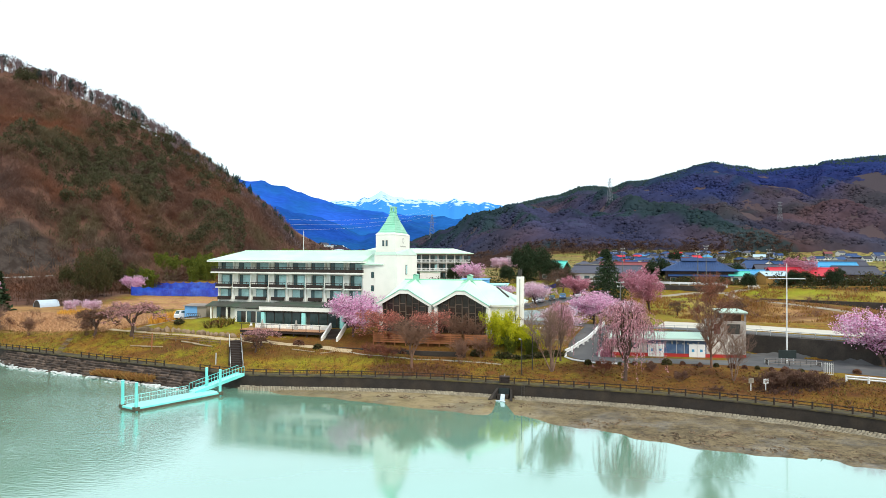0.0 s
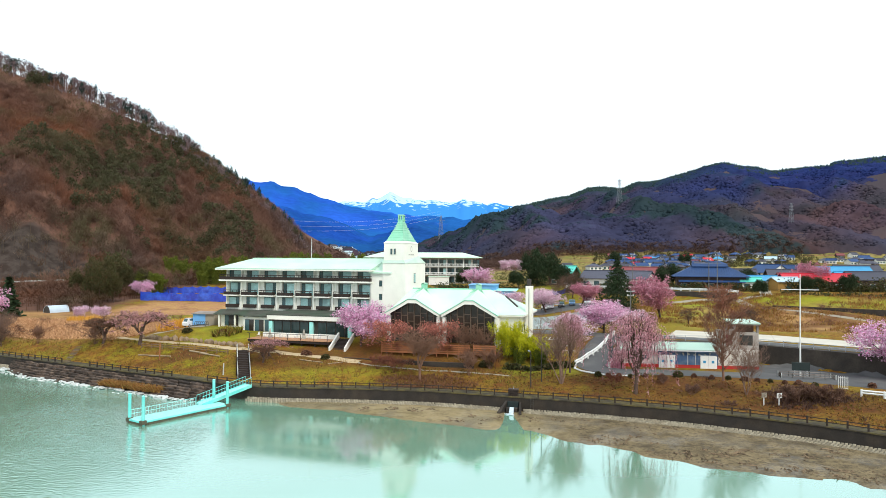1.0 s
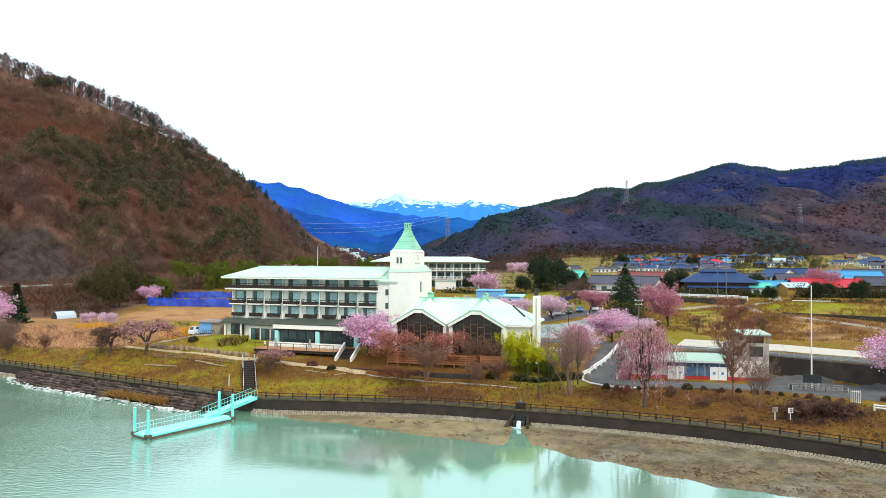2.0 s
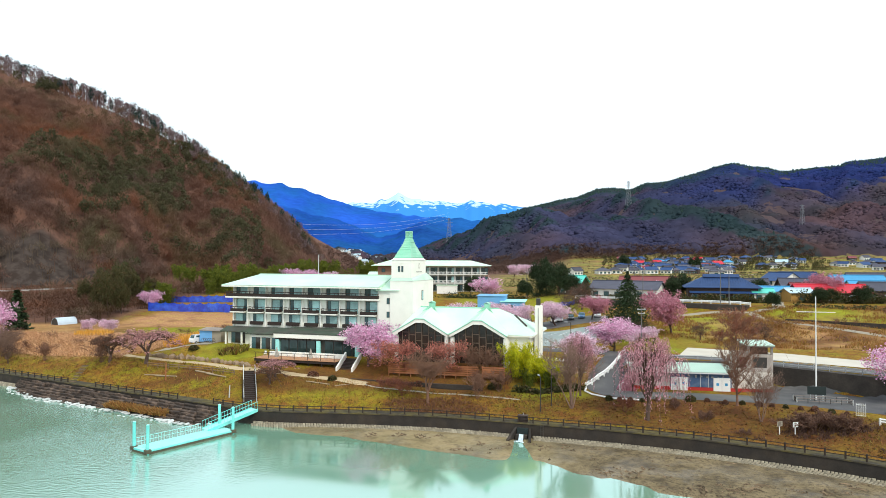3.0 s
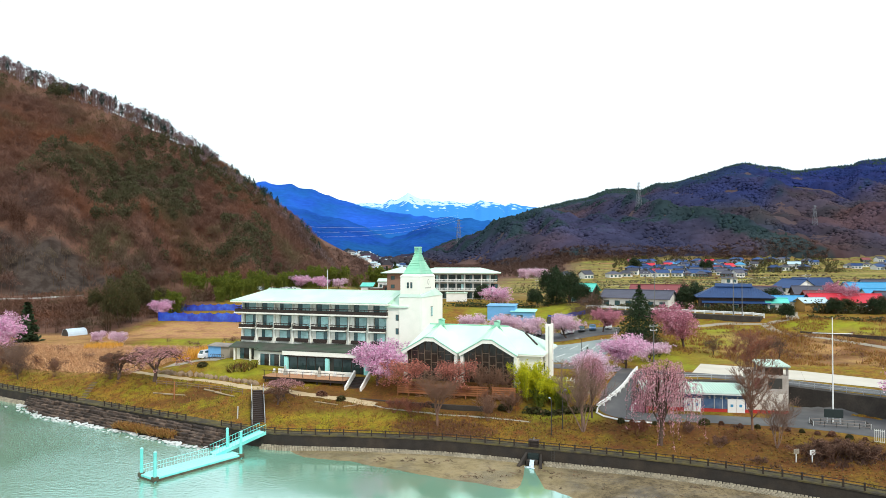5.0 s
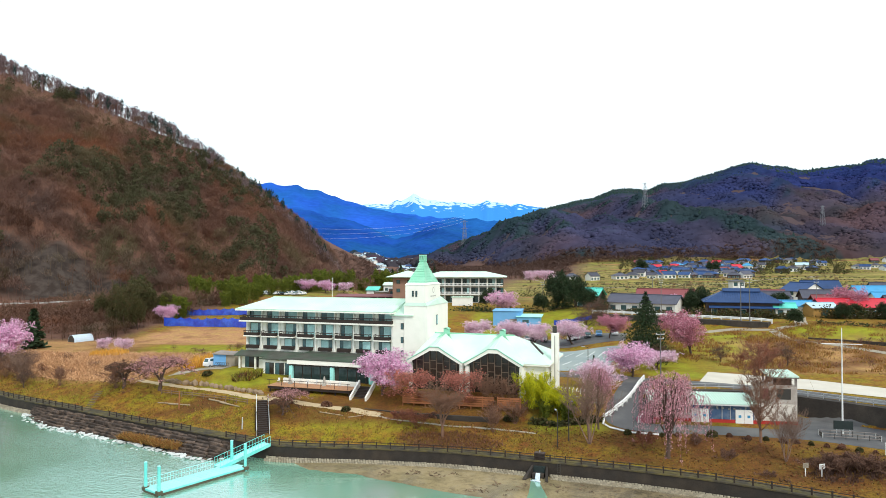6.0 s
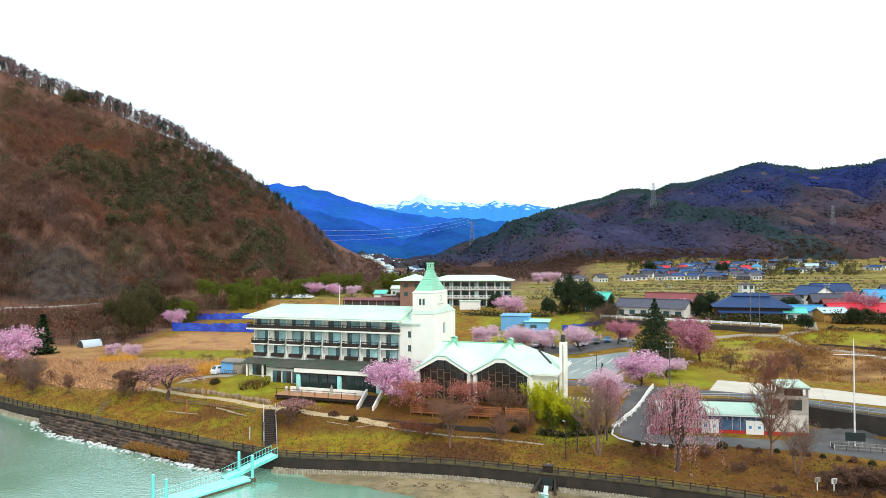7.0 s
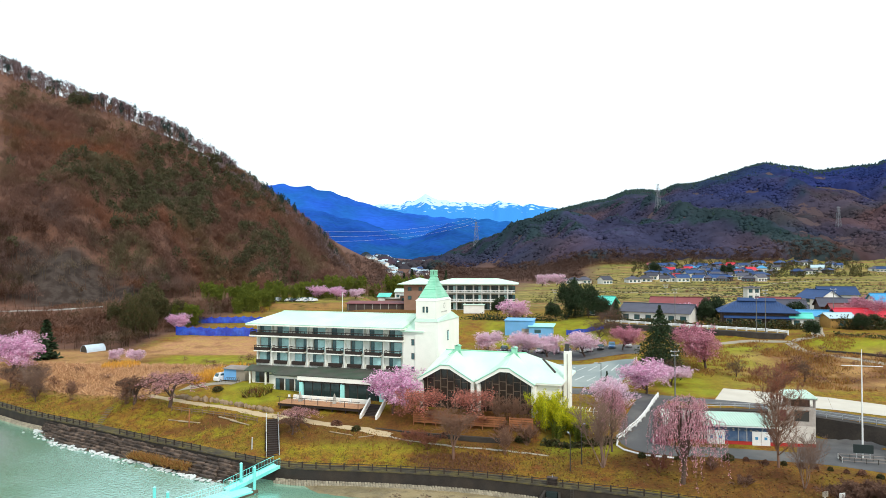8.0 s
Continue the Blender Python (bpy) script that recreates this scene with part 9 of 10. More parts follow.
# ---- parked cars ----
def make_car(paint, label, van=False):
    c = tagged(new("parked_car"), label, "car")
    L, W = (3.4, 1.5) if van else (4.2, 1.68)
    prof = [(0, 0.35), (0, 0.95), (0.15, 1.15), (0.55, 1.85), (3.2, 1.88), (3.4, 1.0), (3.4, 0.35)] if van else \
        [(0, 0.35), (0.02, 0.72), (0.9, 0.92), (1.55, 1.42), (3.1, 1.46), (3.95, 0.98), (4.2, 0.85), (4.2, 0.35)]
    bm = bmesh.new()
    lo, hi = [], []
    for x, z in prof:
        t = 0.16 if z > 1.2 else 0.0
        lo.append(bm.verts.new((x - L / 2, -W / 2 + t, z)))
        hi.append(bm.verts.new((x - L / 2, W / 2 - t, z)))
    n = len(prof)
    for i in range(n):
        j = (i + 1) % n
        bm.faces.new((lo[i], lo[j], hi[j], hi[i]))
    bm.faces.new(lo[::-1])
    bm.faces.new(hi)
    part("body", bm, paint, c)
    z0, z1 = (1.1, 1.75) if van else (0.98, 1.36)
    xa, xb = (0.75, 3.1) if van else (1.45, 3.25)
    for s in (-1, 1):
        y = s * (W / 2 - 0.085)
        part("side_window", cuboid(xa - L / 2, xb - L / 2, min(y, y + s * 0.03), max(y, y + s * 0.03), z0, z1), GLASS, c)
    f = ((0.2, 1.16), (0.5, 1.78)) if van else ((0.98, 0.98), (1.5, 1.38))
    bm = bmesh.new()
    slab(bm, ((f[0][0] - L / 2 - 0.03, -W / 2 + 0.18, f[0][1] + 0.04), (f[1][0] - L / 2 - 0.03, -W / 2 + 0.22, f[1][1] + 0.04), (f[1][0] - L / 2 - 0.03, W / 2 - 0.22, f[1][1] + 0.04), (f[0][0] - L / 2 - 0.03, W / 2 - 0.18, f[0][1] + 0.04)), 0.03)
    part("windscreen", bm, GLASS, c)
    for x in (0.7, L - 0.75):
        for s in (-1, 1):
            y = s * (W / 2 - 0.08)
            w = part("wheel", rod(bmesh.new(), (x - L / 2, y - 0.09, 0.31), (x - L / 2, y + 0.09, 0.31), 0.31, 10), DARKFRAME, c)
            part("rim", rod(bmesh.new(), (x - L / 2, y + s * 0.08, 0.31), (x - L / 2, y + s * 0.105, 0.31), 0.17, 8), STEEL, w)
    for s in (-1, 1):
        part("headlight", cuboid(-L / 2 - 0.02, -L / 2 + 0.05, s * 0.6 - 0.14, s * 0.6 + 0.14, 0.62, 0.76), RAILWHITE, c)
    return c


def paint_of(name, col):
    return surface(name, col, 0.25, 0.04, 0.8, 4, spec=0.6)


white_car = make_car(paint_of("white_car_paint", (0.75, 0.76, 0.77)), "white car parked on the lot")
dark_car = make_car(paint_of("dark_car_paint", (0.03, 0.035, 0.045)), "dark car parked on the lot")
blue_car = make_car(paint_of("blue_car_paint", (0.06, 0.17, 0.36)), "blue car parked on the lot")
silver_car = make_car(paint_of("silver_car_paint", (0.42, 0.44, 0.46)), "silver car parked on the lot")
van = make_car(white_car.children[0].data.materials[0], "small white van parked on the drive", True)
van.matrix_basis = pose(-55.2, 143.6, gz(-55.2, 143.6), 0, 0, 60)
rng_c = random.Random(12)
spots = [(4.5 + k * 2.75 + (1.2 if k % 4 == 3 else 0), 189.0 - k * 0.66) for k in range(12)]
used = set()
for k, (x, y) in enumerate(spots):
    kind = (white_car, dark_car, blue_car, silver_car)[[1, 2, 3, 0, 1, 1, 2, 0, 3, 1, 2, 0][k]]
    m = pose(x, y, gz(x, y) + 0.06, 0, 0, 80 + rng_c.uniform(-3, 3))
    if kind.name in used:
        kind = copy_thing(kind, m)
    used.add(kind.name)
    kind.matrix_basis = m
    tagged(kind, "", "", "cars under the cherry trees")
for k in range(13):
    x, y = -97 + (k // 2) * 3.1, 306.5 + (k % 2) * 4.6
    tagged(copy_thing(white_car if k % 4 != 2 else (dark_car, silver_car)[k % 8 == 2], pose(x, y, gz(x, y), 0, 0, 70 + rng_c.uniform(-8, 8))), "", "", "cars on the far lot")


# ---- power line towers ----
def pylon(x, y, h):
    p = thing("power_pylon", x, y, gz(x, y) - 2, 20, "distant steel lattice power pylon", "pylon", "power pylons")
    bm = bmesh.new()
    w = h * 0.09
    r = 0.22
    for sx in (-1, 1):
        for sy in (-1, 1):
            rod(bm, (sx * w, sy * w, 0), (sx * w * 0.22, sy * w * 0.22, h), r, 4)
    n = 9
    for k in range(n):
        a, b = k / n, (k + 1) / n
        wa, wb = w * (1 - 0.78 * a), w * (1 - 0.78 * b)
        for sx in (-1, 1):
            rod(bm, (-wa, sx * wa, h * a), (wb, sx * wb, h * b), r * 0.6, 3)
            rod(bm, (sx * wa, -wa, h * a), (sx * wb, wb, h * b), r * 0.6, 3)
            rod(bm, (-wa, sx * wa, h * a), (wa, sx * wa, h * a), r * 0.6, 3)
    part("lattice", bm, PYLONGREY, p)
    for z in (0.72, 0.84, 0.96):
        part("crossarm", rod(bmesh.new(), (-h * 0.13, 0, h * z), (h * 0.13, 0, h * z), r * 0.9, 4), PYLONGREY, p)


pylon(-27.0, 1210, 52)
pylon(247, 1050, 43)
pylon(445, 925, 32)


def power_lines():
    w = thing("power_lines", 0, 0, 0, 0, "thin overhead power lines across the valley", "cables")
    for k in range(3):
        bm = bmesh.new()
        a, b = Vector((-27, 1205, 106 - k * 5)), Vector((-200, 800, 66 - k * 6))
        prev = a
        for i in range(1, 19):
            u = i / 18
            q = a.lerp(b, u) - Vector((0, 0, 34 * u * (1 - u)))
            rod(bm, prev, q, 0.06, 3)
            prev = q
        part("cable", bm, RAILWHITE, w)


power_lines()


# ---- woods on the slopes ----
def bare_template(rng, twigs):
    """A leafless forest tree, 1 high: stem, and a rounded haze of thin twigs as narrow triangles."""
    V = [(-0.014, 0, 0), (0.014, 0, 0), (0, 0, 0.7), (0, -0.014, 0), (0, 0.014, 0), (0, 0, 0.7)]
    for _ in range(twigs):
        a, e = rng.uniform(0, 6.283), rng.uniform(-0.3, 1.4)
        r = 0.36 * rng.uniform(0.35, 1.0)
        p = np.array([math.cos(a) * math.cos(e) * r, math.sin(a) * math.cos(e) * r, 0.60 + math.sin(e) * r * 0.95])
        b = a + rng.normal(0, 0.7)
        d = np.array([math.cos(b) * 0.7, math.sin(b) * 0.7, rng.uniform(0.1, 1.0)]) * rng.uniform(0.06, 0.14)
        s = np.array([-math.sin(b), math.cos(b), rng.normal(0, 0.4)]) * rng.uniform(0.006, 0.015)
        V += [p - d - s, p - d + s, p + d]
    return np.array(V, float)


def conifer_template(rng, tiers=7, per=6):
    V = []
    for k in range(tiers):
        u = k / tiers
        z, r = 0.12 + 0.8 * u, 0.24 * (1 - u) ** 0.8 + 0.02
        for j in range(per):
            a = rng.uniform(0, 6.283)
            w = 0.55
            V += [(0, 0, z + 0.20), (math.cos(a - w) * r, math.sin(a - w) * r, z - 0.05), (math.cos(a + w) * r, math.sin(a + w) * r, z - 0.03)]
    return np.array(V, float)


def round_template(rng):
    """A far tree crown, as a small uneven eight-sided clump."""
    t = [(0, 0, 1.0), (0.5, 0, 0.25), (0, 0.5, 0.25), (-0.5, 0, 0.25), (0, -0.5, 0.25), (0, 0, -0.6)]
    t = [np.array(p) * rng.uniform(0.8, 1.2) + np.array([rng.normal(0, 0.05), rng.normal(0, 0.05), 0]) for p in t]
    V = []
    for a, b in ((1, 2), (2, 3), (3, 4), (4, 1)):
        V += [t[0], t[a], t[b], t[5], t[b], t[a]]
    return np.array(V, float)


def pine_template(rng, n=130):
    """A pine with a loose rounded head of needle tufts on a bare stem."""
    V = [(-0.015, 0, 0), (0.015, 0, 0), (0, 0, 0.8)]
    for _ in range(n):
        d = rng.normal(0, 1, 3)
        d /= np.linalg.norm(d)
        p = d * np.array([0.27, 0.27, 0.33]) * rng.uniform(0.6, 1.0) + np.array([0, 0, 0.64])
        a, b = rng.normal(0, 0.04, 3), rng.normal(0, 0.04, 3)
        V += [p + a, p + b, p - (a + b) * 0.6]
    return np.array(V, float)


def ridge_template(rng):
    """A tall leafless ridge tree with a clear pale stem."""
    V = []
    for k in range(3):
        a = k * 2.094
        s = np.array([math.cos(a), math.sin(a), 0]) * 0.026
        V += [-s, s, np.array([0.02, 0, 0.92])]
    for _ in range(16):
        z, a = rng.uniform(0.2, 0.75), rng.uniform(0, 6.283)
        p = np.array([0, 0, z])
        d = np.array([math.cos(a) * 0.6, math.sin(a) * 0.6, 0.9]) * rng.uniform(0.12, 0.24)
        s = np.array([-math.sin(a), math.cos(a), 0]) * 0.012
        V += [p - s, p + s, p + d]
    return np.array(V, float)


def ridge_crown_template(rng):
    """The rounded twiggy head of a ridge tree."""
    V = []
    low = rng.uniform(0.1, 0.5)
    for k in range(34):
        d = rng.normal(0, 1, 3)
        d /= np.linalg.norm(d)
        if k < 34 * low:
            p = d * np.array([0.20, 0.20, 0.30]) * rng.uniform(0.4, 1.0) + np.array([0, 0, 0.42])
            a, b = rng.normal(0, 1, 3) * np.array([0.02, 0.02, 0.09]), rng.normal(0, 0.02, 3)
        else:
            p = d * np.array([0.24, 0.24, 0.22]) * rng.uniform(0.3, 1.0) + np.array([0, 0, 0.76])
            a, b = rng.normal(0, 0.045, 3), rng.normal(0, 0.03, 3)
        V += [p + a, p + b, p - a]
    return np.array(V, float)


def woods(name, templates, pts, heights, widths, material, label, seed):
    rng = np.random.RandomState(seed)
    z = ground(pts[:, 0], pts[:, 1]) - 0.4
    kind = rng.randint(0, len(templates), len(pts))
    turn = rng.uniform(0, 6.283, len(pts))
    V = []
    for k, t in enumerate(templates):
        m = kind == k
        c, s = np.cos(turn[m])[:, None], np.sin(turn[m])[:, None]
        x = (t[:, 0] * c - t[:, 1] * s) * widths[m][:, None] + pts[m, 0][:, None]
        y = (t[:, 0] * s + t[:, 1] * c) * widths[m][:, None] + pts[m, 1][:, None]
        zz = t[:, 2][None] * heights[m][:, None] + z[m][:, None]
        V.append(np.stack([x, y, zz], -1).reshape(-1, 3))
    V = np.concatenate(V)
    me = array_mesh(name, V, np.arange(len(V)).reshape(-1, 3), material)
    return tagged(new(name, me), label, "trees", kind="stuff")


def slope_points(n, x0, x1, y0, y1, keep, seed):
    rng = np.random.RandomState(seed)
    p = np.column_stack([rng.uniform(x0, x1, n), rng.uniform(y0, y1, n)])
    return p[keep(p[:, 0], p[:, 1])]


def on_mountain(x, y):
    return (mountain(x, y) >= ground(x, y) - 0.2) & (mountain(x, y) > 9.5)


def green_patch(x, y):
    """Stands of pine: one large on the flank, smaller ones near the ridge, and a few single groups."""
    rough = 0.35 * waves(x, y, 40, 61) + 0.25 * waves(x, y, 15, 62)
    best = np.full(np.shape(x), 9.0)
    for cx, cy, rx, ry in ((-222, 462, 34, 80), (-174, 516, 16, 28), (-214, 528, 22, 18), (-150, 452, 15, 40), (-130, 420, 12, 40), (-252, 400, 16, 26), (-330, 540, 9, 14)):
        best = np.minimum(best, np.hypot((x - cx) / rx, (y - cy) / ry))
    return (best + rough < 0.9) | (waves(x, y, 38, 63) > 0.95)


RIDGECROWN = leafage("ridge_twigs", [(0.16, 0.105, 0.115), (0.24, 0.16, 0.17), (0.09, 0.075, 0.075), (0.30, 0.20, 0.21)], 0.9, 0.4)
HILLGREEN = leafage("far_conifers", [(0.022, 0.046, 0.040), (0.028, 0.052, 0.044), (0.020, 0.040, 0.042)], 0.95, 0.0)
rngf = np.random.RandomState(70)
bare = [bare_template(rngf, 84) for _ in range(6)]


def near_valley(x, y):
    """The slope that faces the valley carries the dense wood; the flank round the corner is thinner."""
    return (x > -0.70 * y - 15) | (rngf.uniform(0, 1, x.shape) < 0.12)


cone = [conifer_template(rngf) for _ in range(4)]
pine = [pine_template(rngf) for _ in range(5)]
p = slope_points(20000, -520, -30, 250, 575, lambda x, y: near_valley(x, y) & on_mountain(x, y) & ~((x < -205) & (y > 516) & (rngf.uniform(0, 1, x.shape) < 0.75)) & ~(green_patch(x, y) & (rngf.uniform(0, 1, x.shape) < 0.45)) & ~(rngf.uniform(0, 1, x.shape) < 0.85 * rock_cut(x, y)), 71)
woods("bare_woods", bare, p, rngf.uniform(8, 13, len(p)), rngf.uniform(8, 13, len(p)), BAREWOOD, "bare brown broadleaf woods on the mountainside", 72)
p = slope_points(5600, -520, -60, 270, 570, lambda x, y: near_valley(x, y) & on_mountain(x, y) & (green_patch(x, y) | (rngf.uniform(0, 1, x.shape) < 0.03)), 73)
woods("mountain_conifers", pine, p, rngf.uniform(9, 14, len(p)), rngf.uniform(9, 14, len(p)), FORESTGREEN, "patches of dark conifers on the mountainside", 74)
ball = [round_template(rngf) for _ in range(8)]


def conifer_share(x, y):
    """Conifers stand along the crests of the spurs and the top of the hill."""
    s = spurs(x, y) / 60 + 0.4 * waves(x, y, 60, 85)
    top = ease(1330, 1480, y) * 0.5
    return ease(0.02, 0.36, s + top - 0.28 + 0.25 * waves(x, y, 150, 86)) * 0.85


def haze_share(x, y):
    """Where the blue haze of distance is put into the upper slope's colour."""
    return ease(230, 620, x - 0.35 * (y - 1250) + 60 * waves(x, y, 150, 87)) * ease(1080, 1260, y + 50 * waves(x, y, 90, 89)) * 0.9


def canopy():
    """The closed canopy of the far hills: an uneven sheet above the slopes."""
    # haze is put into this colour: lifted purple-brown, with bluish patches below
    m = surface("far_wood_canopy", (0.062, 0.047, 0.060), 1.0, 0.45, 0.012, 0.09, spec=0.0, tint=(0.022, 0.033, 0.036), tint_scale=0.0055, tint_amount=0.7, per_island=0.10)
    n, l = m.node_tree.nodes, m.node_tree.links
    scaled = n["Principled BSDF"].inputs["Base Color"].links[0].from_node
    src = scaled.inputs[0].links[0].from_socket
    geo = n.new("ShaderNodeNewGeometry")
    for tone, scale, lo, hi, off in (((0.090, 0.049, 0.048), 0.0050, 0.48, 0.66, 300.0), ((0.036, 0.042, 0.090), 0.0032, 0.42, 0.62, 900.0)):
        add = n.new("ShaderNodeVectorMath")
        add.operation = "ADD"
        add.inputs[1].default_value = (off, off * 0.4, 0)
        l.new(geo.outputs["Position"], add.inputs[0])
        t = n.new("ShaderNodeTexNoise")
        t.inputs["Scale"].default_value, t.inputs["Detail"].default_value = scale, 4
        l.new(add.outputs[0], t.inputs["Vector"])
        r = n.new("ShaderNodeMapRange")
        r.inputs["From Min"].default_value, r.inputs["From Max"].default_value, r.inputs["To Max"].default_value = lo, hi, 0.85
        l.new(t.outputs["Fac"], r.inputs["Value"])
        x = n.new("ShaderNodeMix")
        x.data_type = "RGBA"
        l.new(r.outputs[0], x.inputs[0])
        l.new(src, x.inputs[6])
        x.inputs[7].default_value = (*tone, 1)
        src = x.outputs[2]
    # the last tone paints blue distance haze into the upper slope's base colour
    for tone, name in (((0.022, 0.042, 0.046), "conifer"), ((0.020, 0.032, 0.125), "blue_haze")):
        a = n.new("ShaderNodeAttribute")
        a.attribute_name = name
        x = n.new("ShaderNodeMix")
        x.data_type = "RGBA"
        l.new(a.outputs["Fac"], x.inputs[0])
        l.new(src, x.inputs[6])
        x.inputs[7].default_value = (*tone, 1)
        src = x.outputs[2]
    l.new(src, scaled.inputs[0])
    xs, ys = np.arange(-420, 1700, 5.5), np.concatenate([np.arange(782, 1200, 5.5), np.arange(1200, 1660, 8)])
    X, Y = np.meshgrid(xs, ys)
    rng = np.random.RandomState(88)
    X, Y = X + rng.uniform(-2, 2, X.shape), Y + rng.uniform(-2, 2, X.shape)
    H = hills(X, Y)
    over = H - far_plain(X, Y)
    Z = H + np.where(over > 4, 4.0 + rng.normal(0, 1.1, X.shape) + 2.2 * waves(X, Y, 26, 99) + 3.0 * waves(X, Y, 60, 100) * (1 - ease(1450, 1560, Y)), -3.0)
    i = np.arange(X.size).reshape(X.shape)
    f = np.stack([i[:-1, :-1], i[:-1, 1:], i[1:, 1:], i[1:, :-1]], -1).reshape(-1, 4)
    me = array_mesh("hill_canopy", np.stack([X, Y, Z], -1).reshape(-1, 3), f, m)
    for name, values in (("conifer", conifer_share(X, Y)), ("blue_haze", haze_share(X, Y))):
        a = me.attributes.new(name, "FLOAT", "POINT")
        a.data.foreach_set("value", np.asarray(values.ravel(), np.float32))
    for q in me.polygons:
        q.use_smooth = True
    tagged(new("hill_canopy", me), "closed brown, dark green and haze-blue canopy of the far hills", "woods", kind="stuff")
    return m



def rounded_crowns(name, pts, material, label, seed):
    """Low domed tree crowns, each an uneven twenty-faced ball with soft shading."""
    rng = np.random.RandomState(seed)
    g = (1 + 5 ** 0.5) / 2
    v = np.array([(-1, g, 0), (1, g, 0), (-1, -g, 0), (1, -g, 0), (0, -1, g), (0, 1, g), (0, -1, -g), (0, 1, -g), (g, 0, -1), (g, 0, 1), (-g, 0, -1), (-g, 0, 1)]) / 1.9
    f = np.array([(0, 11, 5), (0, 5, 1), (0, 1, 7), (0, 7, 10), (0, 10, 11), (1, 5, 9), (5, 11, 4), (11, 10, 2), (10, 7, 6), (7, 1, 8),
                  (3, 9, 4), (3, 4, 2), (3, 2, 6), (3, 6, 8), (3, 8, 9), (4, 9, 5), (2, 4, 11), (6, 2, 10), (8, 6, 7), (9, 8, 1)])
    n = len(pts)
    r = rng.uniform(2.2, 4.4, n)
    V = v[None] * r[:, None, None] * rng.uniform(0.75, 1.25, (n, 12, 1)) * np.array([1, 1, 0.85])
    V = V + np.column_stack([pts, ground(pts[:, 0], pts[:, 1]) + rng.uniform(1.2, 3.2, n)])[:, None, :]
    F = (f[None] + (np.arange(n) * 12)[:, None, None]).reshape(-1, 3)
    me = array_mesh(name, V.reshape(-1, 3), F, material)
    me.polygons.foreach_set("use_smooth", np.ones(len(F), bool))
    return tagged(new(name, me), label, "trees", kind="stuff")


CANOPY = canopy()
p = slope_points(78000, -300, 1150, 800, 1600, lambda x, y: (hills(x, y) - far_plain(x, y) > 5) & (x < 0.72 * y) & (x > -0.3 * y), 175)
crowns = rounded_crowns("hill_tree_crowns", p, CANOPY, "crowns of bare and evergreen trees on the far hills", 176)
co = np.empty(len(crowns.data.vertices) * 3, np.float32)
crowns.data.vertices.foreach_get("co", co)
for name, share in (("conifer", conifer_share), ("blue_haze", haze_share)):
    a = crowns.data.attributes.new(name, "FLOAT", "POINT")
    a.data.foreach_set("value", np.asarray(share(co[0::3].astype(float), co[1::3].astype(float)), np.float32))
p = slope_points(9000, -420, 1750, 1480, 1640, lambda x, y: (hills(x, y) - far_plain(x, y) > 6) & (np.abs(x) < y * 0.74), 75)
woods("hill_woods", ball, p, rngf.uniform(6, 10, len(p)), rngf.uniform(6, 10, len(p)), HILLGREEN, "mixed bare and evergreen trees on the far hills", 76)
p = slope_points(2200, -300, 1750, 820, 1640, lambda x, y: (hills(x, y) - far_plain(x, y) > 6) & (conifer_share(x, y) > 0.3), 77)
woods("hill_conifers", cone, p, rngf.uniform(7, 9.5, len(p)), rngf.uniform(12, 17, len(p)), HILLGREEN, "dark conifer stands on the far hills", 78)
p = slope_points(2500, -290, -110, 200, 305, lambda x, y: (mountain(x, y) < 9.6) & (y < np.interp(x, (-290, -262, -210, -189, -174, -150, -112), (258, 266, 284, 288, 299, 310, 320))) & (x < -109 + 0.12 * (y - 215) * (y > 250)) & (y > 204 + 0.1 * (x + 112)), 279)
rail_y = np.interp(p[:, 0], (-290, -262, -210, -189, -174, -150, -112), (258, 266, 284, 288, 299, 330, 420))
woods("foot_thicket", bare, p, rngf.uniform(3.0, 6.5, len(p)), rngf.uniform(0.7, 1.15, len(p)) * np.clip(0.9 + 0.062 * (rail_y - p[:, 1]), 0.9, 7.0), FOOTWOOD, "dark bare thicket at the foot of the mountain", 280)
p = slope_points(3200, -330, -92, 262, 345, lambda x, y: on_mountain(x, y) & (y > np.interp(x, (-290, -262, -210, -189, -174, -150), (262, 272, 292, 296, 308, 250))) & ~(rngf.uniform(0, 1, x.shape) < 0.93 * rock_cut(x, y)), 287)
woods("slope_foot_woods", bare, p, rngf.uniform(8, 13, len(p)), rngf.uniform(7, 11, len(p)), FOOTWOOD, "dark bare woods along the foot of the slope", 288)
p = slope_points(3400, -130, 140, 400, 790, lambda x, y: (mountain(x, y) < ground(x, y) + 1) & ((x < -5 + 0.12 * (y - 400)) | ((y > 590) & (x < 0.13 * y))) & ~((y > 610) & (x < -0.035 * y) & (x > -0.15 * y) & (rngf.uniform(0, 1, x.shape) < 0.85)), 379)
woods("valley_woods", bare, p, rngf.uniform(5, 9, len(p)), rngf.uniform(8, 12, len(p)), THICKET, "bare brown woods on the valley floor", 380)
p = slope_points(2600, 10, 420, 738, 815, lambda x, y: (y > 752 + 16 * waves(x, y, 60, 391) + 22 * ease(150, 190, x)) & (x < 0.5 * y), 389)
woods("hill_foot_woods", bare, p, rngf.uniform(5, 9, len(p)), rngf.uniform(7, 12, len(p)), THICKET, "bare brown woods along the foot of the far hills", 390)
p = slope_points(5200, -110, 130, 770, 1080, lambda x, y: (x > -0.085 * y) & (x < 0.14 * y) & (hills(x, y) - far_plain(x, y) < 9) & (waves(x, y, 40, 398) > -0.9), 399)
woods("gap_woods", bare, p, rngf.uniform(6, 10, len(p)), rngf.uniform(8, 13, len(p)), THICKET, "bare purple-brown woods at the mouth of the side valley", 400)
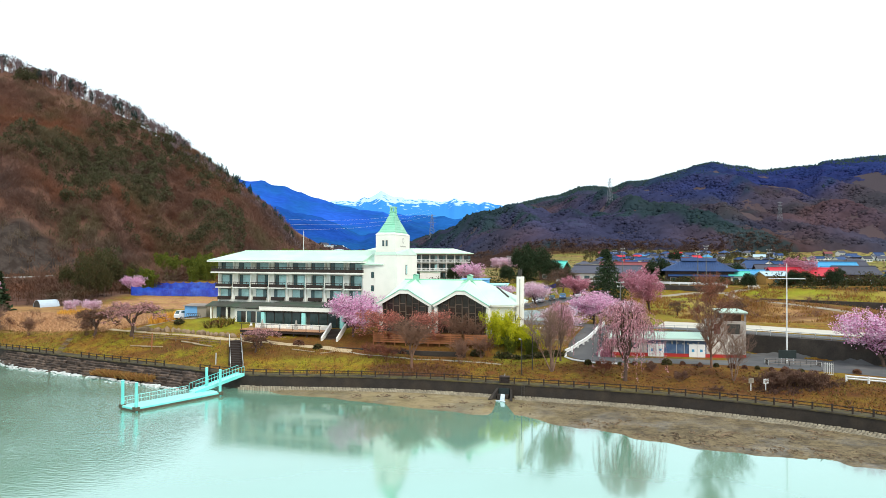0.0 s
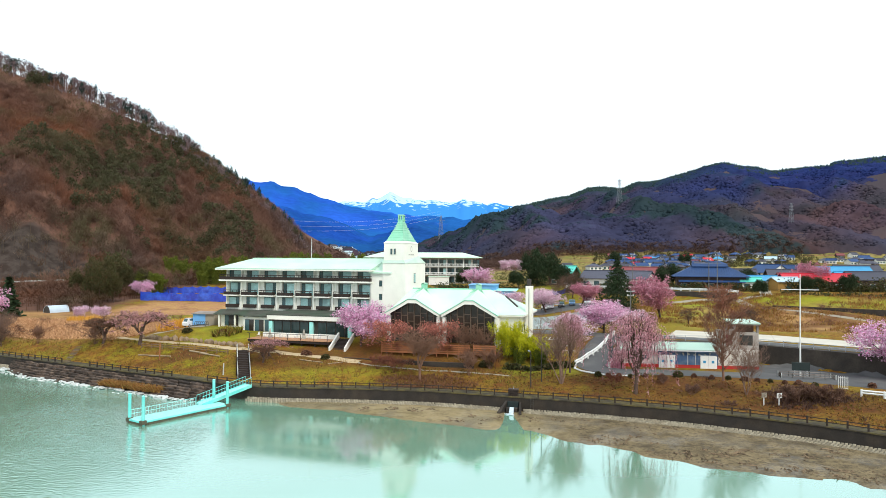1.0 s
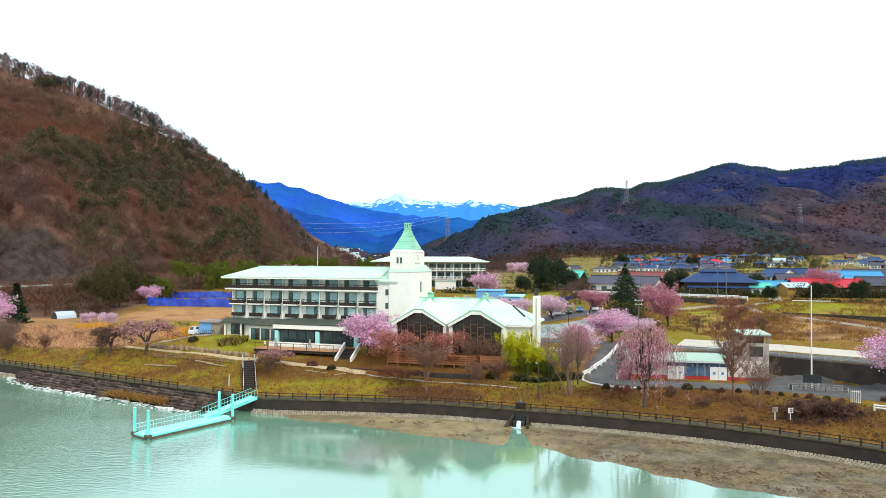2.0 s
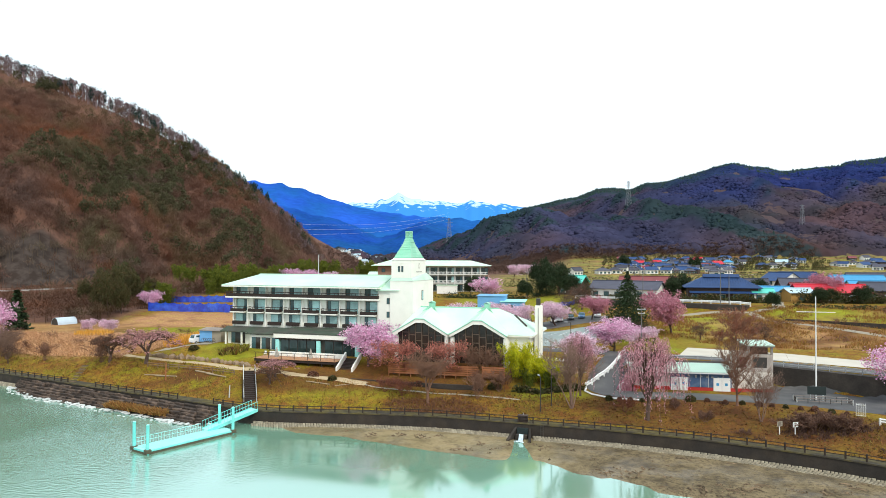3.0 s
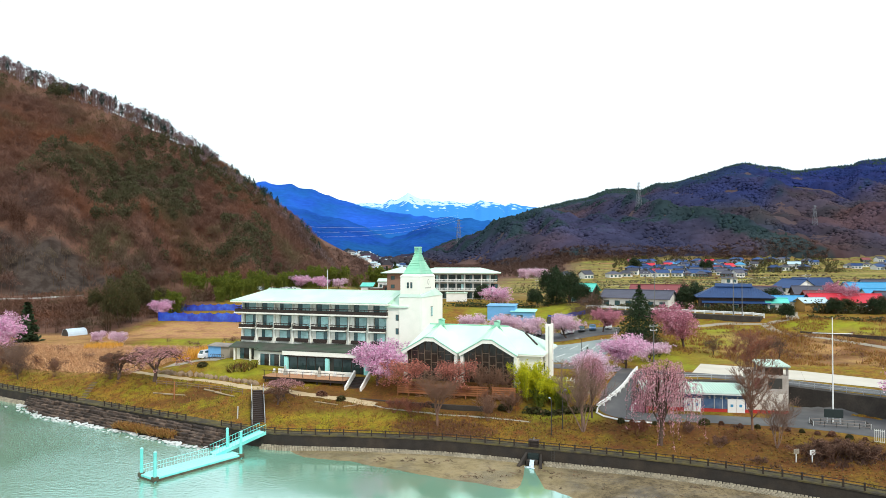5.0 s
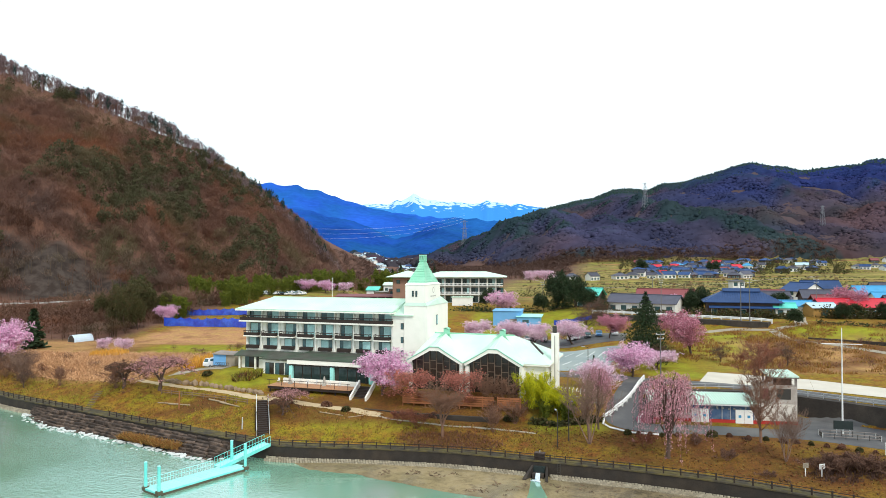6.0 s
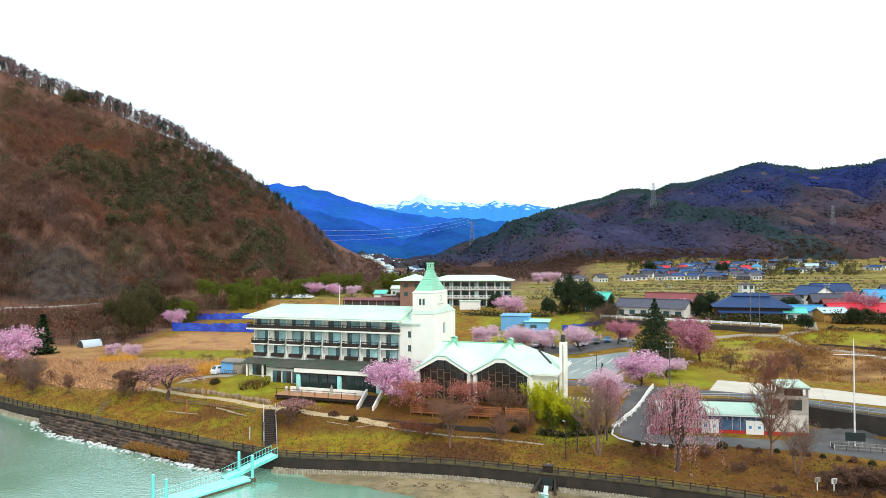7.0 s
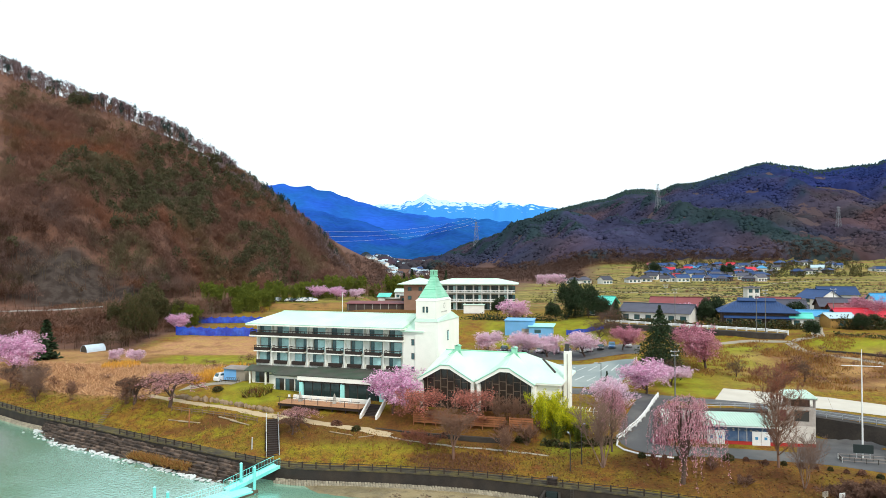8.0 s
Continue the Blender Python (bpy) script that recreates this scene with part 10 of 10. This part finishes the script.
p = slope_points(46, -114, -83, 138, 160, lambda x, y: waves(x, y, 8, 94) > -0.1, 383)
woods("bank_thicket", bare, p, rngf.uniform(2, 3.6, len(p)), rngf.uniform(3.5, 5.5, len(p)), TWIGBROWN, "brown thicket above the river bank", 384)
p = slope_points(16, 2.5, 9.5, 106.5, 112, lambda x, y: x > 0, 385)
woods("garden_thicket", bare, p, rngf.uniform(2.2, 4.2, len(p)), rngf.uniform(2.6, 4.2, len(p)), TWIGBROWN, "dark brown garden thicket below the hall", 386)
p = slope_points(34, -80, -58, 158, 192, lambda x, y: waves(x, y, 9, 96) > 0.0, 381)
woods("meadow_bushes", bare, p, rngf.uniform(1.5, 3, len(p)), rngf.uniform(3, 5, len(p)), TWIGBROWN, "brown bushes on the meadow by the hotel", 382)
p = slope_points(420, -100, 40, 330, 520, lambda x, y: (mountain(x, y) < ground(x, y)) & (x < -20 + (y - 330) * 0.1), 79)
woods("valley_scrub", bare, p, rngf.uniform(5, 9, len(p)), rngf.uniform(8, 12, len(p)), BAREWOOD, "bare scrub trees on the valley floor", 80)
guard_fence("mountain_road_rail", [(-290, 259), (-262, 268), (-210, 287), (-189, 291), (-174, 302.5)], 1.0, PALEROCK, "pale guard rail of the road under the mountain", 4, (0.55, 0.85), 0.11)
p = slope_points(700, -215, -108, 536, 554, lambda x, y: on_mountain(x, y), 283)
woods("crest_scrub", bare, p, rngf.uniform(4, 6, len(p)), rngf.uniform(9, 13, len(p)), BAREWOOD, "low bare scrub along the ridge", 284)
p = slope_points(380, -215, -104, 532, 552, lambda x, y: on_mountain(x, y), 285)
woods("ridge_end_trees", bare, p, rngf.uniform(8, 12, len(p)), rngf.uniform(7, 10, len(p)), PALETRUNK, "bare trees down the end of the ridge", 286)
p = slope_points(120, -460, -120, 537, 551, lambda x, y: on_mountain(x, y) & (waves(x, y, 30, 395) > -0.2), 396)
woods("ridge_pines", pine, p, rngf.uniform(12, 17, len(p)), rngf.uniform(5, 8, len(p)), HILLGREEN, "dark pines among the bare trees of the ridge", 397)
p = slope_points(330, -460, -205, 539, 550, lambda x, y: on_mountain(x, y), 83)
woods("ridge_trees", [ridge_template(rngf) for _ in range(9)], p, 15 + 3.0 * waves(p[:, 0], p[:, 1], 22, 55), rngf.uniform(12, 16, len(p)), PALETRUNK, "row of tall pale trunks along the ridge", 84)
woods("ridge_tree_crowns", [ridge_crown_template(rngf) for _ in range(9)], p, 15 + 3.0 * waves(p[:, 0], p[:, 1], 22, 55), rngf.uniform(11, 15, len(p)), RIDGECROWN, "twiggy purple-brown heads of the ridge trees", 84)


# dark hedges and scrub between the village houses, and weeds on the terraces
def hedge_row(pts, n, height, width, material, label, seed):
    rng = np.random.RandomState(seed)
    P = np.array(pts, float)
    s = np.concatenate([[0], np.cumsum(np.linalg.norm(np.diff(P, axis=0), axis=1))])
    u = rng.uniform(0, s[-1], n)
    q = np.column_stack([np.interp(u, s, P[:, 0]), np.interp(u, s, P[:, 1])]) + rng.normal(0, width, (n, 2))
    c = np.column_stack([q, ground(q[:, 0], q[:, 1]) + height * rng.uniform(0, 1, n) ** 1.4 * (0.7 + 0.3 * np.sin(u * 0.7 + seed))])
    ob = new("hedge", flakes("hedge", c, 0.30, rng, material))
    tagged(ob, label, "hedge", "village hedges")


hedge_row([(9.5, 107.4), (13, 107.0), (16.5, 107.2), (19.3, 108.6)], 1500, 1.0, 0.45, SHRUB, "dark low hedge below the garden bamboo", 21)
hedge_row([(63, 205.5), (72, 203), (82, 200.5), (90, 199.5)], 3600, 2.7, 0.9, SHRUB, "dark clipped hedge below the farmhouse", 1)
hedge_row([(98, 201), (108, 200), (122, 199), (140, 198)], 6500, 4.3, 1.2, SHRUB, "dark hedge in front of the red roof", 2)
hedge_row([(88, 184.5), (100, 174), (118, 160), (135, 146)], 1600, 1.2, 0.7, SHRUB, "dark low hedge on the terrace lawn", 15)
hedge_row([(43, 219.5), (52, 213), (62, 206.5)], 2600, 1.7, 0.6, SHRUB, "dark hedge before the long white house", 22)
hedge_row([(118, 262), (150, 258), (185, 262)], 3200, 3.2, 1.8, SHRUB, "dark garden hedge behind the village houses", 23)
hedge_row([(130, 300), (170, 306), (225, 300)], 3600, 3.6, 2.2, SHRUB, "dark shelter hedge at the village edge", 24)
hedge_row([(160, 224), (180, 222), (205, 224)], 2400, 3.0, 1.6, SHRUB, "dark hedge between village gardens", 25)
hedge_row([(60, 232), (70, 228), (75, 222)], 1200, 3.0, 1.4, EVERGREEN, "dark evergreen hedge beside the farmhouse", 3)
hedge_row([(100, 230), (112, 228), (128, 226), (150, 224)], 2200, 2.6, 1.6, SHRUB, "dark garden hedge between village houses", 4)
p = slope_points(90, 60, 125, 138, 172, lambda x, y: waves(x, y, 14, 98) > 0.1, 97)
woods("terrace_bushes", bare, p, rngf.uniform(1.6, 3.2, len(p)), rngf.uniform(3, 5, len(p)), TWIGBROWN, "brown bushes on the field terraces", 98)
def paddy_banks():
    """Rough dark growth along the field banks of the far plain."""
    rng = np.random.RandomState(301)
    out = []
    for k in range(30):
        y0 = 318 + 11.5 * k + rng.uniform(-4, 4)
        x0 = rng.uniform(20, 170)
        n = int(rng.uniform(60, 220))
        x = x0 + np.sort(rng.uniform(0, n * 1.15, n))
        keep = rng.uniform(0, 1, n) < 0.75
        y = y0 + 6 * np.sin(x / 45 + k) + 0.10 * (x - x0) + rng.normal(0, 0.5, n)
        out.append(np.column_stack([x, y])[keep])
    p = np.concatenate(out)
    woods("field_bank_growth", ball, p, rng.uniform(0.5, 1.3, len(p)), rng.uniform(1.4, 3.2, len(p)), SHRUB, "dark rough growth along the field banks", 302)
    q = np.column_stack([rng.uniform(20, 420, 200), rng.uniform(320, 760, 200)])
    woods("field_trees", bare, q, rng.uniform(3, 6, 200), rng.uniform(4, 7, 200), TWIGBROWN, "scattered small bare trees among the far fields", 303)
    yy = rng.uniform(590, 765, 420)
    q = np.column_stack([yy * rng.uniform(0.20, 0.52, 420), yy])
    woods("hamlet_trees", pine, q, rng.uniform(3, 8, 420), rng.uniform(4, 8, 420), SHRUB, "dark garden trees among the hamlet houses", 304)


paddy_banks()
hedge_row([(150, 640), (190, 628), (240, 640), (300, 632), (360, 650)], 2600, 4.0, 5.0, SHRUB, "dark garden trees of the far hamlet", 7)
hedge_row([(170, 700), (230, 690), (300, 705), (400, 715)], 2600, 4.5, 6.0, SHRUB, "dark trees behind the far hamlet", 8)
hedge_row([(20, 330), (45, 345), (70, 360)], 2200, 5.0, 3.0, SHRUB, "dark shelter trees beyond the annex", 9)
hedge_row([(-6, 246), (10, 243), (22, 240)], 1500, 2.5, 2.0, EVERGREEN, "dark shrubs on the slope by the annex", 10)
retaining("retaining_wall_terrace", [(80.5, 172.8), (91, 164.5), (104, 154.5), (125, 139)], 8.0, 9.9, 0.5, YARDWALL, "dark stone terrace wall below the lane")
